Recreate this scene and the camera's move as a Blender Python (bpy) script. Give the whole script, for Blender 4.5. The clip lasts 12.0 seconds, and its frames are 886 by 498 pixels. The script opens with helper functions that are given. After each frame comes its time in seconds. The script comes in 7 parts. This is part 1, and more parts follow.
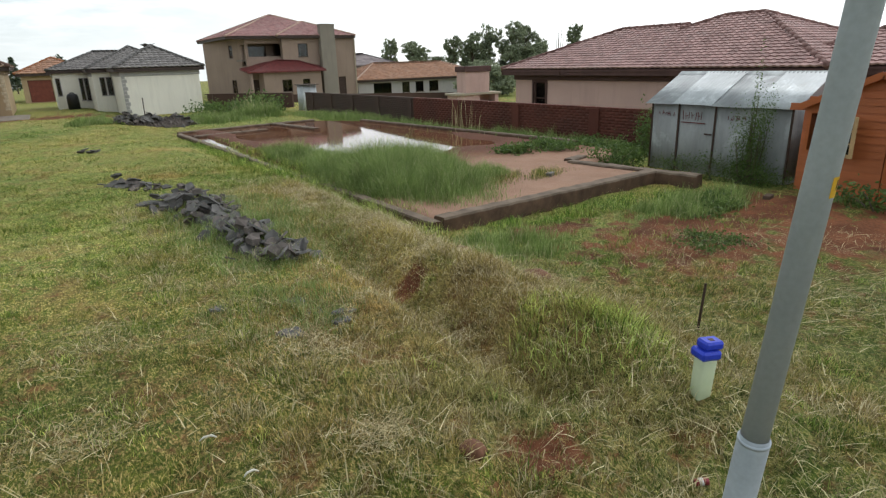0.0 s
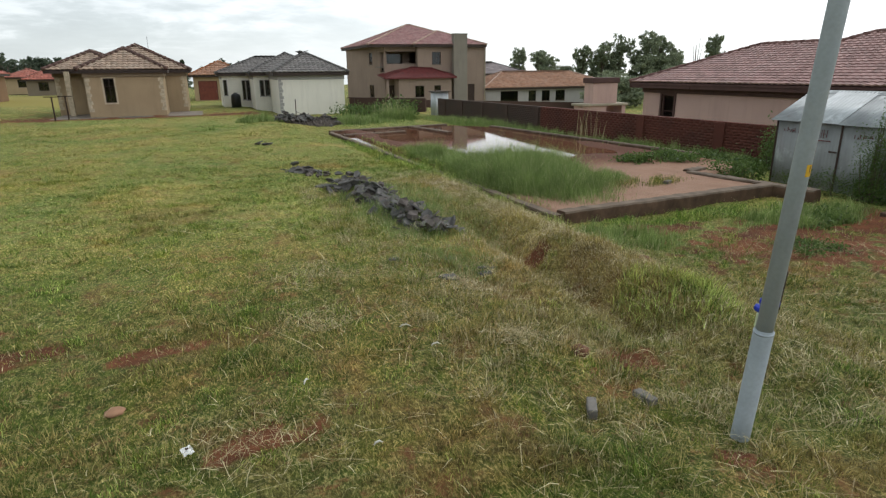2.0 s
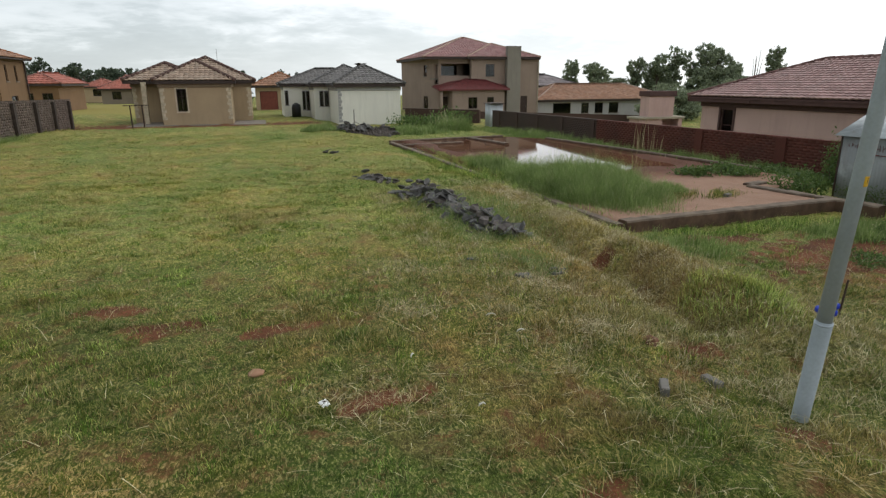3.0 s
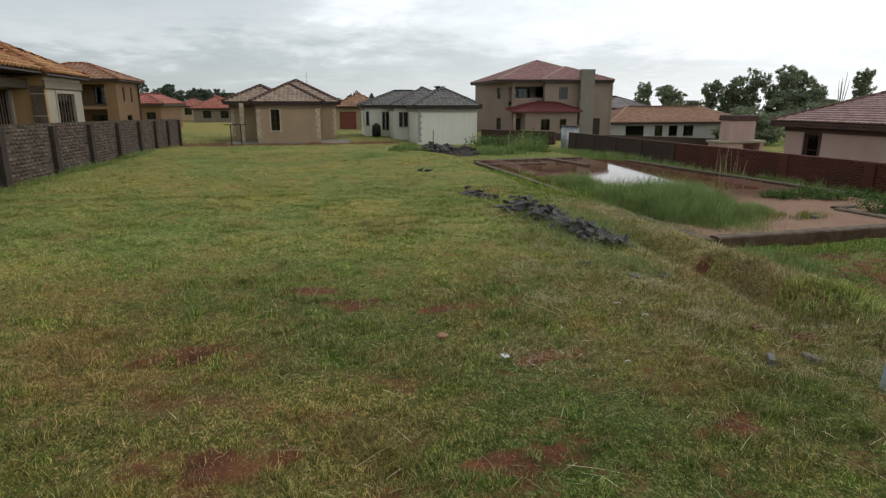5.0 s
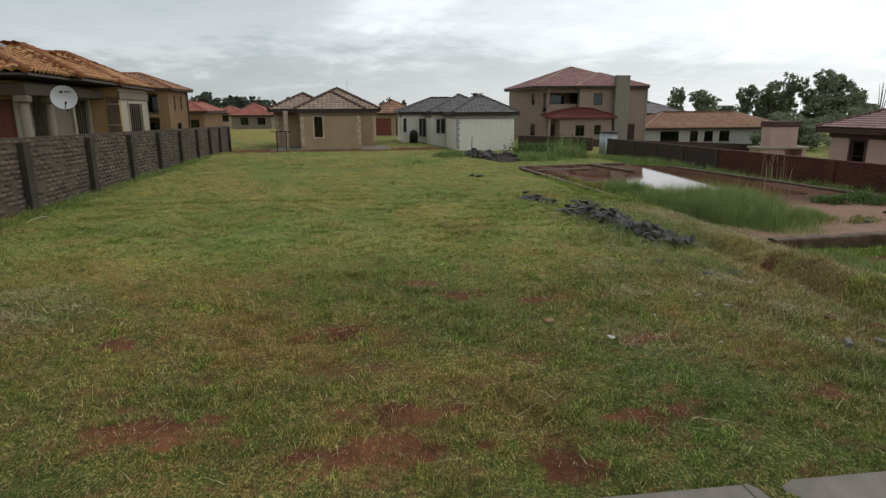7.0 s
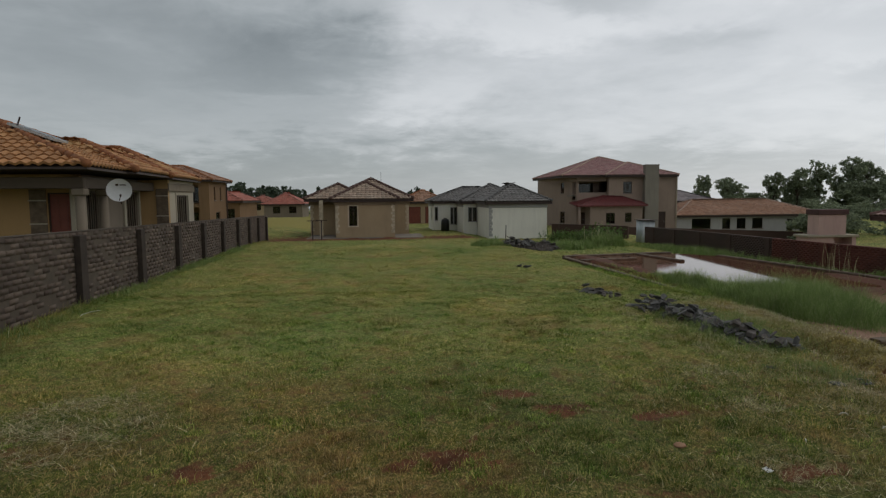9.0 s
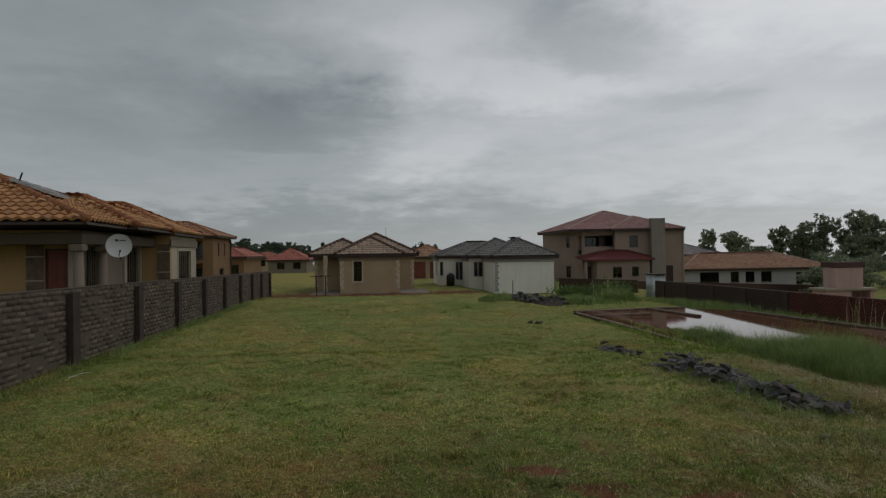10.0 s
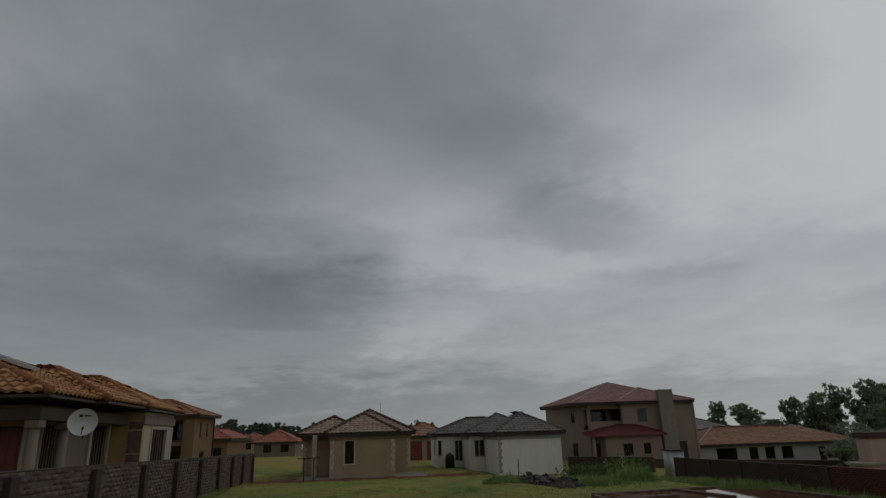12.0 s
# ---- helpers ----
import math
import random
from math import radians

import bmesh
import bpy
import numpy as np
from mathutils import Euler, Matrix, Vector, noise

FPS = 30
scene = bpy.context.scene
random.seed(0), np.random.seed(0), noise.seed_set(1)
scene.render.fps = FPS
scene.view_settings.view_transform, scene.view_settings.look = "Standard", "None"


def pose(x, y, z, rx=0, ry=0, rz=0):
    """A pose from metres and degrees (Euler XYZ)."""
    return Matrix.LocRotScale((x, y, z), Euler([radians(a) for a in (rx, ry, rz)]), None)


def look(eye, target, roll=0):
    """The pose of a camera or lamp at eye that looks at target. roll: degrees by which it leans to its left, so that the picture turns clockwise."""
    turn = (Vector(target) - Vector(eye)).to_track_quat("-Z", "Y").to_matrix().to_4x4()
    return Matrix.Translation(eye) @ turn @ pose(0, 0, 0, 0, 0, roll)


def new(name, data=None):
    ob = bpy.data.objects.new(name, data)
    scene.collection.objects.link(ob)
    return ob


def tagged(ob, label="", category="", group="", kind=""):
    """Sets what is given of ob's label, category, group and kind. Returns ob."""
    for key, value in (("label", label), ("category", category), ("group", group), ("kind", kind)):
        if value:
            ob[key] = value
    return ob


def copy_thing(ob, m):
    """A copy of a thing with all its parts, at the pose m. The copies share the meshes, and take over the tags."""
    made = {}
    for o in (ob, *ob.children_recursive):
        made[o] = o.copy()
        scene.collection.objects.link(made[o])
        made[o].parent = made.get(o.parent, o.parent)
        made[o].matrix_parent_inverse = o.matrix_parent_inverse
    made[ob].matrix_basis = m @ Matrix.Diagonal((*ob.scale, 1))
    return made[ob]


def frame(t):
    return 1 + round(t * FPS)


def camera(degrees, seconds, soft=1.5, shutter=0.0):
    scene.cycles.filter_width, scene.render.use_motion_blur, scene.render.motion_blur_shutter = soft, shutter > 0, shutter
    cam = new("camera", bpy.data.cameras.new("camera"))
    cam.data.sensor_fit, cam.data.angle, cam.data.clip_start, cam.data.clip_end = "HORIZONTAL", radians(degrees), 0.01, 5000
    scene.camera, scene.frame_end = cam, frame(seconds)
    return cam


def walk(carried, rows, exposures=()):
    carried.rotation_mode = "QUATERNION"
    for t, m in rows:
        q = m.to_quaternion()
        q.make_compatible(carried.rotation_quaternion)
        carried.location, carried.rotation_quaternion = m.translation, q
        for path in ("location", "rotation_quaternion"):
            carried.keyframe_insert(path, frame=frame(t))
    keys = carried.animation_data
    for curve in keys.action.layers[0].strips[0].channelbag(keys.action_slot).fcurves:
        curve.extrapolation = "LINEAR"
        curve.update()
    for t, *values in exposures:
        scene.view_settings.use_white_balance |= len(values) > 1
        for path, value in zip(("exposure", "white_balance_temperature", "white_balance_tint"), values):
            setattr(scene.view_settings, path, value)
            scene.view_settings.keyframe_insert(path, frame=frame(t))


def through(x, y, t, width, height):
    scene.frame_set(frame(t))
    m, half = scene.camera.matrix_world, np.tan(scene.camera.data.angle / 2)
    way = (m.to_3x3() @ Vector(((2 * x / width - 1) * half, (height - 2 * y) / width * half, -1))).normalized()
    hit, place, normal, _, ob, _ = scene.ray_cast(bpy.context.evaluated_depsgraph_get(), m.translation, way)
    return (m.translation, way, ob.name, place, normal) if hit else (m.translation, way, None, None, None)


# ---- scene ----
cam = camera(73.8, 12.0, 1.3)
PATH = [
    (0, (0.134, -0.110, 2.467), (1.288, 1.686, 1.786), -1.73),
    (0.5, (-0.029, -0.416, 2.457), (1.024, 1.443, 1.781), -1.47),
    (1, (-0.230, -0.732, 2.477), (0.729, 1.177, 1.804), -1.12),
    (1.5, (-0.497, -1.052, 2.535), (0.375, 0.903, 1.874), -0.87),
    (2, (-0.749, -1.328, 2.580), (0.032, 0.669, 1.933), -0.62),
    (2.5, (-0.997, -1.559, 2.608), (-0.308, 0.477, 1.978), -0.47),
    (3, (-1.277, -1.780, 2.645), (-0.655, 0.284, 2.037), -0.33),
    (3.2, (-1.401, -1.880, 2.679), (-0.805, 0.192, 2.072), -0.22),
    (4.8, (-2.275, -2.621, 2.741), (-1.867, -0.486, 2.196), -0.11),
    (5, (-2.416, -2.825, 2.763), (-2.014, -0.688, 2.227), -0.01),
    (5.5, (-2.671, -3.044, 2.761), (-2.307, -0.900, 2.225), 0.01),
    (6, (-2.912, -3.233, 2.790), (-2.566, -1.086, 2.253), -0.18),
    (6.5, (-3.184, -3.418, 2.828), (-2.857, -1.266, 2.300), -0.27),
    (7, (-3.428, -3.503, 2.862), (-3.123, -1.345, 2.346), -0.26),
    (7.2, (-3.553, -3.528, 2.878), (-3.251, -1.366, 2.374), -0.16),
    (9, (-4.179, -2.763, 2.956), (-3.950, -0.543, 2.761), -0.51),
    (9.5, (-4.215, -2.473, 2.937), (-3.995, -0.246, 2.834), -0.71),
    (10, (-4.262, -2.124, 2.922), (-4.044, 0.106, 2.936), -0.81),
    (10.5, (-4.320, -1.755, 2.891), (-4.099, 0.468, 3.043), -1.01),
    (11, (-4.293, -1.459, 2.875), (-4.071, 0.749, 3.176), -1.11),
    (11.5, (-4.218, -1.284, 2.849), (-3.994, 0.897, 3.315), -1.21),
    (12, (-4.303, -0.987, 2.723), (-4.064, 1.139, 3.388), -1.73),
]
# ---------------------------------------------------------------- exposure and walk
EXPO = [(0, 0.70), (2.5, 0.48), (5.0, 0.12), (7.2, 0.02), (9.0, -0.56), (10.0, -0.86), (11.0, -1.17), (12.0, -1.34)]
walk(cam, [(t, look(eye, target, roll)) for t, eye, target, roll in PATH], EXPO)

# ---------------------------------------------------------------- overcast sky and soft sun
SUN_AZ, SUN_EL = radians(62.0), radians(58.0)
world = bpy.data.worlds.new("overcast_sky")
scene.world = world
world.use_nodes = True
wn, wl = world.node_tree.nodes, world.node_tree.links
wn.clear()


def wnode(kind, **sets):
    n = wn.new(kind)
    for k, v in sets.items():
        n.inputs[k].default_value = v
    return n


def wmath(op, a, b=None):
    n = wn.new("ShaderNodeMath")
    n.operation = op
    for i, v in enumerate((a, b)):
        if v is None:
            continue
        if isinstance(v, (int, float)):
            n.inputs[i].default_value = v
        else:
            wl.new(v, n.inputs[i])
    return n.outputs[0]


w_out = wn.new("ShaderNodeOutputWorld")
w_tc = wn.new("ShaderNodeTexCoord")
w_sep = wn.new("ShaderNodeSeparateXYZ")
wl.new(w_tc.outputs["Generated"], w_sep.inputs[0])
# the cloud deck: directions met with a flat layer overhead
w_h = wmath("ADD", wmath("MAXIMUM", w_sep.outputs["Z"], 0.0), 0.16)
w_u, w_v = wmath("DIVIDE", w_sep.outputs["X"], w_h), wmath("DIVIDE", w_sep.outputs["Y"], w_h)
w_comb = wn.new("ShaderNodeCombineXYZ")
wl.new(w_u, w_comb.inputs[0])
wl.new(w_v, w_comb.inputs[1])


def cloud_noise(scale, detail, rough, off, distort=0.0):
    m = wn.new("ShaderNodeMapping")
    m.inputs["Location"].default_value = off
    wl.new(w_comb.outputs[0], m.inputs[0])
    n = wnode("ShaderNodeTexNoise", Scale=scale, Detail=detail, Roughness=rough, Distortion=distort)
    wl.new(m.outputs[0], n.inputs["Vector"])
    return n.outputs[0]


c_mid = cloud_noise(1.3, 6.0, 0.58, (7.4, 2.2, 1.0), 0.3)
c_fine = cloud_noise(4.2, 6.0, 0.6, (1.4, 5.2, 3.0), 0.4)
c_warp = cloud_noise(2.3, 4.0, 0.6, (2.4, 8.1, 5.0))
# direction ahead as a flat picture of the sky: across and up, per unit of depth
w_y = wmath("MAXIMUM", wmath("ABSOLUTE", w_sep.outputs["Y"]), 0.12)
w_gx = wmath("ADD", wmath("DIVIDE", w_sep.outputs["X"], w_y), wmath("ADD", wmath("MULTIPLY", wmath("SUBTRACT", c_warp, 0.5), 0.30), wmath("MULTIPLY", wmath("SUBTRACT", c_fine, 0.5), 0.14)))
w_gz = wmath("ADD", wmath("DIVIDE", w_sep.outputs["Z"], w_y), wmath("ADD", wmath("MULTIPLY", wmath("SUBTRACT", c_mid, 0.5), 0.18), wmath("MULTIPLY", wmath("SUBTRACT", c_fine, 0.5), 0.10)))
# thick and thin places of the deck: across, up, half-width, half-height, how much brighter
CLOUDS = [(0.42, 0.80, 0.55, 0.20, -0.15), (0.12, 0.60, 0.26, 0.13, -0.12), (0.27, 0.50, 0.20, 0.10, -0.13), (0.36, 0.375, 0.17, 0.06, -0.17), (-0.36, 0.42, 0.34, 0.20, -0.09), (-0.10, 0.215, 0.17, 0.055, -0.17),
          (-0.40, 0.24, 0.30, 0.07, -0.10), (-0.20, 0.75, 0.22, 0.22, -0.05), (0.52, 0.265, 0.11, 0.035, -0.13), (0.86, 0.31, 0.20, 0.05, -0.11), (0.92, 0.215, 0.16, 0.03, -0.13), (0.74, 0.50, 0.30, 0.12, 0.13),
          (0.08, 0.17, 0.13, 0.05, 0.15), (0.30, 0.29, 0.20, 0.035, 0.13), (0.12, 0.37, 0.12, 0.07, 0.09), (1.05, 0.80, 0.20, 0.35, 0.22), (-0.72, 0.68, 0.10, 0.13, 0.08),
          (0.15, 0.06, 0.6, 0.035, -0.06), (0.85, 0.07, 0.5, 0.04, -0.08), (-0.5, 0.10, 0.4, 0.03, 0.07)]
c_all = wmath("ADD", 0.48, wmath("MULTIPLY", wmath("MINIMUM", wmath("MAXIMUM", wmath("ADD", w_gx, 0.3), 0.0), 1.1), 0.34))
for ca, cb, cr, cs, ck in CLOUDS:
    ex = wmath("POWER", wmath("ABSOLUTE", wmath("DIVIDE", wmath("SUBTRACT", w_gx, ca), cr)), 2.0)
    ez = wmath("POWER", wmath("ABSOLUTE", wmath("DIVIDE", wmath("SUBTRACT", w_gz, cb), cs)), 2.0)
    c_all = wmath("ADD", c_all, wmath("MULTIPLY", wmath("POWER", 2.718, wmath("MULTIPLY", wmath("POWER", wmath("ADD", ex, ez), 1.5), -1.0)), ck))
c_all = wmath("ADD", c_all, wmath("ADD", wmath("MULTIPLY", wmath("SUBTRACT", c_mid, 0.5), 0.42), wmath("MULTIPLY", wmath("SUBTRACT", c_fine, 0.5), 0.09)))
# the deck thickens overhead and dulls along the horizon
c_all = wmath("SUBTRACT", c_all, wmath("MULTIPLY", wmath("MAXIMUM", wmath("SUBTRACT", w_sep.outputs["Z"], 0.5), 0.0), 0.55))
c_all = wmath("SUBTRACT", c_all, wmath("MULTIPLY", wmath("MAXIMUM", wmath("SUBTRACT", 0.17, wmath("ABSOLUTE", w_sep.outputs["Z"])), 0.0), 0.75))
c_ramp = wn.new("ShaderNodeValToRGB")
c_ramp.color_ramp.elements[0].position, c_ramp.color_ramp.elements[0].color = 0.15, (0.235, 0.265, 0.275, 1)
c_ramp.color_ramp.elements[1].position, c_ramp.color_ramp.elements[1].color = 1.0, (1.14, 1.16, 1.18, 1)
for e_pos, e_col in ((0.42, (0.46, 0.50, 0.515, 1)), (0.72, (0.84, 0.87, 0.895, 1))):
    c_ramp.color_ramp.elements.new(e_pos).color = e_col
wl.new(c_all, c_ramp.inputs[0])
w_sky = wn.new("ShaderNodeTexSky")
w_sky.sky_type, w_sky.sun_disc, w_sky.sun_elevation, w_sky.sun_rotation = "NISHITA", False, SUN_EL, SUN_AZ
bg_cloud, bg_sky, w_add = wnode("ShaderNodeBackground", Strength=1.0), wnode("ShaderNodeBackground", Strength=0.012), wn.new("ShaderNodeAddShader")
wl.new(c_ramp.outputs[0], bg_cloud.inputs[0])
wl.new(w_sky.outputs[0], bg_sky.inputs[0])
wl.new(bg_cloud.outputs[0], w_add.inputs[0])
wl.new(bg_sky.outputs[0], w_add.inputs[1])
wl.new(w_add.outputs[0], w_out.inputs[0])

sun = new("sun", bpy.data.lights.new("sun", "SUN"))
sun.data.energy, sun.data.angle, sun.data.color = 0.5, radians(25), (1.0, 0.97, 0.92)
sun.matrix_world = look((40 * math.sin(SUN_AZ) * math.cos(SUN_EL), 40 * math.cos(SUN_AZ) * math.cos(SUN_EL), 40 * math.sin(SUN_EL)), (0, 0, 0))


# ---------------------------------------------------------------- materials
class Mat:
    """A node material under construction."""

    def __init__(self, name, rough=0.8, metal=0.0, spec=0.3):
        self.m = bpy.data.materials.new(name)
        self.m.use_nodes = True
        self.n, self.l = self.m.node_tree.nodes, self.m.node_tree.links
        self.b = self.n["Principled BSDF"]
        self.b.inputs["Roughness"].default_value = rough
        self.b.inputs["Metallic"].default_value = metal
        self.b.inputs["Specular IOR Level"].default_value = spec
        self.tc = self.n.new("ShaderNodeTexCoord")

    def noise(self, scale, detail=4.0, rough=0.55, stretch=(1, 1, 1), distort=0.0):
        mp = self.n.new("ShaderNodeMapping")
        mp.inputs["Scale"].default_value = stretch
        self.l.new(self.tc.outputs["Object"], mp.inputs[0])
        t = self.n.new("ShaderNodeTexNoise")
        t.inputs["Scale"].default_value, t.inputs["Detail"].default_value, t.inputs["Roughness"].default_value = scale, detail, rough
        t.inputs["Distortion"].default_value = distort
        self.l.new(mp.outputs[0], t.inputs["Vector"])
        return t.outputs[0]

    def ramp(self, fac, *stops):
        r = self.n.new("ShaderNodeValToRGB")
        el = r.color_ramp.elements
        while len(el) < len(stops):
            el.new(0.5)
        for e, (p, c) in zip(el, stops):
            e.position, e.color = p, (*c, 1) if not isinstance(c, (int, float)) else (c, c, c, 1)
        self.l.new(fac, r.inputs[0])
        return r.outputs[0]

    def mix(self, fac, a, b, kind="MIX"):
        x = self.n.new("ShaderNodeMix")
        x.data_type, x.blend_type = "RGBA", kind
        for sock, v in ((x.inputs[0], fac), (x.inputs[6], a), (x.inputs[7], b)):
            if isinstance(v, (int, float)):
                sock.default_value = v
            elif isinstance(v, tuple):
                sock.default_value = (*v, 1)
            else:
                self.l.new(v, sock)
        return x.outputs[2]

    def island(self):
        return self.n.new("ShaderNodeNewGeometry").outputs["Random Per Island"]

    def each(self):
        return self.n.new("ShaderNodeObjectInfo").outputs["Random"]

    def color(self, c):
        if isinstance(c, tuple):
            self.b.inputs["Base Color"].default_value = (*c, 1)
        else:
            self.l.new(c, self.b.inputs["Base Color"])
        return self

    def bump(self, h, strength=0.3, dist=0.01):
        n = self.n.new("ShaderNodeBump")
        n.inputs["Strength"].default_value, n.inputs["Distance"].default_value = strength, dist
        self.l.new(h, n.inputs["Height"])
        self.l.new(n.outputs[0], self.b.inputs["Normal"])
        return self


def shade(c, k):
    return tuple(min(1.0, v * k) for v in c)


def plaster(name, c, dirty=0.8, rough=0.9):
    """Painted plaster with streaks, blotches and fine grain."""
    m = Mat(name, rough)
    big, streak, fine = m.noise(0.45, 5), m.noise(1.1, 4, 0.6, (3, 3, 0.35)), m.noise(38, 3)
    col = m.mix(m.ramp(big, (0.3, 0.0), (0.75, 1.0)), shade(c, dirty), c)
    col = m.mix(m.ramp(streak, (0.52, 0.0), (0.8, 0.55)), col, shade(c, dirty * 0.82))
    m.color(m.mix(0.12, col, m.ramp(fine, (0.3, 0.35), (0.7, 1.0)), "MULTIPLY")).bump(fine, 0.25, 0.006)
    return m.m


def tile_mat(name, c, worn, island=True, rough=0.75):
    """Concrete roof tiles: each a little different, lichened and dusty."""
    m = Mat(name, rough)
    pick = m.island() if island else m.each()
    col = m.mix(pick, shade(c, 0.72), shade(c, 1.22))
    col = m.mix(m.ramp(m.noise(1.3, 5), (0.45, 0.0), (0.75, 0.6)), col, worn)
    m.color(m.mix(0.35, col, m.ramp(m.noise(26, 4), (0.25, 0.35), (0.7, 1.0)), "MULTIPLY")).bump(m.noise(60, 3), 0.3, 0.004)
    return m.m


def brick_mat(name, a, b, stain, island):
    m = Mat(name, 0.92)
    pick = m.island() if island else m.each()
    col = m.mix(pick, a, b)
    col = m.mix(m.ramp(m.noise(0.9, 5), (0.45, 0.0), (0.75, 0.7)), col, stain)
    m.color(m.mix(0.5, col, m.ramp(m.noise(45, 4), (0.25, 0.3), (0.75, 1.0)), "MULTIPLY")).bump(m.noise(55, 4), 0.5, 0.005)
    return m.m


def plain(name, c, rough=0.7, metal=0.0, vary=0.25, scale=3.0, grain=30.0, bump=0.15):
    m = Mat(name, rough, metal)
    col = m.mix(m.ramp(m.noise(scale, 4), (0.3, 0.0), (0.75, 1.0)), shade(c, 1 - vary), shade(c, 1 + vary * 0.4))
    m.color(m.mix(0.2, col, m.ramp(m.noise(grain, 3), (0.3, 0.4), (0.7, 1.0)), "MULTIPLY")).bump(m.noise(grain * 1.5, 3), bump, 0.004)
    return m.m


def glass_mat(name):
    """A pane: see-through, with a fresnel gloss."""
    m = Mat(name)
    tr, gl, fr, mx = m.n.new("ShaderNodeBsdfTransparent"), m.n.new("ShaderNodeBsdfGlossy"), m.n.new("ShaderNodeFresnel"), m.n.new("ShaderNodeMixShader")
    tr.inputs[0].default_value, gl.inputs["Roughness"].default_value, fr.inputs[0].default_value = (0.42, 0.46, 0.46, 1), 0.06, 1.6
    for a, b in ((fr.outputs[0], mx.inputs[0]), (tr.outputs[0], mx.inputs[1]), (gl.outputs[0], mx.inputs[2])):
        m.l.new(a, b)
    m.l.new(mx.outputs[0], m.n["Material Output"].inputs[0])
    return m.m


def galvanised(name, base=(0.52, 0.55, 0.56), rust=0.5, rough=0.42, metal=0.75):
    m = Mat(name, rough, metal)
    col = m.mix(m.ramp(m.noise(2.2, 5, 0.6, (1, 1, 0.5)), (0.35, 0.0), (0.7, 1.0)), shade(base, 0.7), base)
    col = m.mix(m.ramp(m.noise(1.7, 6, 0.7, (1, 1, 0.7), 0.6), (0.52, 0.0), (0.68, 0.55)), col, shade(base, 1.6))
    col = m.mix(m.ramp(m.noise(3.1, 6, 0.65, (1, 1, 0.4)), (0.60, 0.0), (0.8, rust)), col, (0.16, 0.07, 0.035))
    m.color(col).bump(m.noise(14, 3), 0.12, 0.004)
    return m.m


def soil_colors(m):
    """Red veld soil, damp in blotches."""
    col = m.mix(m.ramp(m.noise(1.6, 6, 0.6), (0.35, 0.0), (0.7, 1.0)), (0.088, 0.033, 0.016), (0.235, 0.092, 0.043))
    return m.mix(0.7, col, m.ramp(m.noise(22, 6, 0.7), (0.3, 0.35), (0.7, 1.25)), "MULTIPLY")


def grass_colors(m, pick):
    """Green to straw, in wide drifts, tuft by tuft and blade by blade; a belt of dead grass follows the old ditch."""
    drift = m.mix(0.5, m.noise(0.33, 4, 0.6), m.noise(1.5, 4, 0.6))
    tuft = m.noise(5.5, 4, 0.65)
    green = m.ramp(pick, (0.0, (0.066, 0.100, 0.024)), (0.5, (0.150, 0.196, 0.052)), (0.82, (0.245, 0.290, 0.095)), (1.0, (0.40, 0.41, 0.20)))
    green = m.mix(m.ramp(tuft, (0.44, 0.0), (0.58, 0.85)), green, m.mix(pick, (0.060, 0.120, 0.028), (0.150, 0.235, 0.070)))
    straw = m.ramp(pick, (0.0, (0.15, 0.110, 0.058)), (0.5, (0.34, 0.265, 0.150)), (1.0, (0.68, 0.60, 0.40)))
    sep = m.n.new("ShaderNodeSeparateXYZ")
    m.l.new(m.tc.outputs["Object"], sep.inputs[0])
    across, along = m.n.new("ShaderNodeMath"), m.n.new("ShaderNodeMath")
    across.operation = along.operation = "MULTIPLY"
    across.inputs[1].default_value = along.inputs[1].default_value = 0.1
    m.l.new(sep.outputs["X"], across.inputs[0])
    m.l.new(sep.outputs["Y"], along.inputs[0])
    belt = m.mix(1.0, m.ramp(across.outputs[0], (0.10, 0.0), (0.24, 1.0), (0.40, 1.0), (0.50, 0.0)), m.ramp(along.outputs[0], (0.10, 0.2), (0.25, 1.0), (1.1, 1.0), (1.8, 0.0)), "MULTIPLY")
    blend = m.mix(0.35, m.mix(0.45, drift, tuft), pick)
    col = m.mix(m.ramp(m.mix(0.15, blend, belt, "ADD"), (0.485, 0.0), (0.60, 1.0)), green, straw)
    dead = m.ramp(m.noise(0.85, 5, 0.7, distort=0.6), (0.52, 0.0), (0.66, 0.8))
    col = m.mix(dead, col, m.ramp(pick, (0.0, (0.12, 0.080, 0.044)), (0.6, (0.31, 0.225, 0.130)), (1.0, (0.58, 0.49, 0.32))))
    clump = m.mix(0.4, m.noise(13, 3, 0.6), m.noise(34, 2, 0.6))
    wide = m.ramp(m.noise(0.21, 3, 0.6, distort=0.8), (0.38, (0.84, 0.98, 0.86)), (0.62, (1.16, 1.06, 0.98)))
    col = m.mix(1.0, col, wide, "MULTIPLY")
    swath = m.mix(0.45, m.noise(0.75, 5, 0.68, (1.0, 0.8, 1), 0.5), m.noise(2.4, 4, 0.65, (1.0, 0.7, 1), 0.5))
    col = m.mix(1.0, col, m.ramp(swath, (0.36, (0.82, 0.90, 0.84)), (0.50, (1.04, 1.05, 1.0)), (0.64, (1.30, 1.22, 1.14))), "MULTIPLY")
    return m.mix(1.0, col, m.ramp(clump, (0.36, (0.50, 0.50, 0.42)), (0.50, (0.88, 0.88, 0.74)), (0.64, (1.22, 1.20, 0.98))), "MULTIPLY")


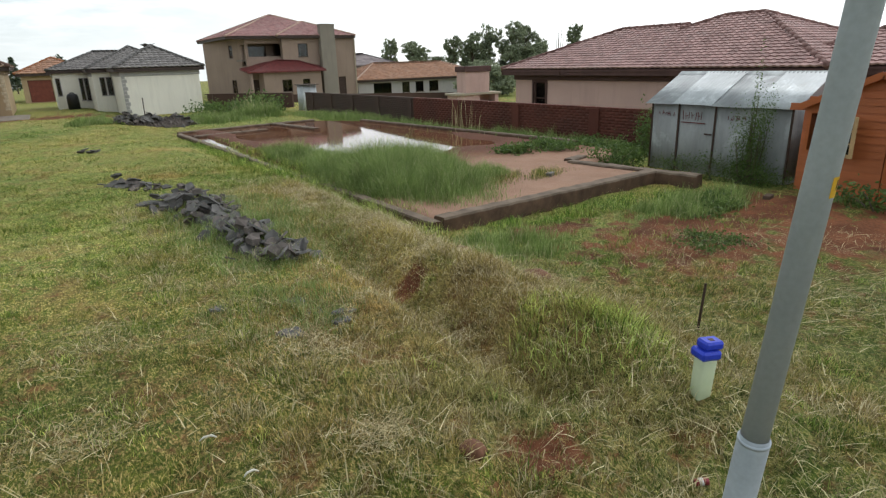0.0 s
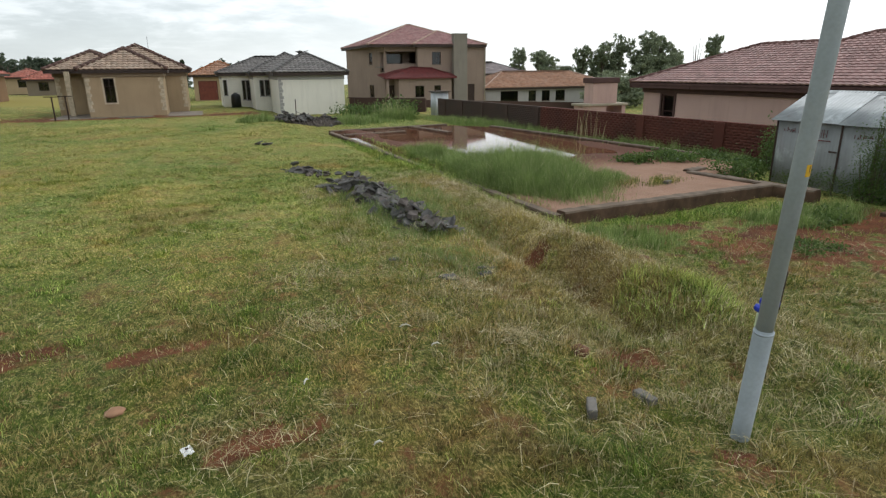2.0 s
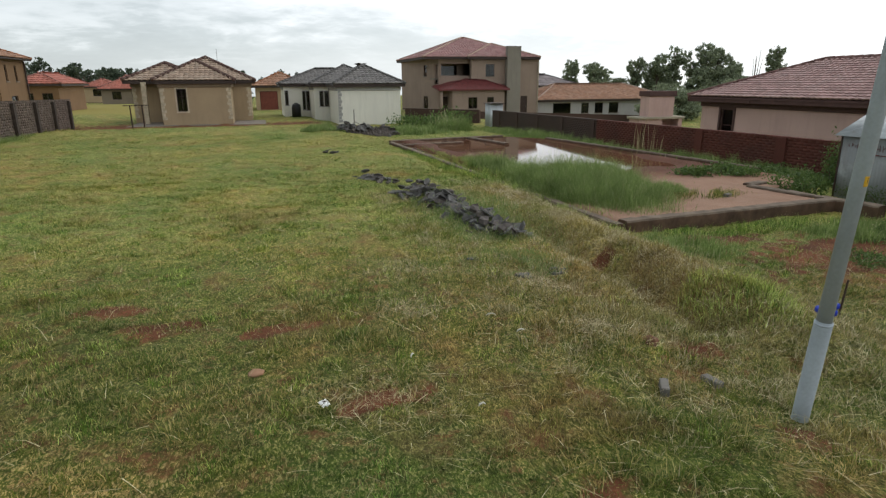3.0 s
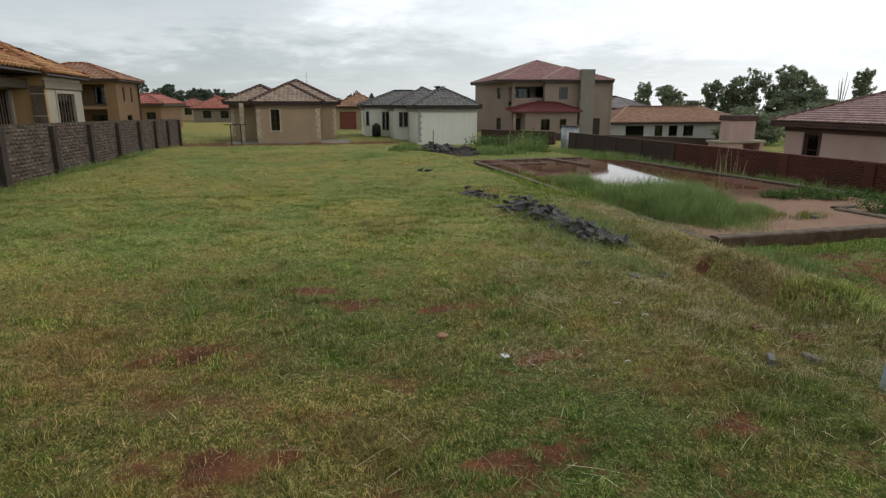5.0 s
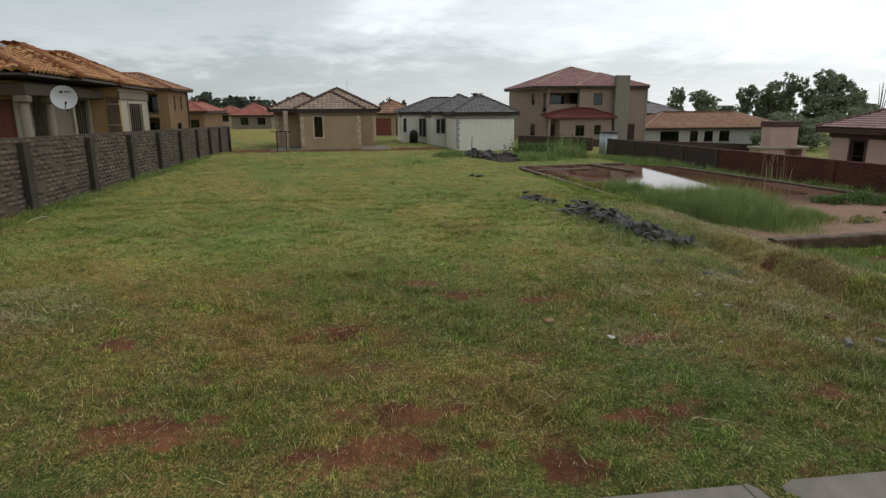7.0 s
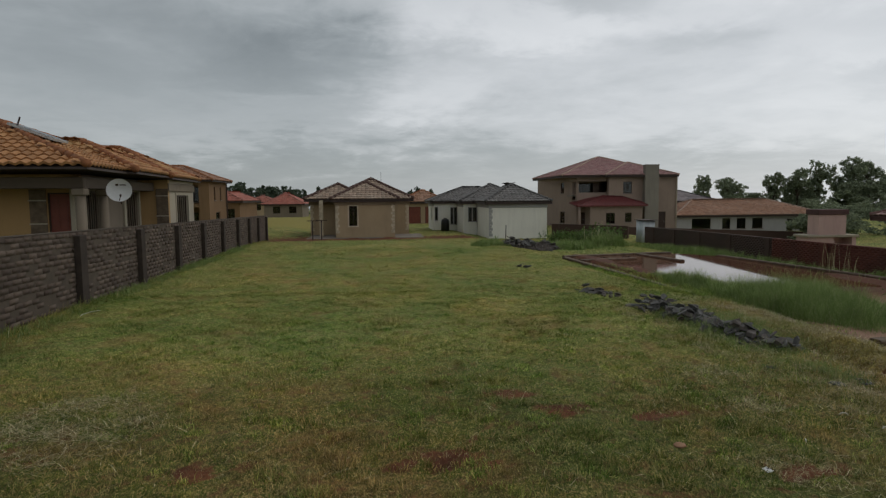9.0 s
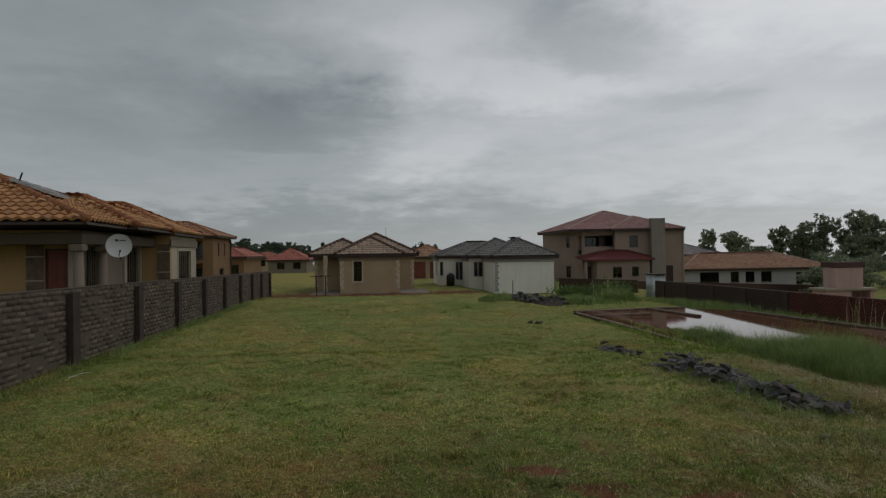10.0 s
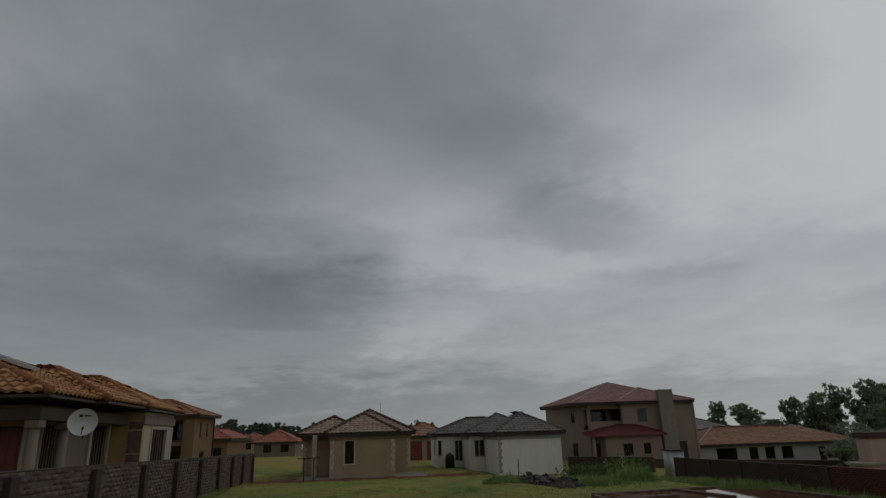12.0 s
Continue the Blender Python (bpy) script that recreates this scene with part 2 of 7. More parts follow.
def ground_mat():
    m = Mat("veld_ground", 0.95, 0.0, 0.15)
    at = m.n.new("ShaderNodeAttribute")
    at.attribute_name = "bare"
    pick = m.ramp(m.noise(75, 3, 0.7, (1, 0.45, 1), 0.8), (0.34, 0.0), (0.66, 1.0))
    lush = m.n.new("ShaderNodeAttribute")
    lush.attribute_name = "lush"
    sward = grass_colors(m, pick)
    # shade between the blades is put into the near ground's colour, easing off further away
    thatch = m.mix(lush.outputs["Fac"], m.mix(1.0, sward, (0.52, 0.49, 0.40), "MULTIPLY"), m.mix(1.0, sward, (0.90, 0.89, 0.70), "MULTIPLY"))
    patch = m.mix(0.5, m.noise(5.5, 6, 0.75), at.outputs["Fac"], "ADD")
    small = m.ramp(m.noise(2.6, 6, 0.75), (0.545, 0.0), (0.68, 0.8))
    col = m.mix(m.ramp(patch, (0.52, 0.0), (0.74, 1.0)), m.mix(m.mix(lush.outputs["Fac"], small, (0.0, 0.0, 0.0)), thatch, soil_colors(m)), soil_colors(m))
    wet = m.n.new("ShaderNodeAttribute")
    wet.attribute_name = "wet"
    m.l.new(m.ramp(wet.outputs["Fac"], (0.0, 0.95), (1.0, 0.8)), m.b.inputs["Roughness"])
    pale, field = m.n.new("ShaderNodeAttribute"), m.n.new("ShaderNodeAttribute")
    pale.attribute_name, field.attribute_name = "pale", "field"
    col = m.mix(pale.outputs["Fac"], col, m.mix(0.75, col, m.mix(m.noise(2.2, 5), (0.27, 0.155, 0.105), (0.44, 0.30, 0.22))))
    col = m.mix(field.outputs["Fac"], col, (0.25, 0.21, 0.055))
    m.color(m.mix(wet.outputs["Fac"], col, m.mix(0.88, col, m.mix(m.noise(1.4, 5), (0.070, 0.026, 0.014), (0.125, 0.052, 0.030))))).bump(m.noise(22, 6, 0.7), 0.6, 0.03)
    return m.m


def leafy(m, weight=0.4):
    """Lets part of the light through the leaves."""
    tl, mx = m.n.new("ShaderNodeBsdfTranslucent"), m.n.new("ShaderNodeMixShader")
    mx.inputs[0].default_value = weight
    m.l.new(m.b.inputs["Base Color"].links[0].from_socket, tl.inputs[0])
    for a, b in ((m.b.outputs[0], mx.inputs[1]), (tl.outputs[0], mx.inputs[2]), (mx.outputs[0], m.n["Material Output"].inputs[0])):
        m.l.new(a, b)


def blade_mat(name, tint=(1, 1, 1), dry=0.0, through=0.25, calm=0.0):
    m = Mat(name, 0.6, 0.0, 0.25)
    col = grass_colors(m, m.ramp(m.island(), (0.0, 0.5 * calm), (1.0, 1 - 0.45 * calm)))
    if dry:
        col = m.mix(dry, col, m.ramp(m.island(), (0.0, (0.26, 0.20, 0.11)), (0.6, (0.46, 0.39, 0.24)), (1.0, (0.66, 0.60, 0.42))))
    m.color(m.mix(1.0, col, tint, "MULTIPLY"))
    leafy(m, through)
    return m.m


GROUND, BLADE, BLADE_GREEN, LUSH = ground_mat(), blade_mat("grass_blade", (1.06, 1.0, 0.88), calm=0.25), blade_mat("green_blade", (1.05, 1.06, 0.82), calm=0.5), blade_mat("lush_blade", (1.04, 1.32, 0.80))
STRAW = blade_mat("straw_blade", (1.06, 1.04, 1.0), 0.75, 0.15)
TALL_M = Mat("tall_grass_blade", 0.6, 0.0, 0.2)
TALL_M.color(TALL_M.mix(1.0, TALL_M.ramp(TALL_M.island(), (0.0, (0.115, 0.180, 0.048)), (0.6, (0.240, 0.330, 0.098)), (0.9, (0.37, 0.45, 0.18)), (1.0, (0.54, 0.50, 0.32))), TALL_M.ramp(TALL_M.noise(2.6, 4, 0.6), (0.35, 0.75), (0.65, 1.15)), "MULTIPLY"))
leafy(TALL_M, 0.35)
TALL = TALL_M.m
GLASS = glass_mat("window_glass")
DARK = plain("dark_room", (0.05, 0.047, 0.044), 0.9)
TAN, TAN_TRIM, STONE = plaster("tan_plaster", (0.45, 0.335, 0.205)), plaster("tan_cornice", (0.29, 0.22, 0.145)), plain("quoin_stone", (0.62, 0.52, 0.37), 0.9, vary=0.35, scale=5)
WHITE_WALL, GREY_TRIM = plaster("cream_plaster", (0.82, 0.79, 0.70), 0.9), plaster("grey_band", (0.40, 0.39, 0.37))
BROWN_WALL, PINK, ORANGE_WALL = plaster("brown_plaster", (0.33, 0.245, 0.195)), plaster("pink_plaster", (0.60, 0.41, 0.36)), plaster("ochre_plaster", (0.43, 0.27, 0.12))
TAUPE, PALE = plaster("taupe_plaster", (0.23, 0.185, 0.135)), plaster("pale_surround", (0.43, 0.375, 0.285))
# taupe again, with the shade under the eaves put into its colour
SHADED_TAUPE = plaster("shaded_taupe_plaster", (0.105, 0.080, 0.058))
GREY_HOUSE = plaster("grey_house_plaster", (0.46, 0.44, 0.42))
BRICKY = plaster("orange_face", (0.235, 0.140, 0.072))
WOODDARK = plain("dark_timber", (0.06, 0.035, 0.025), 0.6, vary=0.4, scale=8)
FASCIA = plain("fascia_board", (0.065, 0.045, 0.038), 0.6)
REDDOOR = plain("red_brown_door", (0.20, 0.055, 0.035), 0.5)
CONCRETE = plain("concrete", (0.25, 0.215, 0.18), 0.95, vary=0.35, scale=2.5, bump=0.35)
MORTAR = plain("mortar", (0.105, 0.082, 0.062), 0.97, vary=0.3, scale=3, bump=0.4)
BROWNWALL = plaster("dark_brown_wall", (0.085, 0.050, 0.038))
REDMORTAR = plain("painted_mortar", (0.130, 0.043, 0.029), 0.95, vary=0.35, scale=2)
ROOF_TAN, ROOF_GREY = tile_mat("tan_tiles", (0.36, 0.26, 0.19), (0.46, 0.38, 0.30)), tile_mat("slate_tiles", (0.185, 0.172, 0.162), (0.26, 0.24, 0.22))
ROOF_RED, ROOF_OR = tile_mat("red_tiles", (0.37, 0.20, 0.19), (0.43, 0.30, 0.275)), tile_mat("terracotta_tiles", (0.42, 0.205, 0.085), (0.60, 0.41, 0.19))
ROOF_ORP = tile_mat("terracotta_tiles_single", (0.42, 0.205, 0.085), (0.60, 0.41, 0.19), False)
ROOF_PINK, ROOF_PINKP = tile_mat("maroon_tiles", (0.375, 0.235, 0.215), (0.42, 0.31, 0.285)), tile_mat("maroon_tiles_single", (0.375, 0.235, 0.215), (0.42, 0.31, 0.285), False)
MAROON = plain("maroon_beam", (0.095, 0.048, 0.042), 0.7)
CAP_MAROON, CAP_PALE = plain("maroon_ridge", (0.22, 0.12, 0.105), 0.8, vary=0.4), plain("pale_ridge", (0.50, 0.36, 0.28), 0.8, vary=0.35)
ROOF_BROWN = tile_mat("orange_brown_tiles", (0.36, 0.195, 0.120), (0.42, 0.28, 0.20))
ROOF_DKRED = plain("dark_red_sheet", (0.150, 0.034, 0.032), 0.55, vary=0.35)
CAP_OR, CAP_RED = plain("terracotta_ridge", (0.33, 0.13, 0.055), 0.8, vary=0.4), plain("red_ridge", (0.30, 0.14, 0.11), 0.8, vary=0.4)
CAP_DARK, CAP_GREY = plain("dark_ridge", (0.13, 0.075, 0.06), 0.8, vary=0.4), plain("slate_ridge", (0.125, 0.118, 0.112), 0.8, vary=0.4)
BRICK_P, BRICK_J = brick_mat("cement_brick", (0.080, 0.056, 0.043), (0.178, 0.132, 0.102), (0.070, 0.050, 0.040), False), brick_mat("cement_brick_bulk", (0.080, 0.056, 0.043), (0.178, 0.132, 0.102), (0.070, 0.050, 0.040), True)
RED_P, RED_J = brick_mat("painted_brick", (0.122, 0.040, 0.027), (0.146, 0.048, 0.032), (0.078, 0.036, 0.028), False), brick_mat("painted_brick_bulk", (0.122, 0.040, 0.027), (0.146, 0.048, 0.032), (0.078, 0.036, 0.028), True)
FOUND_B = brick_mat("footing_brick", (0.092, 0.060, 0.042), (0.112, 0.073, 0.052), (0.075, 0.055, 0.04), True)
GALV, GALV_ROOF = galvanised("galvanised_sheet", (0.34, 0.36, 0.36), 0.2, 0.7, 0.08), galvanised("galvanised_roof", (0.52, 0.55, 0.56), 0.2, 0.5, 0.35)
GALV_WORN = galvanised("galvanised_roof_worn", (0.36, 0.38, 0.385), 0.45, 0.55, 0.35)
FOUND_M = plain("footing_mortar", (0.128, 0.078, 0.050), 0.97, vary=0.5, scale=4, bump=0.6)
FOUND_TOP = plain("footing_top", (0.19, 0.145, 0.108), 0.97, vary=0.45, scale=4, bump=0.4)


# ---------------------------------------------------------------- mesh helpers
def step(a, b, v):
    v = np.clip((v - a) / (b - a), 0, 1)
    return v * v * (3 - 2 * v)


def mesh_of(name, verts, faces, mat, smooth=False):
    me = bpy.data.meshes.new(name)
    me.from_pydata([tuple(v) for v in verts], [], faces)
    me.materials.append(mat)
    if smooth:
        me.polygons.foreach_set("use_smooth", [True] * len(me.polygons))
    me.update()
    return me


def arr_mesh(name, verts, faces, mat, smooth=False):
    """A mesh from numpy arrays whose faces all have the same number of corners."""
    me = bpy.data.meshes.new(name)
    k = faces.shape[1]
    me.vertices.add(len(verts))
    me.vertices.foreach_set("co", np.asarray(verts, np.float32).ravel())
    me.loops.add(faces.size)
    me.loops.foreach_set("vertex_index", faces.astype(np.int32).ravel())
    me.polygons.add(len(faces))
    me.polygons.foreach_set("loop_start", np.arange(0, faces.size, k, dtype=np.int32))
    if smooth:
        me.polygons.foreach_set("use_smooth", np.ones(len(faces), bool))
    me.materials.append(mat)
    me.update(calc_edges=True)
    me.validate()
    return me


class Shape:
    """Collects boxes, prisms and tubes for one mesh."""

    def __init__(self):
        self.v, self.f = [], []

    def add(self, verts, faces):
        n = len(self.v)
        self.v += [tuple(p) for p in verts]
        self.f += [[i + n for i in f] for f in faces]
        return self

    def box(self, x0, y0, z0, x1, y1, z1, m=None):
        p = [Vector((x, y, z)) for z in (z0, z1) for x, y in ((x0, y0), (x1, y0), (x1, y1), (x0, y1))]
        if m is not None:
            p = [m @ q for q in p]
        return self.add(p, [(0, 3, 2, 1), (4, 5, 6, 7), (0, 1, 5, 4), (1, 2, 6, 5), (2, 3, 7, 6), (3, 0, 4, 7)])

    def bar(self, a, b, w, h):
        """A square bar from a to b."""
        a, b = Vector(a), Vector(b)
        d = (b - a).normalized()
        s = d.cross(Vector((0, 0, 1)))
        s = s.normalized() if s.length > 1e-4 else Vector((1, 0, 0))
        u = s.cross(d)
        p = [q + s * i * w / 2 + u * j * h / 2 for q in (a, b) for i, j in ((-1, -1), (1, -1), (1, 1), (-1, 1))]
        return self.add(p, [(0, 1, 2, 3), (7, 6, 5, 4), (0, 4, 5, 1), (1, 5, 6, 2), (2, 6, 7, 3), (3, 7, 4, 0)])

    def tube(self, pts, radii, sides=10, close=True):
        """A round tube through points."""
        pts = [Vector(p) for p in pts]
        n0 = len(self.v)
        for i, p in enumerate(pts):
            d = (pts[min(i + 1, len(pts) - 1)] - pts[max(i - 1, 0)]).normalized()
            s = d.cross(Vector((0.3, 0.91, 0.2))).normalized()
            u = d.cross(s)
            for k in range(sides):
                a = 2 * math.pi * k / sides
                self.v.append(tuple(p + (s * math.cos(a) + u * math.sin(a)) * radii[i]))
        for i in range(len(pts) - 1):
            for k in range(sides):
                a, b = n0 + i * sides + k, n0 + i * sides + (k + 1) % sides
                self.f.append([a, b, b + sides, a + sides])
        if close:
            self.f.append([n0 + k for k in reversed(range(sides))])
            self.f.append([n0 + (len(pts) - 1) * sides + k for k in range(sides)])
        return self

    def bm(self):
        b = bmesh.new()
        vs = [b.verts.new(p) for p in self.v]
        for f in self.f:
            try:
                b.faces.new([vs[i] for i in f])
            except ValueError:
                pass
        bmesh.ops.recalc_face_normals(b, faces=b.faces)
        return b


def thing(name, m, label, category, group="", kind=""):
    ob = new(name)
    ob.matrix_world = m
    ob.empty_display_size = 0.2
    return tagged(ob, label, category, group, kind)


def part(name, bm, mat, parent=None, label="", bevel=0.0, smooth=False, m=None):
    """Links a bmesh (or a Shape) as one mesh object under a thing or a part."""
    if isinstance(bm, Shape):
        bm = bm.bm()
    if bevel:
        bmesh.ops.bevel(bm, geom=list(bm.edges), offset=bevel, segments=1, affect="EDGES")
    me = bpy.data.meshes.new(name)
    bm.to_mesh(me)
    bm.free()
    me.materials.append(mat)
    if smooth:
        me.polygons.foreach_set("use_smooth", [True] * len(me.polygons))
    ob = new(name, me)
    ob.parent = parent
    if m is not None:
        ob.matrix_local = m
    if label:
        ob["label"] = label
    return ob


def shared(name, me, parent, m, label=""):
    ob = new(name, me)
    ob.parent = parent
    ob.matrix_local = m
    if label:
        ob["label"] = label
    return ob


# ---------------------------------------------------------------- the lie of the land
POND = 0.285
FX0, FY0, FX1, FY1 = 4.3, 6.45, 11.1, 23.2
BARE = [(-3.34, 0.0, 0.62, 0.36), (-2.72, 3.9, 0.42, 0.24), (-3.6, 2.3, 0.6, 0.28), (-2.2, 3.35, 0.5, 0.25), (-1.35, 3.1, 0.45, 0.22), (-1.4, 0.2, 0.5, 0.2),
        (-0.7, 1.65, 0.38, 0.20), (-4.9, 0.45, 0.7, 0.3), (-3.2, 0.5, 0.5, 0.25), (6.8, 4.2, 2.3, 1.5), (9.0, 4.4, 1.3, 1.6), (7.2, 1.4, 1.6, 0.8), (8.3, 3.1, 2.0, 1.1),
        (5.7, 5.7, 1.0, 0.45), (3.4, 3.6, 0.35, 0.25), (2.7, 4.4, 0.3, 0.2), (1.72, 0.62, 0.22, 0.18), (-10.2, 41.0, 4.4, 7.4), (-4.8, 41.5, 7.0, 7.0), (1.0, 42.0, 3.6, 4.6), (24.0, 33.0, 9.0, 15.0), 
        (1.9, 1.75, 0.5, 0.25), (-2.2, -0.3, 0.35, 0.18), (0.1, 0.3, 0.4, 0.16), (-5.8, 2.2, 0.5, 0.2), (-9.5, 5.0, 0.6, 0.3)]


def inside(x, y):
    """1 within the footing trench of the unbuilt house, 0 outside."""
    front, side = FY0 + 0.06 + 0.072 * (x - FX0), FX1 - 1.65 * (1 - step(8.5, 8.9, y)) - 0.75 * step(12, 21, y)
    return step(FX0 - 0.05, FX0 + 0.1, x) * (1 - step(side - 0.1, side + 0.1, x)) * step(front - 0.03, front + 0.1, y) * (1 - step(FY1 - 0.1, FY1 + 0.1, y))


def lay(x, y):
    """The smooth height of the ground."""
    x, y = np.asarray(x, float), np.asarray(y, float)
    z = 0.67 - 0.011 * np.clip(y, -40, 80) - 0.40 * step(2.0, 5.0, x) - 0.9 * step(14.5, 24, x) * step(-5, 15, y) - 0.019 * np.maximum(0, y - 95)
    z = z - 0.22 * step(28, 42, y) * step(0.5, 5, x) * (1 - step(9, 14, x))
    z = z - 0.34 * step(33, 43, y) * step(-15, -11.5, x) * (1 - step(0.5, 5, x))
    z = z - 0.24 * np.exp(-((x - 2.28 - 0.05 * y) / 0.27) ** 2) * step(1.6, 2.4, y) * (1 - step(5.5, 7.5, y))
    z = z - 0.17 * np.exp(-((x - 2.3) / 0.75) ** 2 - ((y - 0.95) / 0.75) ** 2)
    z = z + 0.17 * np.exp(-((x - 3.0 - 0.04 * y) / 0.40) ** 2) * step(1.2, 2.6, y) * (1 - step(9, 14, y))
    z = z - 0.015 * step(3.9, 4.6, x) * (1 - step(9.7, 10.5, x)) * step(4.6, 5.9, y) * (1 - step(6.8, 7.0, y))
    shore = step(11.4, 12.9, y + 0.35 * np.sin(1.9 * x) - 0.10 * (x - 6)) * step(4.9, 5.5, x + 0.15 * np.sin(1.7 * y)) * (1 - step(9.7, 10.5, x - 0.14 * (y - 12.5) + 0.15 * np.sin(2.3 * y)))
    soil = 0.375 - 0.03 * step(10.0, 12.0, y) - 0.12 * shore
    k = inside(x, y)
    return z * (1 - k) + soil * k


def bare_mask(x, y):
    b = np.zeros_like(np.asarray(x, float))
    ragged = 0.5 * waves(x, y, 77, 0.45, 3)
    for cx, cy, rx, ry in BARE:
        d = np.sqrt(((x - cx) / rx) ** 2 + ((y - cy) / ry) ** 2)
        b = np.maximum(b, 1 - step(0.22, 0.88, d + ragged))
    return np.maximum(b, inside(x, y) * 0.95)


def waves(x, y, seed, size, octaves=3):
    """Cheap smooth noise from sums of sines, about -1 to 1."""
    r = np.random.RandomState(seed)
    out, amp, tot = 0.0, 1.0, 0.0
    for o in range(octaves):
        for _ in range(4):
            a, p = r.uniform(0, math.tau), r.uniform(0, math.tau)
            f = math.tau / size * (1.9 ** o) * r.uniform(0.7, 1.3)
            out = out + amp * np.sin((x * math.cos(a) + y * math.sin(a)) * f + p)
        tot += amp * 2.2
        amp *= 0.55
    return out / tot


def land(x, y):
    near = (1 - step(40, 70, np.abs(np.asarray(y, float)))) * (1 - step(16, 30, np.abs(np.asarray(x, float))))
    hummock = 0.25 + np.exp(-((np.asarray(x, float) - 2.4) / 1.9) ** 2) * step(0.3, 1.5, np.asarray(y, float)) * (1 - step(10, 14, np.asarray(y, float)))
    return lay(x, y) + near * (0.035 * waves(x, y, 3, 2.6) + 0.016 * waves(x, y, 5, 0.6, 2) + 0.045 * hummock * waves(x, y, 9, 0.85, 3)) * (1 - 0.75 * inside(x, y))


def axis(lo, hi, fine0, fine1, d, grow=1.22):
    mid = list(np.arange(fine0, fine1 + d / 2, d))
    a, s = [], d
    while not a or a[-1] > lo:
        s *= grow
        a.append((a[-1] if a else fine0) - s)
    b, s = [], d
    while not b or b[-1] < hi:
        s *= grow
        b.append((b[-1] if b else mid[-1]) + s)
    return np.array(a[::-1] + mid + b)


gx, gy = axis(-1500, 1500, -13, 14, 0.125), axis(-400, 2500, -5, 27, 0.125)
gy = np.unique(np.concatenate([gy, np.arange(27.3, 47.0, 0.45)]))
GX, GY = np.meshgrid(gx, gy)
gv = np.stack([GX.ravel(), GY.ravel(), land(GX, GY).ravel()], 1)
nx_, ny_ = len(gx), len(gy)
ii = (np.arange(ny_ - 1)[:, None] * nx_ + np.arange(nx_ - 1)[None, :]).ravel()
gf = np.stack([ii, ii + 1, ii + nx_ + 1, ii + nx_], 1)
ground_me = arr_mesh("ground", gv, gf, GROUND, True)
ga = ground_me.attributes.new("bare", "FLOAT", "POINT")
ga.data.foreach_set("value", bare_mask(GX, GY).ravel().astype(np.float32))
gw = ground_me.attributes.new("wet", "FLOAT", "POINT")
gw.data.foreach_set("value", (inside(GX, GY) * step(10.8, 12.8, GY + 0.25 * (GX - 6))).ravel().astype(np.float32))
gp = ground_me.attributes.new("pale", "FLOAT", "POINT")
gp.data.foreach_set("value", (inside(GX, GY) * (1 - step(10.0, 13.0, GY + 0.25 * (GX - 6)))).ravel().astype(np.float32))
gq = ground_me.attributes.new("field", "FLOAT", "POINT")
gq.data.foreach_set("value", (step(58, 64, GY) * (1 - step(104, 112, GY)) * (1 - step(-12, -9, GX))).ravel().astype(np.float32))
gl = ground_me.attributes.new("lush", "FLOAT", "POINT")
gl.data.foreach_set("value", step(2.5, 7.5, GY).ravel().astype(np.float32))
ground = tagged(new("ground", ground_me), "uneven veld lawn with red soil showing through", "ground", kind="structure")


# ---------------------------------------------------------------- roofs
def tile_shape(w, ln, amp, waves_n, segs):
    """One interlocking tile: s across, u up the slope; the foot is the lowest, thickest edge."""
    v, f = [], []
    foot = max(amp, 0.038)
    for i in range(segs + 1):
        s = i / segs
        h = amp * (0.5 - 0.5 * math.cos(math.tau * waves_n * s)) ** 0.8
        v += [(s * w, 0, h + foot), (s * w, ln * 1.12, h + 0.002), (s * w, 0, h + foot), (s * w, 0.006, h - 0.3 * foot)]
    for i in range(segs):
        a, b = 4 * i, 4 * i + 4
        f += [(a, b, b + 1, a + 1), (a + 3, b + 3, b + 2, a + 2)]
    return np.array(v), np.array(f)


def tile_spots(ax, ay, ang, length, dmax, ze, pitch, w, ln):
    """Poses of the tiles on one hipped slope whose eave starts at (ax, ay) and runs along ang (degrees); the slope rises to its left."""
    d = (math.cos(radians(ang)), math.sin(radians(ang)))
    n = (-d[1], d[0])
    cp, sp = math.cos(pitch), math.sin(pitch)
    rows = int(dmax / (ln * cp)) + 1
    out = []
    for j in range(rows):
        dist = j * ln * cp
        s, k = w * 0.5 * (j % 2) * 0, 0
        while s < length:
            if dist - w * 0.12 < s + w / 2 - ln * 0.3 and s + w / 2 + ln * 0.3 < length - dist + w * 0.12 and dist < dmax:
                x, y, z = ax + d[0] * s + n[0] * dist, ay + d[1] * s + n[1] * dist, ze + dist * sp / cp
                out.append(Matrix(((d[0], n[0] * cp, -n[0] * sp, x), (d[1], n[1] * cp, -n[1] * sp, y), (0, sp, cp, z), (0, 0, 0, 1))))
            s += w
    return out


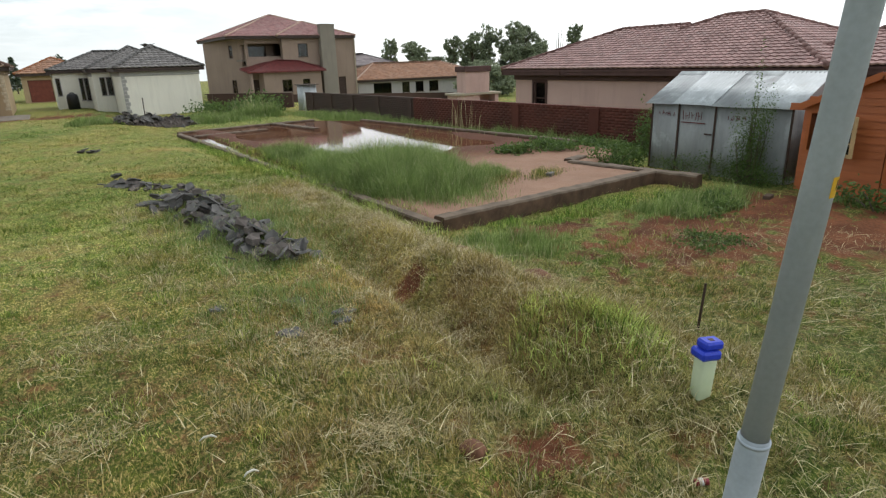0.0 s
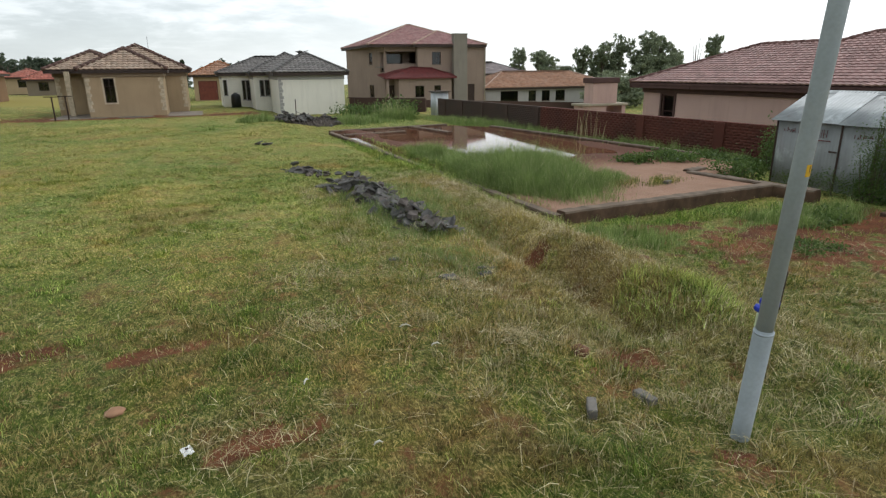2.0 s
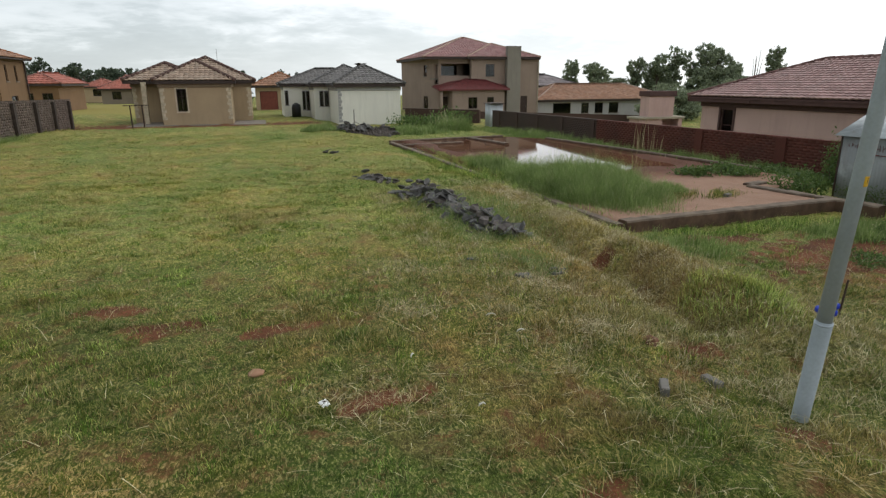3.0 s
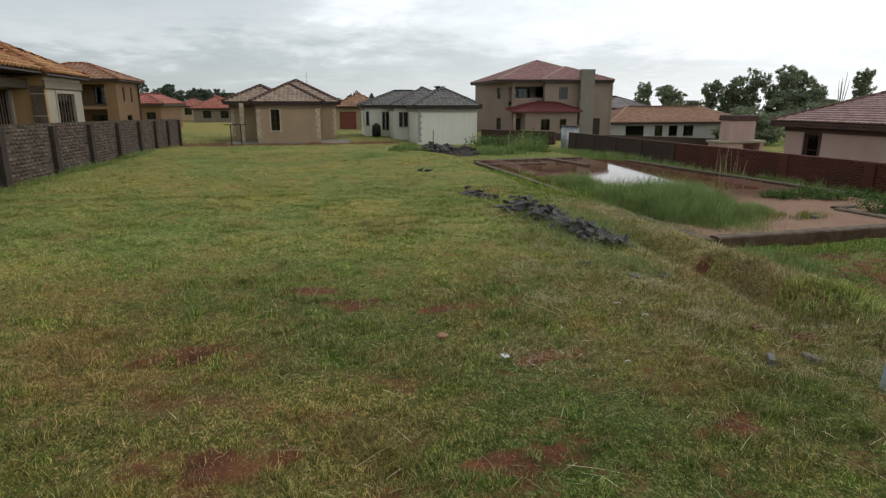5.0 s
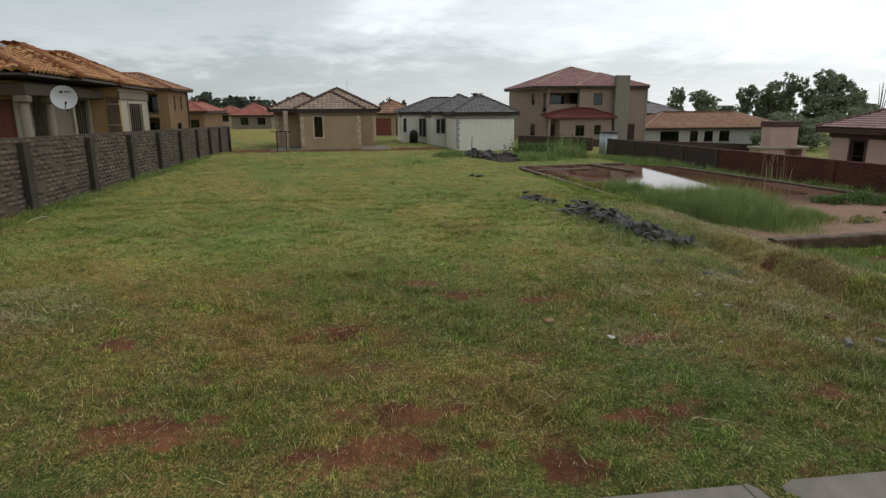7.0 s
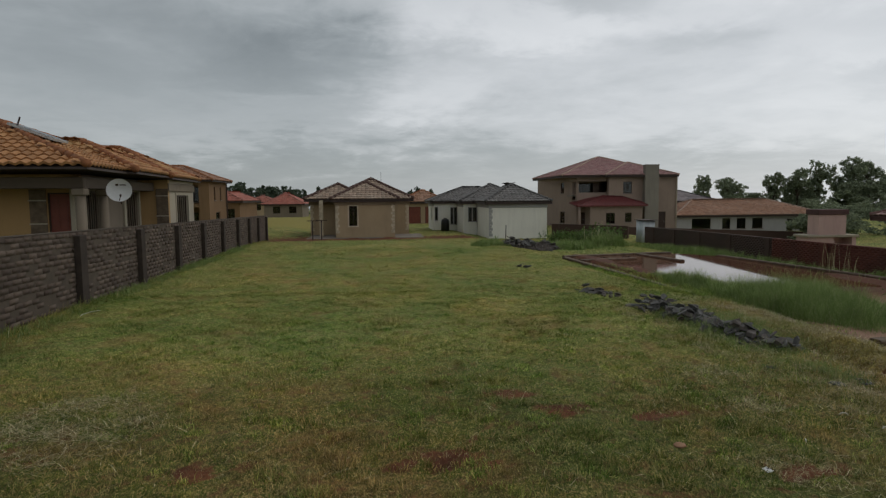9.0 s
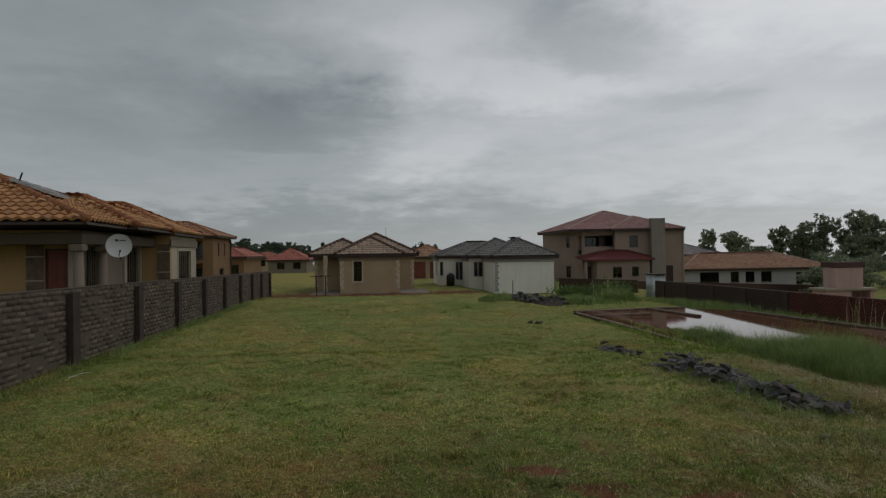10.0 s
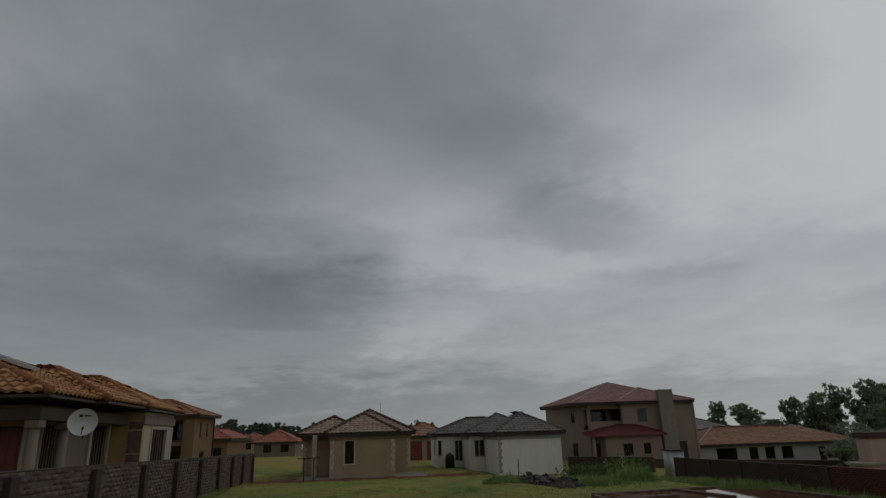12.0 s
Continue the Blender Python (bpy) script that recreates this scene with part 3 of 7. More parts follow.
def hip_roof(parent, x0, y0, x1, y1, ze, pitch_deg, tile, cap, single=None, sides="SENW", w=0.33, ln=0.34, amp=0.045, near=None, segs=8, label="", soffit=FASCIA, fascia=0.2, hips=None, cap_r=0.115, join=None):
    """A hipped roof over a rectangle of eaves. single: material for the tiles near the walk that are pieces of their own; near: how many."""
    pitch = radians(pitch_deg)
    lx, ly = x1 - x0, y1 - y0
    half, rise = min(lx, ly) / 2, min(lx, ly) / 2 * math.tan(pitch)
    if lx >= ly:
        r0, r1 = (x0 + half, (y0 + y1) / 2), (x1 - half, (y0 + y1) / 2)
    else:
        r0, r1 = ((x0 + x1) / 2, y0 + half), ((x0 + x1) / 2, y1 - half)
    c = [(x0, y0), (x1, y0), (x1, y1), (x0, y1)]
    low = -0.05
    v = [(*p, ze + low) for p in c] + [(*r0, ze + rise + low), (*r1, ze + rise + low)] + [(*p, ze + low - 0.06) for p in c]
    f = [(0, 1, 5, 4), (1, 2, 5), (2, 3, 4, 5), (3, 0, 4)] if lx >= ly else [(0, 1, 4), (1, 2, 5, 4), (2, 3, 5), (3, 0, 4, 5)]
    f += [(9, 8, 7, 6), (0, 6, 7, 1), (1, 7, 8, 2), (2, 8, 9, 3), (3, 9, 6, 0)]
    roof = part("roof", Shape().add(v, f), soffit, parent, label)
    for (a, b), (dx, dy) in zip(((c[0], c[1]), (c[1], c[2]), (c[2], c[3]), (c[3], c[0])), ((0, 1), (-1, 0), (0, -1), (1, 0))):
        part("fascia", Shape().bar((a[0] + dx * .05, a[1] + dy * .05, ze - 0.04 - fascia / 2), (b[0] + dx * .05, b[1] + dy * .05, ze - 0.04 - fascia / 2), 0.04, fascia), soffit, roof)
    spots = []
    for side, (ax, ay), ang, length in (("S", (x0, y0), 0, lx), ("E", (x1, y0), 90, ly), ("N", (x1, y1), 180, lx), ("W", (x0, y1), 270, ly)):
        if side == "W" and join:
            end, deep, off = join
            spots += [q for q in tile_spots(ax, ay, ang, y1 - end, deep, ze, pitch, w, ln)
                      if q.translation.x - x0 < half - 0.05 or y1 - q.translation.y > off + q.translation.x - x0]
        elif side in sides:
            spots += tile_spots(ax, ay, ang, length, half, ze, pitch, w, ln)
    tv, tf = tile_shape(w, ln, amp, 1 if w < 0.4 else 2, segs)
    if single is not None:
        origin = parent.matrix_world.inverted() @ Vector((-2, -2, 2.5))
        spots.sort(key=lambda q: (q.translation - origin).length)
        one = mesh_of("roof_tile", tv, [tuple(q) for q in tf], single, True)
        for q in spots[:near]:
            shared("roof_tile", one, roof, q)
        spots = spots[near:]
    if spots:
        ms = np.array([np.array(q) for q in spots])
        allv = np.einsum("nij,kj->nki", ms[:, :3, :3], tv) + ms[:, None, :3, 3]
        allf = tf[None] + (np.arange(len(spots)) * len(tv))[:, None, None]
        ob = new("roof_tiles", arr_mesh("roof_tiles", allv.reshape(-1, 3), allf.reshape(-1, 4), tile, True))
        ob.parent = roof
        tagged(ob, kind="stuff")
    caps = Shape()
    apex = {0: r0, 1: r1 if lx >= ly else r0, 2: r1, 3: r0 if lx >= ly else r1}
    for i, p in enumerate(c):
        q = apex[i]
        a, b = Vector((*p, ze + amp * 0.8)), Vector((*q, ze + rise + amp * 0.8))
        start = (hips or {}).get(i, 0.0)
        if start >= 1:
            continue
        a = a.lerp(b, start)
        n = max(2, int((b - a).length / 0.38))
        for k in range(n):
            caps.tube([a.lerp(b, k / n), a.lerp(b, (k + 1.06) / n)], [cap_r, cap_r * 0.82], 8)
    a, b = Vector((*r0, ze + rise + amp * 0.9)), Vector((*r1, ze + rise + amp * 0.9))
    if (b - a).length > 0.3:
        n = max(1, int((b - a).length / 0.38))
        for k in range(n):
            caps.tube([a.lerp(b, k / n), a.lerp(b, (k + 1.06) / n)], [cap_r, cap_r * 0.82], 8)
    part("ridge_tiles", caps, cap, roof, smooth=True)["kind"] = "stuff"
    return roof


# ---------------------------------------------------------------- walls and openings of houses
def wall_run(parent, a, b, z0, z1, mat, holes=(), thick=0.2, name="wall", bands=()):
    """A wall from a to b (plan points, seen from outside going left to right) with holes (s0, s1, bottom, top) through it. Returns the frame of its outer face."""
    a, b = Vector((*a, 0)), Vector((*b, 0))
    length = (b - a).length
    d = (b - a) / length
    n = Vector((-d.y, d.x, 0))
    m = Matrix(((d.x, n.x, 0, a.x), (d.y, n.y, 0, a.y), (0, 0, 1, 0), (0, 0, 0, 1)))
    ss = sorted({0.0, length, *[h[0] for h in holes], *[h[1] for h in holes]})
    sh = Shape()
    for s0, s1 in zip(ss, ss[1:]):
        here = sorted([h for h in holes if h[0] < (s0 + s1) / 2 < h[1]], key=lambda h: h[2])
        z = z0
        for h in here:
            if h[2] > z + 0.01:
                sh.box(s0, 0, z, s1, thick, h[2], m)
            z = h[3]
        if z1 > z + 0.01:
            sh.box(s0, 0, z, s1, thick, z1, m)
    bw = sh.bm()
    bmesh.ops.remove_doubles(bw, verts=bw.verts, dist=1e-4)
    ob = part(name, bw, mat, parent)
    return m, ob


def window(parent, m, s0, s1, z0, z1, frame_mat=WOODDARK, sur=None, bars=1, cross=1, sur_w=0.12, name="window", burglar=False):
    """A window in the hole s0..s1, z0..z1 of the wall whose face has the pose m."""
    wd, ht = s1 - s0, z1 - z0
    base = m @ Matrix.Translation((s0, 0, z0))
    fr = Shape()
    t = 0.05
    for x0, y0, x1, y1 in ((0, 0, wd, t), (0, ht - t, wd, ht), (0, t, t, ht - t), (wd - t, t, wd, ht - t)):
        fr.box(x0, 0.06, y0, x1, 0.12, y1)
    bw = fr.bm()
    bmesh.ops.remove_doubles(bw, verts=bw.verts, dist=1e-4)
    w = part(name, bw, frame_mat, parent, m=base)
    for i in range(bars):
        x = wd * (i + 1) / (bars + 1)
        part("mullion", Shape().box(x - 0.02, 0.065, t, x + 0.02, 0.115, ht - t), frame_mat, w)
    for i in range(cross):
        z = ht * (i + 1) / (cross + 1)
        part("glazing_bar", Shape().box(t, 0.068, z - 0.015, wd - t, 0.112, z + 0.015), frame_mat, w)
    pane = part("pane", Shape().box(t, 0.085, t, wd - t, 0.093, ht - t), GLASS, w)
    pane.visible_shadow = False
    if burglar:
        for i in range(6):
            x = wd * (i + 0.5) / 6
            part("burglar_bar", Shape().box(x - 0.010, 0.02, t, x + 0.010, 0.04, ht - t), TAUPE, w, "taupe painted steel bar")
    if sur is not None:
        su = Shape()
        q = sur_w
        for x0, y0, x1, y1 in ((-q, -q, wd + q, 0), (-q, ht, wd + q, ht + q), (-q, 0, 0, ht), (wd, 0, wd + q, ht)):
            su.box(x0, -0.035, y0, x1, 0.05, y1)
        bw = su.bm()
        bmesh.ops.remove_doubles(bw, verts=bw.verts, dist=1e-4)
        part("surround", bw, sur, w)
    part("sill", Shape().box(-0.08, -0.06, -0.07, wd + 0.08, 0.05, -0.003), sur or CONCRETE, w)
    return w


def door(parent, m, s0, s1, z0, z1, mat=WOODDARK, panels=True, label=""):
    wd, ht = s1 - s0, z1 - z0
    base = m @ Matrix.Translation((s0, 0, z0))
    sh = Shape().box(0.04, 0.07, 0.0, wd - 0.04, 0.12, ht - 0.04)
    d = part("door", sh, mat, parent, label, m=base)
    fr = Shape().box(0, 0.03, 0, 0.04, 0.14, ht).box(wd - 0.04, 0.03, 0, wd, 0.14, ht).box(0.04, 0.03, ht - 0.04, wd - 0.04, 0.14, ht)
    part("door_frame", fr, WOODDARK, d)
    if panels:
        for i in range(2):
            for j in range(3):
                x, z = 0.1 + i * (wd - 0.16) / 2, 0.1 + j * (ht - 0.2) / 3
                part("door_panel", Shape().box(x, 0.055, z, x + (wd - 0.16) / 2 - 0.06, 0.068, z + (ht - 0.2) / 3 - 0.07), mat, d)
    part("door_handle", Shape().box(wd - 0.22, 0.02, 0.98, wd - 0.09, 0.05, 1.01), GALV, d, "steel lever handle")
    return d


def block(parent, x0, y0, x1, y1, z0, z1, mat, holes=None, floor=True, sides="SENW"):
    """Four outer walls of a rectangular block, with holes by side. Returns the wall poses by side."""
    holes = holes or {}
    t = 0.2
    spec = {"S": ((x0, y0), (x1, y0)), "E": ((x1, y0 + t), (x1, y1 - t)), "N": ((x1, y1), (x0, y1)), "W": ((x0, y1 - t), (x0, y0 + t))}
    out = {}
    for side in sides:
        out[side], _ = wall_run(parent, *spec[side], z0, z1, mat, holes.get(side, ()), t)
    part("ceiling_slab", Shape().box(x0 + t, y0 + t, z1 - 0.12, x1 - t, y1 - t, z1 - 0.02), DARK, parent)
    if floor:
        part("floor_slab", Shape().box(x0 + t, y0 + t, z0 - 0.1, x1 - t, y1 - t, z0 + 0.12), DARK, parent)
    return out


def quoins(parent, m, s, z0, z1, mat, side=1, w=0.30, h=0.24):
    """Corner stones of alternating length up a wall's end; side 1 grows along the wall, -1 against it."""
    sh = Shape()
    z, i = z0, 0
    while z < z1 - 0.02:
        k = w if i % 2 == 0 else w * 0.72
        sh.box(min(s, s + side * k), -0.03, z + 0.01, max(s, s + side * k), 0.0, min(z + h - 0.01, z1), m)
        z, i = z + h, i + 1
    part("quoin", sh, mat, parent)["kind"] = "stuff"


def band(parent, x0, y0, x1, y1, z0, z1, out, mat, name="cornice"):
    """A moulded band round a block."""
    for ax, ay, bx, by in ((x0 - out, y0 - out, x1 + out, y0 - 0.001), (x0 - out, y1 + 0.001, x1 + out, y1 + out), (x0 - out, y0, x0 - 0.001, y1), (x1 + 0.001, y0, x1 + out, y1)):
        part(name, Shape().box(ax, ay, z0, bx, by, z1), mat, parent, bevel=0.02)


def brick_wall(parent, p, q, z0a, z0b, height, single, bulk, mortar, near, thick=0.19, bl=0.222, bh=0.073, gap=0.012, coping=None, cap_mat=None, uneven=0.0, recess=0.008, slack=1.0):
    """A wall of real bricks from p to q (plan), its foot falling from z0a to z0b; the pieces near the walk are bricks of their own."""
    a, b = Vector((*p, 0)), Vector((*q, 0))
    length = (b - a).length
    d = (b - a) / length
    n = Vector((-d.y, d.x, 0))
    core = Shape()
    seg = max(1, int(length / 3))
    fall = (z0b - z0a) / length
    for i in range(seg):
        s0, s1 = length * i / seg, length * (i + 1) / seg
        m = Matrix(((d.x, n.x, 0, a.x), (d.y, n.y, 0, a.y), (0, 0, 1, 0), (0, 0, 0, 1)))
        zz = z0a + fall * (s0 + s1) / 2
        v = [m @ Vector((s, t, z0a + fall * s + dz)) for dz in (-0.25, height - 0.012) for s, t in ((s0, recess), (s1, recess), (s1, thick - recess), (s0, thick - recess))]
        core.add(v, [(0, 3, 2, 1), (4, 5, 6, 7), (0, 1, 5, 4), (1, 2, 6, 5), (2, 3, 7, 6), (3, 0, 4, 7)])
    body = part("mortar_core", core, mortar, parent)
    rows = int(height / (bh + gap))
    spots = []
    rnd = random.Random(int(length * 100))
    for j in range(rows):
        s = -(bl + gap) / 2 * (j % 2)
        while s < length:
            s0, s1 = max(s, 0), min(s + bl, length)
            if s1 - s0 > 0.05:
                sm = (s0 + s1) / 2
                z = z0a + fall * sm + height - (rows - j) * (bh + gap) + gap / 2
                jit = rnd.uniform(-0.003, 0.004) * slack + rnd.uniform(-0.006, 0.006) * uneven
                k = rnd.uniform(-0.02, 0.012) * uneven
                spots.append((s0 - k, s1 + k, z + rnd.uniform(-0.008, 0.008) * uneven, jit))
            s += bl + gap
    unit = Shape().box(-0.5, 0, 0, 0.5, 1, 1).bm()
    bmesh.ops.bevel(unit, geom=[e for e in unit.edges], offset=0.02, segments=1, affect="EDGES")
    uv = np.array([v.co[:] for v in unit.verts])
    uf = [[v.index for v in f.verts] for f in unit.faces]
    unit.free()

    def mat_of(sp):
        s0, s1, z, jit = sp
        c = a + d * (s0 + s1) / 2 + n * (jit - 0.0005)
        w = s1 - s0
        tt = thick - 2 * jit
        return Matrix(((d.x * w, n.x * tt, 0, c.x), (d.y * w, n.y * tt, 0, c.y), (0, 0, bh, z), (0, 0, 0, 1)))

    if near:
        spots.sort(key=lambda sp: ((a + d * sp[0]) - Vector((-3, -2, 0))).length)
        one = mesh_of("brick", uv, uf, single)
        for sp in spots[:near]:
            shared("brick", one, body, mat_of(sp))
    rest = spots[near:]
    quads = np.array([(0, 1, 3, 2), (4, 6, 7, 5), (0, 4, 5, 1), (2, 3, 7, 6), (0, 2, 6, 4), (1, 5, 7, 3)])
    cube = np.array([(x, y, z) for x in (-0.5, 0.5) for y in (0, 1) for z in (0, 1)], float)
    ms = np.array([np.array(mat_of(sp)) for sp in rest])
    allv = np.einsum("nij,kj->nki", ms[:, :3, :3], cube) + ms[:, None, :3, 3]
    allf = quads[None] + (np.arange(len(rest)) * 8)[:, None, None]
    ob = new("bricks", arr_mesh("bricks", allv.reshape(-1, 3), allf.reshape(-1, 4), bulk))
    ob.parent = body
    tagged(ob, kind="stuff")
    if coping:
        cp = Shape()
        for i in range(seg):
            s0, s1 = length * i / seg, length * (i + 1) / seg - 0.004
            v = [Vector((*(a + d * s + n * t).xy, z0a + fall * s + height + dz)) for dz in (0.0, coping) for s, t in ((s0, -0.01), (s1, -0.01), (s1, thick + 0.01), (s0, thick + 0.01))]
            cp.add(v, [(0, 3, 2, 1), (4, 5, 6, 7), (0, 1, 5, 4), (1, 2, 6, 5), (2, 3, 7, 6), (3, 0, 4, 7)])
        part("coping", cp, cap_mat or mortar, parent)
    return d, n, fall


# ---------------------------------------------------------------- boundary walls
def left_x(y):
    return -10.65 - 0.042 * y


wl_thing = thing("wall_west", Matrix(), "unplastered grey cement brick boundary wall with piers", "wall", kind="structure")
brick_wall(wl_thing, (left_x(2.0), 2.0), (left_x(40.6), 40.6), 0.68, 0.05, 1.72, BRICK_P, BRICK_J, MORTAR, 300, bl=0.29, bh=0.098, gap=0.016, coping=0.02, cap_mat=MORTAR, uneven=1.0, recess=0.004)
# pier cement, its colour darkened to carry the shadow on the piers
PIER = plain("shaded_pier_cement", (0.060, 0.045, 0.036), 0.97, vary=0.4, scale=4, bump=0.5)
for y in (3.9, 7.7, 11.5, 15.35, 19.0, 22.55, 26.15, 29.75, 33.1, 36.35, 39.8):
    z = 0.68 - 0.0163 * (y - 2.0)
    part("pier", Shape().box(0.004, -0.17, -0.3, 0.14, 0.17, 1.64), PIER, wl_thing, bevel=0.008, m=pose(left_x(y), y, z, 0, 0, 3.4))

wr_thing = thing("wall_east", Matrix(), "dark red and bare brown brick boundary wall with piers", "wall", kind="structure")
WORN_J, WORN_M = brick_mat("weathered_brick", (0.072, 0.046, 0.036), (0.090, 0.056, 0.043), (0.060, 0.052, 0.038), True), plain("weathered_mortar", (0.080, 0.052, 0.040), 0.95, vary=0.4, scale=1.5)
brick_wall(wr_thing, (12.25, 20.6), (12.55, 8.4), 0.1, 0.16, 0.985, RED_P, RED_J, REDMORTAR, 0, gap=0.005, coping=0.03, cap_mat=REDMORTAR, recess=0.001, slack=0.1)
brick_wall(wr_thing, (12.95, 34.3), (12.25, 20.6), -0.08, 0.1, 0.985, WORN_J, WORN_J, WORN_M, 0, gap=0.005, coping=0.03, cap_mat=WORN_M, recess=0.001, slack=0.1)
for y in (33.0, 30.0, 27.0, 24.0, 20.9, 17.7, 14.5, 11.3):
    f = (y - 20.6) / 13.7
    part("pier", Shape().box(-0.05, -0.17, -0.3, -0.004, 0.17, 0.985), WORN_J if y > 20.6 else RED_P, wr_thing, bevel=0.006, m=pose(12.25 + (0.70 if f > 0 else -0.337) * f, y, 0.1 - (0.18 if f > 0 else 0.067) * f, 0, 0, -2.9 if f > 0 else 1.4))
wn_thing = thing("wall_north", Matrix(), "weathered dark brown brick boundary wall", "wall", kind="structure")
wall_run(wn_thing, (9.4, 43.5), (13.6, 38.5), -0.6, 0.72, BROWNWALL)
part("coping", Shape().bar((9.35, 43.7, 0.745), (13.65, 38.65, 0.745), 0.26, 0.05), BROWNWALL, wn_thing)
back = Shape().add([(14.5, 48.0, -2.0), (36.0, 48.5, -2.6), (36.0, 48.7, -2.6), (14.5, 48.2, -2.0), (14.5, 48.0, 0.25), (36.0, 48.5, -0.62), (36.0, 48.7, -0.62), (14.5, 48.2, 0.25)],
                   [(0, 1, 5, 4), (1, 2, 6, 5), (2, 3, 7, 6), (3, 0, 4, 7), (4, 5, 6, 7), (3, 2, 1, 0)])
part("back_run", back, BROWNWALL, wn_thing)
part("coping", Shape().bar((14.45, 48.1, 0.277), (36.05, 48.6, -0.597), 0.26, 0.05), BROWNWALL, wn_thing)


# ---------------------------------------------------------------- tan house
def tan_house():
    h = thing("house", pose(0, 0, 0), "small tan plastered house with tiled hip roofs and cream corner stones", "house")
    zb, ze = -0.2, 2.86
    p = block(h, -7.8, 44.3, -3.15, 48.2, zb, ze, TAN, {"S": [(1.06, 1.70, 0.78, 2.34)]}, sides="SEW")
    window(h, p["S"], 1.06, 1.70, 0.78, 2.34, WOODDARK, STONE, 1, 2, 0.1)
    q = block(h, -10.2, 48.2, -1.85, 56.5, zb, ze, TAN, {"W": [(2.0, 3.2, 1.0, 2.2)], "S": []})
    window(h, q["W"], 2.0, 3.2, 1.0, 2.2, WOODDARK, STONE, 1, 1)
    band(h, -7.8, 44.3, -3.15, 48.0, 2.42, 2.84, 0.10, TAN_TRIM)
    band(h, -10.2, 48.2, -1.85, 56.5, 2.42, 2.84, 0.10, TAN_TRIM)
    for s, sd in ((0.0, 1), (4.65, -1)):
        quoins(h, p["S"], s, 0.2, 2.42, STONE, sd)
    quoins(h, q["S"], 8.35, 0.2, 2.42, STONE, -1)
    quoins(h, q["S"], 0.0, 0.2, 2.42, STONE, 1)
    hip_roof(h, -8.15, 43.95, -2.8, 50.5, 2.9, 27, ROOF_TAN, CAP_DARK, segs=5, sides="SEW", cap_r=0.15)
    hip_roof(h, -8.75, 47.8, -1.45, 56.9, 2.9, 26, ROOF_TAN, CAP_DARK, segs=5, cap_r=0.15)
    hip_roof(h, -10.55, 46.9, -5.3, 55.0, 2.92, 25.5, ROOF_TAN, CAP_DARK, segs=5, sides="SEW", cap_r=0.15)
    part("porch_column", Shape().box(-9.25, 46.2, zb, -8.95, 46.5, 2.8), STONE, h)
    part("aerial", Shape().tube([(-4.2, 51, 4.3), (-4.2, 51, 5.3)], [0.02, 0.015], 6), GALV, h)
    part("apron", Shape().box(-10.0, 43.2, -0.4, -0.9, 44.29, -0.13).box(-10.0, 44.29, -0.4, -7.81, 48.19, -0.13).box(-3.14, 44.29, -0.4, -0.9, 48.19, -0.13), CONCRETE, h)
    return h


tan_house()
ls = thing("washing_line", pose(-9.0, 42.0, float(lay(-9.0, 42.0)), 0, 0, 60), "rusty steel washing line posts beside the tan house", "washing line")
for dx in (-0.55, 0.55):
    post = part("post", Shape().tube([(dx, 0, -0.1), (dx, 0, 1.42)], [0.045, 0.04], 8), WOODDARK, ls)
    part("crossbar", Shape().bar((dx, -0.5, 1.44), (dx, 0.5, 1.44), 0.06, 0.05), WOODDARK, post)


# ---------------------------------------------------------------- white house
def white_house():
    h = thing("house", pose(0, 0, 0), "cream plastered house with grey tiled hip roofs", "house")
    zb, ze = -0.55, 2.55
    front, back = ((0.47, 0.76, 0.78, 2.0), (0.88, 1.2, 0.78, 2.0)), ((0.14, 0.38, 0.75, 2.0), (1.68, 1.91, 0.35, 1.95), (2.02, 2.27, 0.3, 1.95))
    p = block(h, 4.45, 44.4, 9.25, 50.4, zb, ze, WHITE_WALL, sides="SEW")
    q = block(h, 3.2, 50.4, 9.25, 55.0, zb, ze, WHITE_WALL, {"S": front}, sides="SEW")
    r = block(h, 0.9, 55.0, 9.25, 61.5, zb, ze, WHITE_WALL, {"W": [(3.4, 4.1, 0.7, 1.95)], "S": back})
    for spot, holes in ((q, front), (r, back)):
        for hole in holes:
            window(h, spot["S"], *hole, WOODDARK, GREY_TRIM, 0, 1, 0.05)
    window(h, r["W"], 3.4, 4.1, 0.7, 1.95, WOODDARK, WHITE_WALL, 1, 1, 0.06)
    band(h, 4.45, 44.4, 9.25, 50.3, 2.08, 2.53, 0.06, GREY_TRIM)
    band(h, 3.2, 50.5, 9.25, 54.9, 2.08, 2.53, 0.05, GREY_TRIM)
    band(h, 0.9, 55.1, 9.25, 61.5, 2.08, 2.53, 0.06, GREY_TRIM)
    quoins(h, p["S"], 0.0, zb + 0.3, 2.08, GREY_TRIM, 1)
    quoins(h, p["S"], 4.8, zb + 0.3, 2.08, WHITE_WALL, -1)
    hip_roof(h, 4.1, 44.05, 9.6, 52, 2.6, 27, ROOF_GREY, CAP_GREY, segs=5, sides="SEW", hips={2: 1, 3: 1})
    hip_roof(h, 2.85, 50.1, 9.6, 58, 2.6, 25, ROOF_GREY, CAP_GREY, segs=5, sides="SEW", hips={2: 1, 3: 1})
    hip_roof(h, 0.55, 54.7, 9.6, 61.9, 2.6, 21, ROOF_GREY, CAP_GREY, segs=5)
    return h


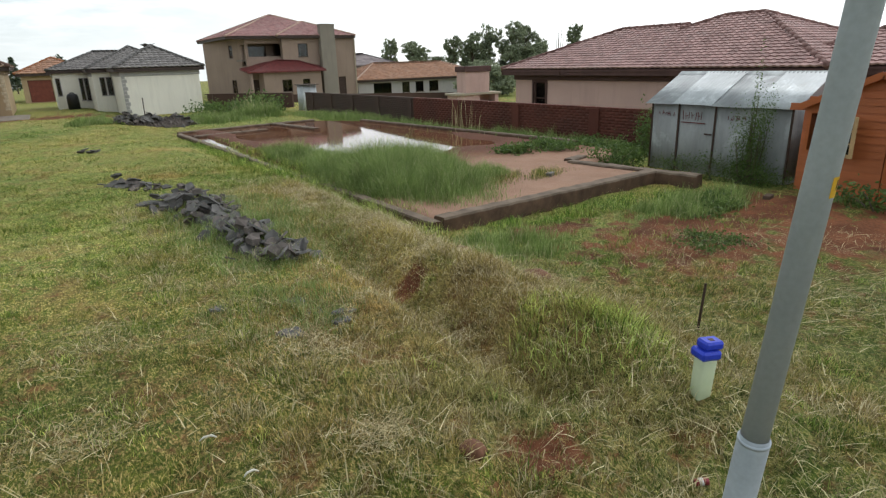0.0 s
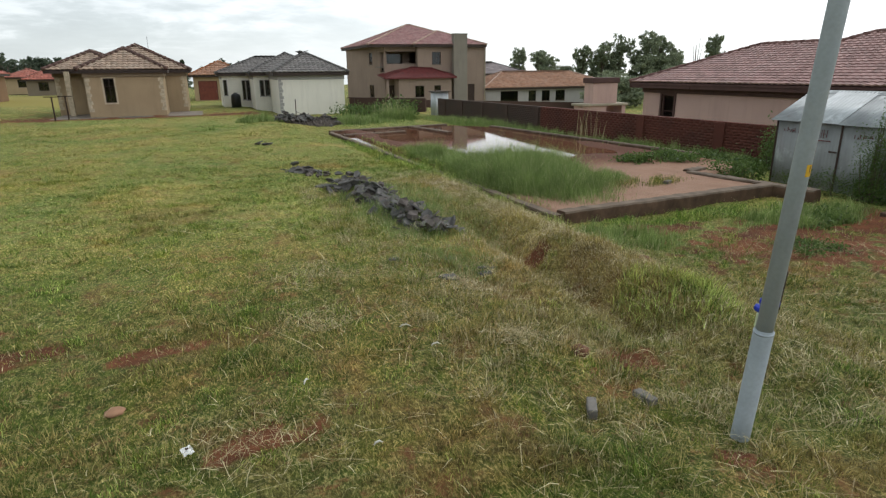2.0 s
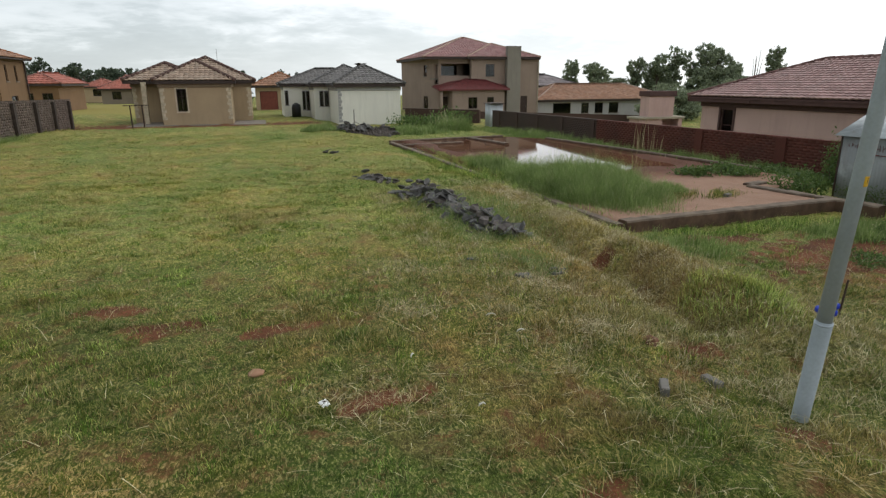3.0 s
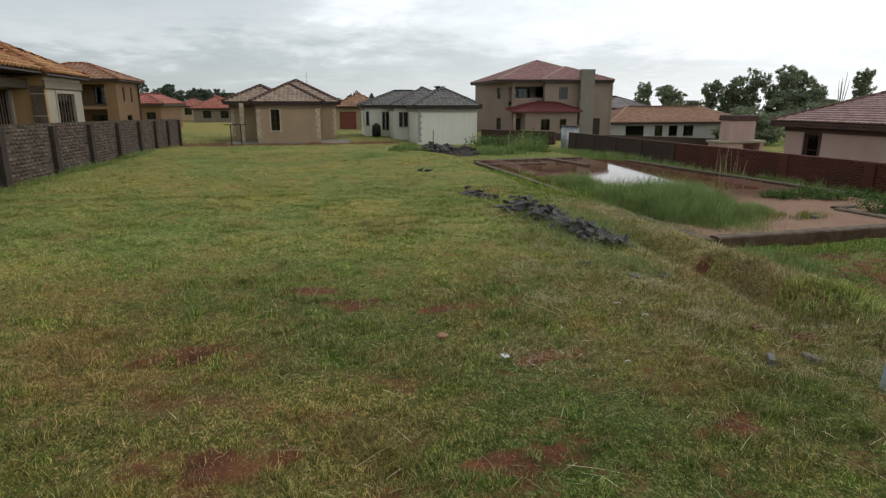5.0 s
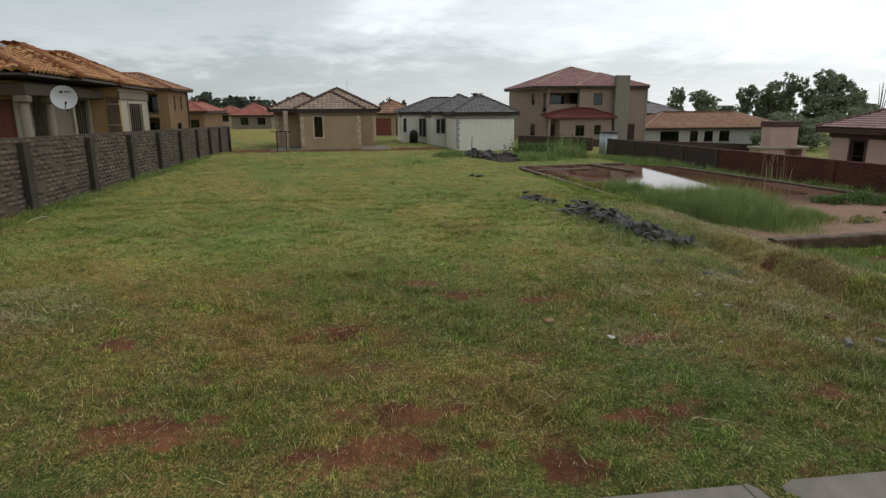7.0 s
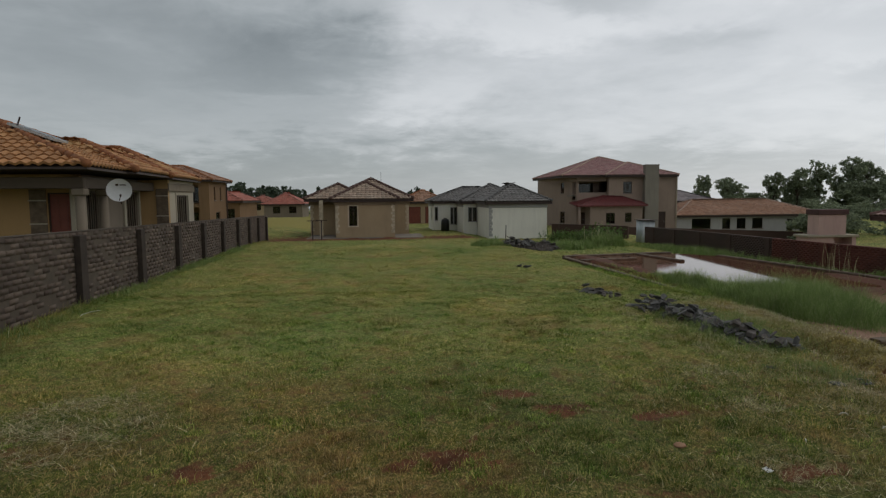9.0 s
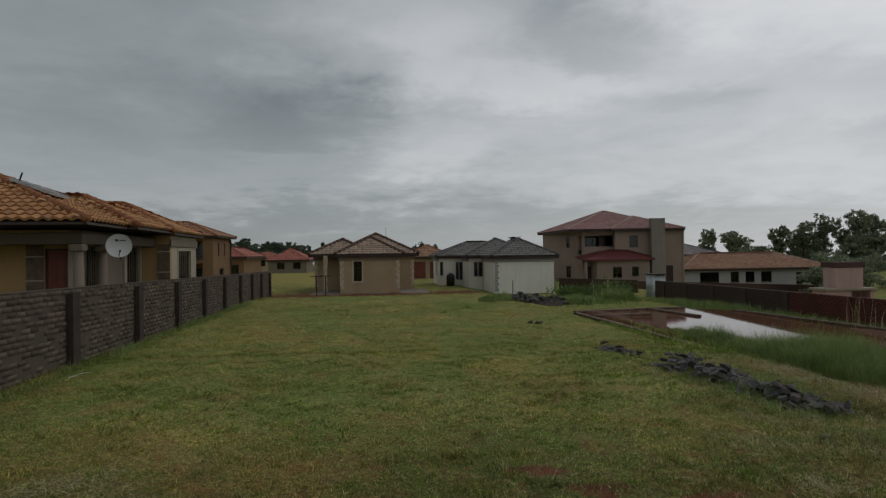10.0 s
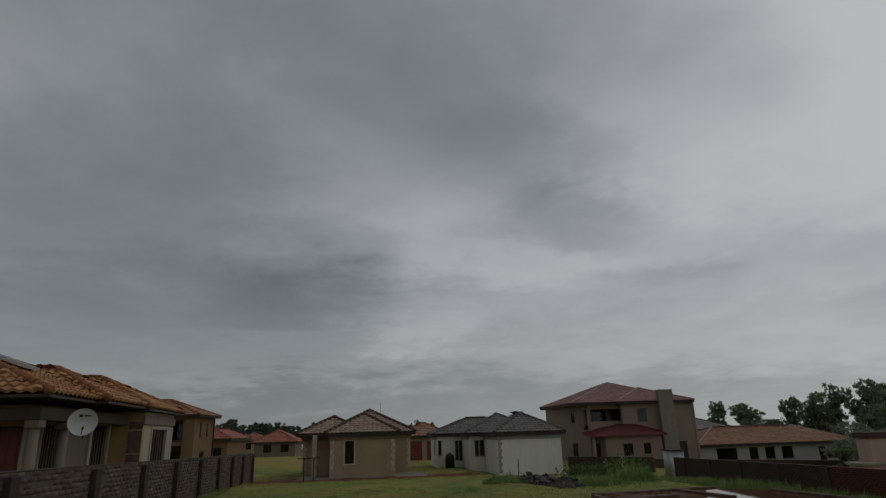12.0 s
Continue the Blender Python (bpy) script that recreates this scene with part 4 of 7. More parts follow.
white_house()
tank = thing("water_tank", pose(1.85, 53.4, -0.5), "dark plastic water tank beside the cream house", "water tank")
part("drum", Shape().tube([(0, 0, 0), (0, 0, 1.1), (0, 0, 1.35), (0, 0, 1.42)], [0.40, 0.40, 0.34, 0.15], 20), plain("black_plastic", (0.02, 0.02, 0.02), 0.4), tank, smooth=True)
part("lid", Shape().tube([(0, 0, 1.42), (0, 0, 1.5)], [0.16, 0.15], 16), CAP_GREY, tank)


# ---------------------------------------------------------------- double-storey house
def double_house():
    h = thing("house", pose(0, 0, 0), "two-storey brown plastered house with red tiled roof and chimney", "house")
    zb, ze = -1.2, 5.1
    # left block with the balcony recess at its front corner
    m1, _ = wall_run(h, (17.0, 60.0), (20.4, 60.0), zb, 3.1, BROWN_WALL, [(0.25, 0.95, -0.6, 1.2), (1.6, 2.5, -0.6, 1.2)])
    wall_run(h, (17.0, 60.0), (20.4, 60.0), 4.55, ze, BROWN_WALL)
    mw, _ = wall_run(h, (15.2, 69.5), (17.0, 60.0), zb, ze, BROWN_WALL, [(6.0, 6.8, 3.3, 4.5), (5.9, 7.0, -0.1, 1.2), (8.6, 9.4, 2.5, 4.5)])
    window(h, mw, 6.0, 6.8, 3.3, 4.5, WOODDARK, None, 1, 1)
    window(h, mw, 5.9, 7.0, -0.1, 1.2, WOODDARK, None, 1, 1)
    part("balcony_column", Shape().tube([(17.15, 60.15, 3.1), (17.15, 60.15, 4.55)], [0.14, 0.12], 12), BROWN_WALL, h, smooth=True)
    mb, _ = wall_run(h, (16.8, 62.3), (20.4, 62.3), 3.1, ze, BROWN_WALL, [(0.8, 2.9, 3.15, 4.4)])
    window(h, mb, 0.8, 2.9, 3.15, 4.4, WOODDARK, None, 2, 0)
    part("balcony_floor", Shape().box(16.6, 60.2, 2.95, 20.4, 62.3, 3.1), CONCRETE, h)
    part("balustrade", Shape().box(17.1, 60.02, 3.1, 20.4, 60.14, 3.35), BROWN_WALL, h)
    for s0, s1 in ((0.25, 0.95), (1.6, 2.5)):
        door(h, m1, s0, s1, -0.6, 1.2, WOODDARK, False)
    # right block
    m2, _ = wall_run(h, (20.4, 59.4), (28.2, 59.4), zb, ze, BROWN_WALL, [(1.6, 2.6, 3.25, 4.5), (0.3, 1.7, -0.3, 1.1), (2.5, 3.3, -0.2, 1.1), (5.7, 6.5, -0.9, 1.2)])
    window(h, m2, 1.6, 2.6, 3.25, 4.5, WOODDARK, None, 1, 1)
    window(h, m2, 0.3, 1.7, -0.3, 1.1, WOODDARK, None, 2, 1)
    window(h, m2, 2.5, 3.3, -0.2, 1.1, WOODDARK, None, 1, 1)
    door(h, m2, 5.7, 6.5, -0.9, 1.2, WOODDARK, True)
    wall_run(h, (20.4, 60.0), (20.4, 59.6), zb, ze, BROWN_WALL)
    wall_run(h, (28.2, 59.6), (28.2, 69.0), zb, ze, BROWN_WALL)
    wall_run(h, (28.2, 69.5), (15.2, 69.5), zb, ze, BROWN_WALL)
    part("upper_floor", Shape().box(17.5, 62.6, 2.7, 28.0, 69.2, 2.95), DARK, h)
    part("ceiling_slab", Shape().box(17.2, 60.3, ze - 0.15, 28.0, 69.2, ze - 0.03), DARK, h)
    part("chimney", Shape().box(24.2, 58.75, zb, 25.75, 59.38, 6.25), plaster("grey_brown_chimney", (0.27, 0.24, 0.20)), h, bevel=0.02)
    part("chimney_cap", Shape().box(24.18, 58.73, 6.25, 25.77, 59.4, 6.31), CONCRETE, h)
    part("downpipe", Shape().tube([(28.05, 59.28, zb), (28.05, 59.28, 4.9)], [0.05, 0.05], 8), PALE, h, "white downpipe")
    hip_roof(h, 15.1, 59.3, 27.9, 71.6, 5.2, 20.4, ROOF_RED, CAP_PALE, segs=5)
    hip_roof(h, 19.8, 58.9, 28.1, 67.2, 5.22, 20.4, ROOF_RED, CAP_PALE, segs=5, sides="SEW", hips={3: 1, 2: 1})
    # red sheeted hipped roof over the projecting bay and the entrance
    v = [(16.3, 57.9, 1.98), (24.2, 57.9, 1.98), (24.2, 59.38, 2.35), (21.9, 59.38, 2.9), (19.6, 59.38, 3.0), (18.2, 59.95, 2.75), (16.3, 60.4, 2.3)]
    v += [(x, y, z - 0.14) for x, y, z in v]
    part("porch_roof", Shape().add(v, [(0, 1, 3, 4), (1, 2, 3), (0, 4, 5), (0, 5, 6), (0, 7, 8, 1), (1, 8, 9, 2), (6, 13, 7, 0), (13, 12, 11, 10, 9, 8, 7)]), ROOF_DKRED, h, "dark red sheet roof over the bay")
    part("porch_ridge", Shape().bar((19.6, 59.3, 3.03), (21.9, 59.3, 2.93), 0.12, 0.06).bar((16.3, 57.9, 2.0), (19.6, 59.3, 3.03), 0.1, 0.05).bar((24.2, 57.9, 2.0), (21.9, 59.3, 2.93), 0.1, 0.05), ROOF_DKRED, h)
    mbay, _ = wall_run(h, (17.95, 58.3), (23.75, 58.3), zb, 1.86, BROWN_WALL, [(1.75, 2.75, 0.0, 1.15), (3.85, 4.6, 0.15, 1.15)])
    window(h, mbay, 1.75, 2.75, 0.0, 1.15, WOODDARK, None, 1, 0)
    window(h, mbay, 3.85, 4.6, 0.15, 1.15, WOODDARK, None, 0, 1)
    wall_run(h, (17.95, 59.9), (17.95, 58.5), zb, 1.86, BROWN_WALL)
    wall_run(h, (23.75, 58.5), (23.75, 59.4), zb, 1.86, BROWN_WALL)
    part("porch_column", Shape().tube([(16.75, 58.3, zb), (16.75, 58.3, 1.86)], [0.17, 0.15], 12), BROWN_WALL, h, smooth=True)
    return h


double_house()


# ---------------------------------------------------------------- low house with the orange-brown roof
def low_house():
    h = thing("house", pose(0, 0, 0), "low pale house with orange-brown tiled roof", "house")
    zb, ze = -2.2, 0.6
    hs = [(1.9, 4.2, -0.95, 0.25), (5.6, 6.6, -0.95, 0.25), (7.4, 8.5, -0.95, 0.25), (9.3, 10.6, -0.95, 0.25), (13.6, 14.4, -1.3, 0.1)]
    p = block(h, 29.5, 62.0, 47.0, 70.0, zb, ze, GREY_HOUSE, {"S": hs})
    for s in hs:
        window(h, p["S"], *s, WOODDARK, None, 1, 0)
    hip_roof(h, 29.0, 61.5, 47.6, 70.5, 0.65, 21, ROOF_BROWN, CAP_PALE, segs=5)
    return h


low_house()


def grey_roof_house():
    h = thing("house", pose(0, 0, 0), "distant pale house with a faded grey-mauve roof", "house")
    block(h, 36.0, 84.0, 47.0, 92.0, -2.0, 2.0, GREY_HOUSE)
    hip_roof(h, 35.4, 83.4, 47.6, 92.6, 2.1, 20, tile_mat("mauve_tiles", (0.24, 0.20, 0.20), (0.3, 0.27, 0.26)), CAP_GREY, segs=3, w=0.6, ln=0.6)


grey_roof_house()

# ---------------------------------------------------------------- outdoor fireplace behind the red wall
FX, FY = 19.45, 26.4
br = thing("outdoor_fireplace", pose(FX, FY, float(lay(FX, FY)), 0, 0, -3), "pink plastered outdoor fireplace with a wide chimney", "fireplace")
fz = -float(lay(FX, FY))
part("hearth", Shape().box(-1.3, -0.4, -0.1, 0.12, 0.6, fz + 0.68).box(1.1, -0.4, -0.1, 1.32, 0.6, fz + 0.68).box(0.12, 0.3, -0.1, 1.1, 0.6, fz + 0.68).box(0.12, -0.4, -0.1, 1.1, 0.3, fz + 0.2), PINK, br)
part("slab", Shape().box(-1.42, -0.5, fz + 0.68, 1.42, 0.7, fz + 0.81), PALE, br, "pale concrete slab", bevel=0.02)
part("chimney_breast", Shape().box(-0.76, -0.38, fz + 0.81, 0.74, 0.5, fz + 1.87), PINK, br)
part("chimney_cap", Shape().box(-0.84, -0.46, fz + 1.87, 0.82, 0.57, fz + 2.15), MAROON, br, "dark brown cap", bevel=0.02)


# ---------------------------------------------------------------- pink house
def pink_house():
    h = thing("house", pose(0, 0, 0), "pink plastered bungalow with maroon concrete tiled hip roof", "house")
    zb, ze = -0.9, 1.75
    p = block(h, 17.0, 8.0, 24.2, 20.0, zb, ze, PINK, {"W": [(0.95, 1.65, -0.4, 1.55)]})
    window(h, p["W"], 0.95, 1.65, -0.4, 1.55, MAROON, MAROON, 0, 2, 0.1)
    block(h, 18.2, -2.5, 25.0, 8.0, zb, ze, PINK, sides="SEW")
    part("eave_beam", Shape().box(16.9, 8.0, 1.62, 16.999, 20.0, 2.0), MAROON, h)
    part("eave_beam", Shape().box(18.1, -2.5, 1.62, 18.199, 7.9, 2.0), MAROON, h)
    tw = 3.45 / 15
    hip_roof(h, 16.55, 10.5, 23.45, 20.45, 2.05, 22, ROOF_PINK, CAP_MAROON, ROOF_PINKP, "NW", near=280, w=tw, ln=0.22, amp=0.024, cap_r=0.09, soffit=MAROON, hips={0: 1, 1: 1}, join=(7.5, 4.05, 3.45))
    hip_roof(h, 16.555, 7.5, 24.65, 17.0, 2.056, 22, ROOF_PINK, CAP_MAROON, ROOF_PINKP, "S", near=20, w=tw, ln=0.22, amp=0.024, cap_r=0.09, soffit=MAROON, hips={3: 0.74})
    hip_roof(h, 17.75, -3.0, 25.5, 10.0, 2.055, 22, ROOF_PINK, CAP_MAROON, None, "WS", w=tw, ln=0.22, amp=0.024, cap_r=0.09, soffit=MAROON)
    return h


pink_house()


# ---------------------------------------------------------------- house with the terracotta roof
STONEY = plain("brown_stone_cladding", (0.17, 0.125, 0.085), 0.9, vary=0.45, scale=5, bump=0.4)


def terracotta_house():
    h = thing("house", pose(-12.15, 14.4, 0, 0, 0, 5.0), "ochre plastered house with terracotta tiled hip roofs and a columned porch", "house")
    zb, ze = 0.5, 3.75
    a = block(h, -10.0, 1.9, -0.95, 9.0, zb, ze, ORANGE_WALL, {"S": [(8.16, 8.79, 0.75, 3.2)]}, sides="SWN")
    door(h, a["S"], 8.16, 8.79, 0.75, 3.2, REDDOOR)
    part("door_jamb", Shape().box(-1.19, 1.80, zb, -1.07, 1.898, 3.3), PALE, h)
    part("stone_panel", Shape().box(-2.32, 1.86, zb, -1.87, 1.898, 3.3), STONEY, h)
    for z in (1.55, 2.25, 2.95):
        part("stone_band", Shape().box(-2.34, 1.84, z, -1.85, 1.859, z + 0.04), PALE, h)
    m, _ = wall_run(h, (-0.95, 1.9), (-0.95, 7.54), zb, ze, TAUPE, [(0.4, 1.45, 0.85, 3.25), (3.95, 5.4, 0.85, 3.25)])
    window(h, m, 0.4, 1.45, 0.85, 3.25, WOODDARK, PALE, 1, 0, 0.06, burglar=True)
    window(h, m, 3.95, 5.4, 0.85, 3.25, WOODDARK, None, 2, 0, 0.10, burglar=True)
    for y0, y1 in ((5.62, 5.82), (7.34, 7.5)):
        part("window_jamb", Shape().box(-0.948, y0, zb, -0.87, y1, 3.28), PALE, h, bevel=0.01)
    part("window_head", Shape().box(-0.948, 5.6, 3.285, -0.86, 7.52, 3.42), PALE, h, bevel=0.01)
    b = block(h, -9.0, 7.55, 0.15, 12.0, zb, ze, PALE, {"E": [(1.0, 3.1, 0.85, 3.15)]}, sides="ENW")
    wall_run(h, (-9.0, 7.55), (0.15, 7.55), zb, ze, ORANGE_WALL)
    part("stone_panel", Shape().box(-0.30, 7.51, zb, 0.14, 7.548, 3.4), STONEY, h)
    for z in (1.5, 2.3, 3.1):
        part("stone_band", Shape().box(-0.32, 7.49, z, 0.16, 7.509, z + 0.04), PALE, h)
    window(h, b["E"], 1.0, 3.1, 0.85, 3.15, WOODDARK, PALE, 1, 0, 0.10, burglar=True)
    part("cornice", Shape().box(0.152, 7.5, 3.3, 0.22, 12.0, 3.62), TAUPE, h, bevel=0.02)
    # beams darkened by colour for the shade below the eaves
    part("porch_beam", Shape().box(-7.0, 0.62, 3.3, -0.35, 0.86, 3.62), SHADED_TAUPE, h, bevel=0.02)
    part("porch_beam", Shape().box(-0.62, 0.862, 3.3, -0.36, 7.53, 3.62), SHADED_TAUPE, h, bevel=0.02)
    for x, y in ((-0.5, 0.74), (-0.5, 2.5)):
        c = part("porch_column", Shape().tube([(x, y, zb), (x, y, 3.1)], [0.15, 0.125], 16), TAUPE, h, smooth=True)
        part("capital", Shape().box(x - 0.18, y - 0.18, 3.1, x + 0.18, y + 0.18, 3.298), TAUPE, c, bevel=0.03)
    part("porch_floor", Shape().box(-10, 0.2, 0.3, -0.3, 1.9, 0.7), CONCRETE, h)
    hip_roof(h, -11.0, 0.0, 0.0, 9.5, 3.92, 20.8, ROOF_OR, CAP_OR, ROOF_ORP, near=170, w=0.28, ln=0.38, amp=0.058, fascia=0.07, cap_r=0.125)
    hip_roof(h, -8.0, 3.2, 0.3, 8.3, 3.922, 24, ROOF_OR, CAP_OR, ROOF_ORP, "SEN", near=70, w=0.28, ln=0.38, amp=0.058, fascia=0.07, cap_r=0.125)
    hip_roof(h, -8.5, 7.2, 0.42, 12.5, 3.87, 25.5, ROOF_OR, CAP_OR, ROOF_ORP, "SEN", near=60, w=0.28, ln=0.38, amp=0.058, fascia=0.07, cap_r=0.125)
    cs, sn = math.cos(radians(20.8)), math.sin(radians(20.8))
    pm = Matrix(((-cs, 0, sn, -2.0), (0, -1, 0, 4.0), (sn, 0, cs, 4.84), (0, 0, 0, 1)))
    sp = part("solar_panel", Shape().box(0, 0, 0, 1.4, 1.0, 0.08), plain("solar_frame", (0.5, 0.5, 0.48), 0.4), h, "pale framed solar water panel", m=pm)
    part("collector_glass", Shape().box(0.06, 0.06, 0.081, 1.34, 0.94, 0.088), plain("solar_glass", (0.05, 0.055, 0.065), 0.2), sp)
    for u in (0.15, 1.2):
        part("panel_leg", Shape().box(u, 0.05, -0.25, u + 0.05, 0.95, -0.002), WOODDARK, sp)
    part("roof_pipe", Shape().tube([(-3.3, 3.4, 5.0), (-3.1, 3.4, 5.62)], [0.025, 0.025], 8), WOODDARK, h)
    return h


terracotta_house()

dish = thing("satellite_dish", pose(-12.15, 16.27, 3.28) @ Matrix.Scale(0.80, 4), "white satellite dish on a bracket with dark lettering", "satellite dish")
dm = pose(0, 0, 0, -10, 0, 208)
bowl = Shape()
rings = [(0.0, 0.001), (0.012, 0.14), (0.045, 0.28), (0.09, 0.38), (0.125, 0.44)]
bowl.tube([(0, y, 0) for y, r in rings], [r for y, r in rings], 28, False)
bowl.tube([(0, y - 0.012, 0) for y, r in reversed(rings)], [r for y, r in reversed(rings)], 28, False)
refl = part("reflector", bowl, plain("dish_white", (0.66, 0.66, 0.66), 0.5, vary=0.1), dish, smooth=True, m=dm)
part("lettering", Shape().box(-0.30, 0.052, 0.17, -0.02, 0.056, 0.21).box(0.02, 0.05, 0.15, 0.12, 0.054, 0.23), WOODDARK, refl)
part("feed_arm", Shape().tube([(0, 0.1, -0.4), (0, 0.5, -0.15)], [0.014, 0.012], 8).tube([(0, 0.47, -0.17), (0, 0.56, -0.1)], [0.035, 0.03], 10), WOODDARK, refl)
part("bracket", Shape().tube([(0, -0.02, 0), (0, -0.25, -0.1), (-0.1, -0.32, -0.6)], [0.025, 0.025, 0.025], 8), WOODDARK, refl)

# ---------------------------------------------------------------- unbuilt house: brick footings in the red soil
foot = thing("house_footings", Matrix(), "low brick footings of an unbuilt house round flooded red soil", "foundation", kind="structure")
TOP = 0.425


def footing(p, q, h, drop=0.0, thick=0.23):
    """A low run of mud-washed brickwork with a worn, paler top."""
    a, b = Vector((*p, TOP - drop - 0.005 * (p[1] - 6.4))), Vector((*q, TOP - drop - 0.005 * (q[1] - 6.4)))
    along, n = b - a, max(4, int((b - a).length / 0.06))
    side = Vector((-along.y, along.x, 0)).normalized() * thick
    ring = [(0.0, -h), (0.0, -0.2), (0.0, -0.1), (0.0, -0.03), (0.06, 0.0), (0.5, 0.004), (0.94, 0.0), (1.0, -0.03), (1.0, -0.1), (1.0, -0.2), (1.0, -h)]
    for name, keep, mat in (("footing_wall", range(10), FOUND_M), ("mortar_bed", range(3, 7), FOUND_TOP)):
        lift = 0.003 if name == "mortar_bed" else 0.0
        v, f, w = [], [], len(ring)
        for i in range(n + 1):
            for u, z in ring:
                o = a + along * (i / n) + side * u + Vector((0, 0, z + lift))
                wob = Vector((noise.noise(o * 3.1), noise.noise(o * 3.1 + Vector((9, 2, 4))), noise.noise(o * 5.3)))
                v.append(o + wob * 0.012 + Vector((noise.noise(o * 14), noise.noise(o * 14 + Vector((3, 3, 3))), noise.noise(o * 11))) * 0.006)
        for i in range(n):
            f += [(i * w + k, (i + 1) * w + k, (i + 1) * w + k + 1, i * w + k + 1) for k in keep]
        if name == "footing_wall":
            f += [tuple(range(w))[::-1], tuple(n * w + k for k in range(w))]
        part(name, Shape().add(v, f), mat, foot)


footing((4.36, 6.42), (9.36, 6.78), 0.42)
footing((3.72, 22.4), (4.16, 6.42), 0.36, drop=0.04, thick=0.17)
footing((9.60, 6.05), (9.15, 8.75), 0.42)
footing((9.15, 8.75), (9.75, 8.95), 0.30)
footing((11.55, 10.9), (10.55, 21.6), 0.30, thick=0.18)
footing((3.95, 20.6), (6.5, 21.0), 0.30)
footing((7.25, 23.0), (9.1, 23.2), 0.36)
footing((7.3, 23.0), (7.75, 19.8), 0.34)
footing((3.8, 22.4), (7.2, 23.0), 0.3)

water_m = Mat("muddy_water", 0.04, 0.0, 0.5)
water_m.color(water_m.mix(water_m.noise(0.8, 4), (0.12, 0.05, 0.028), (0.17, 0.078, 0.045)))
water_m.bump(water_m.noise(5, 3), 0.05, 0.01)
wv = [(4.1, 10.6), (11.5, 10.6), (10.5, 21.6), (9.3, 23.1), (3.8, 22.4)]
pond = tagged(part("pond", Shape().add([(x, y, POND) for x, y in wv], [(0, 1, 2, 3, 4)]), water_m.m), "still muddy rainwater standing in the footings", "puddle", kind="structure")


# ---------------------------------------------------------------- broken roof tiles, stones and bricks
SLATE = plain("broken_tile", (0.128, 0.122, 0.114), 0.85, vary=0.45, scale=6, bump=0.5)
SLATE2 = plain("broken_tile_brown", (0.150, 0.128, 0.115), 0.9, vary=0.45, scale=6, bump=0.5)
GREYBRICK = plain("grey_brick", (0.20, 0.185, 0.165), 0.95, vary=0.3, scale=8, bump=0.5)


def fragment(seed, sx, sy, sz, mat):
    """A broken slab with an uneven rim."""
    r = random.Random(seed)
    n = r.choice((5, 6, 7))
    rim = []
    for i in range(n):
        a = math.tau * (i + r.uniform(-0.25, 0.25)) / n
        rim.append((sx / 2 * math.cos(a) * r.uniform(0.75, 1.1), sy / 2 * math.sin(a) * r.uniform(0.75, 1.1)))
    v = [(x, y, -sz / 2 + r.uniform(-.2, .2) * sz) for x, y in rim] + [(x * 0.93, y * 0.93, sz / 2 + r.uniform(-.25, .25) * sz) for x, y in rim]
    f = [tuple(reversed(range(n))), tuple(range(n, 2 * n))] + [(i, (i + 1) % n, n + (i + 1) % n, n + i) for i in range(n)]
    return mesh_of("tile_fragment", v, f, mat)


SHARD = plain("pale_broken_tile", (0.135, 0.130, 0.128), 0.9, vary=0.4, scale=6, bump=0.5)
SHARDS = [fragment(20 + k, 0.27, 0.2, 0.02, SHARD) for k in range(3)]
FRAGS = [fragment(k, *s, m) for k, (s, m) in enumerate((((0.34, 0.24, 0.022), SLATE), ((0.26, 0.2, 0.028), SLATE), ((0.2, 0.16, 0.07), SLATE2), ((0.3, 0.16, 0.03), SLATE), ((0.16, 0.13, 0.09), SLATE2), ((0.24, 0.22, 0.022), SLATE2)))]


def rubble(p, q, width, height, n, label, seed, scale=1.0, group="heaps of broken tiles", even=False):
    """A heap of fragments along the line p to q."""
    r = random.Random(seed)
    cx, cy = (p[0] + q[0]) / 2, (p[1] + q[1]) / 2
    z0 = float(land(cx, cy))
    t = thing("rubble_heap", pose(cx, cy, z0), label, "rubble heap", group)
    for i in range(n):
        f = r.random()
        s = r.gauss(0, 0.42)
        x, y = p[0] + (q[0] - p[0]) * f, p[1] + (q[1] - p[1]) * f
        dx, dy = q[0] - p[0], q[1] - p[1]
        ln = math.hypot(dx, dy) or 1
        lift = 0.85 + 0.2 * math.sin(f * 17) if even else 1.25 if f < 0.2 else 0.62 + 0.25 * math.sin(f * 19)
        s *= 1.0 if even else 1.35 if f < 0.22 else 0.72 + 0.22 * math.sin(f * 23)
        x, y = x - dy / ln * s * width / 2, y + dx / ln * s * width / 2
        top = height * max(0.0, 1 - s * s * 0.7) * lift * (min(1.0, 0.35 + 5 * f, 0.35 + 5 * (1 - f)) if even else 1.0)
        z = float(land(x, y)) - z0 + top * r.uniform(0.55 if even else 0.15, 1.0) + 0.01
        m = pose(x - cx, y - cy, z, r.gauss(0, 24), r.gauss(0, 24), r.uniform(0, 360)) @ Matrix.Scale(scale * r.uniform(0.7, 1.25), 4)
        shared("tile_fragment", FRAGS[r.choice((0, 1, 3, 5, 5, 1, 0, 2))], t, m)
    return t


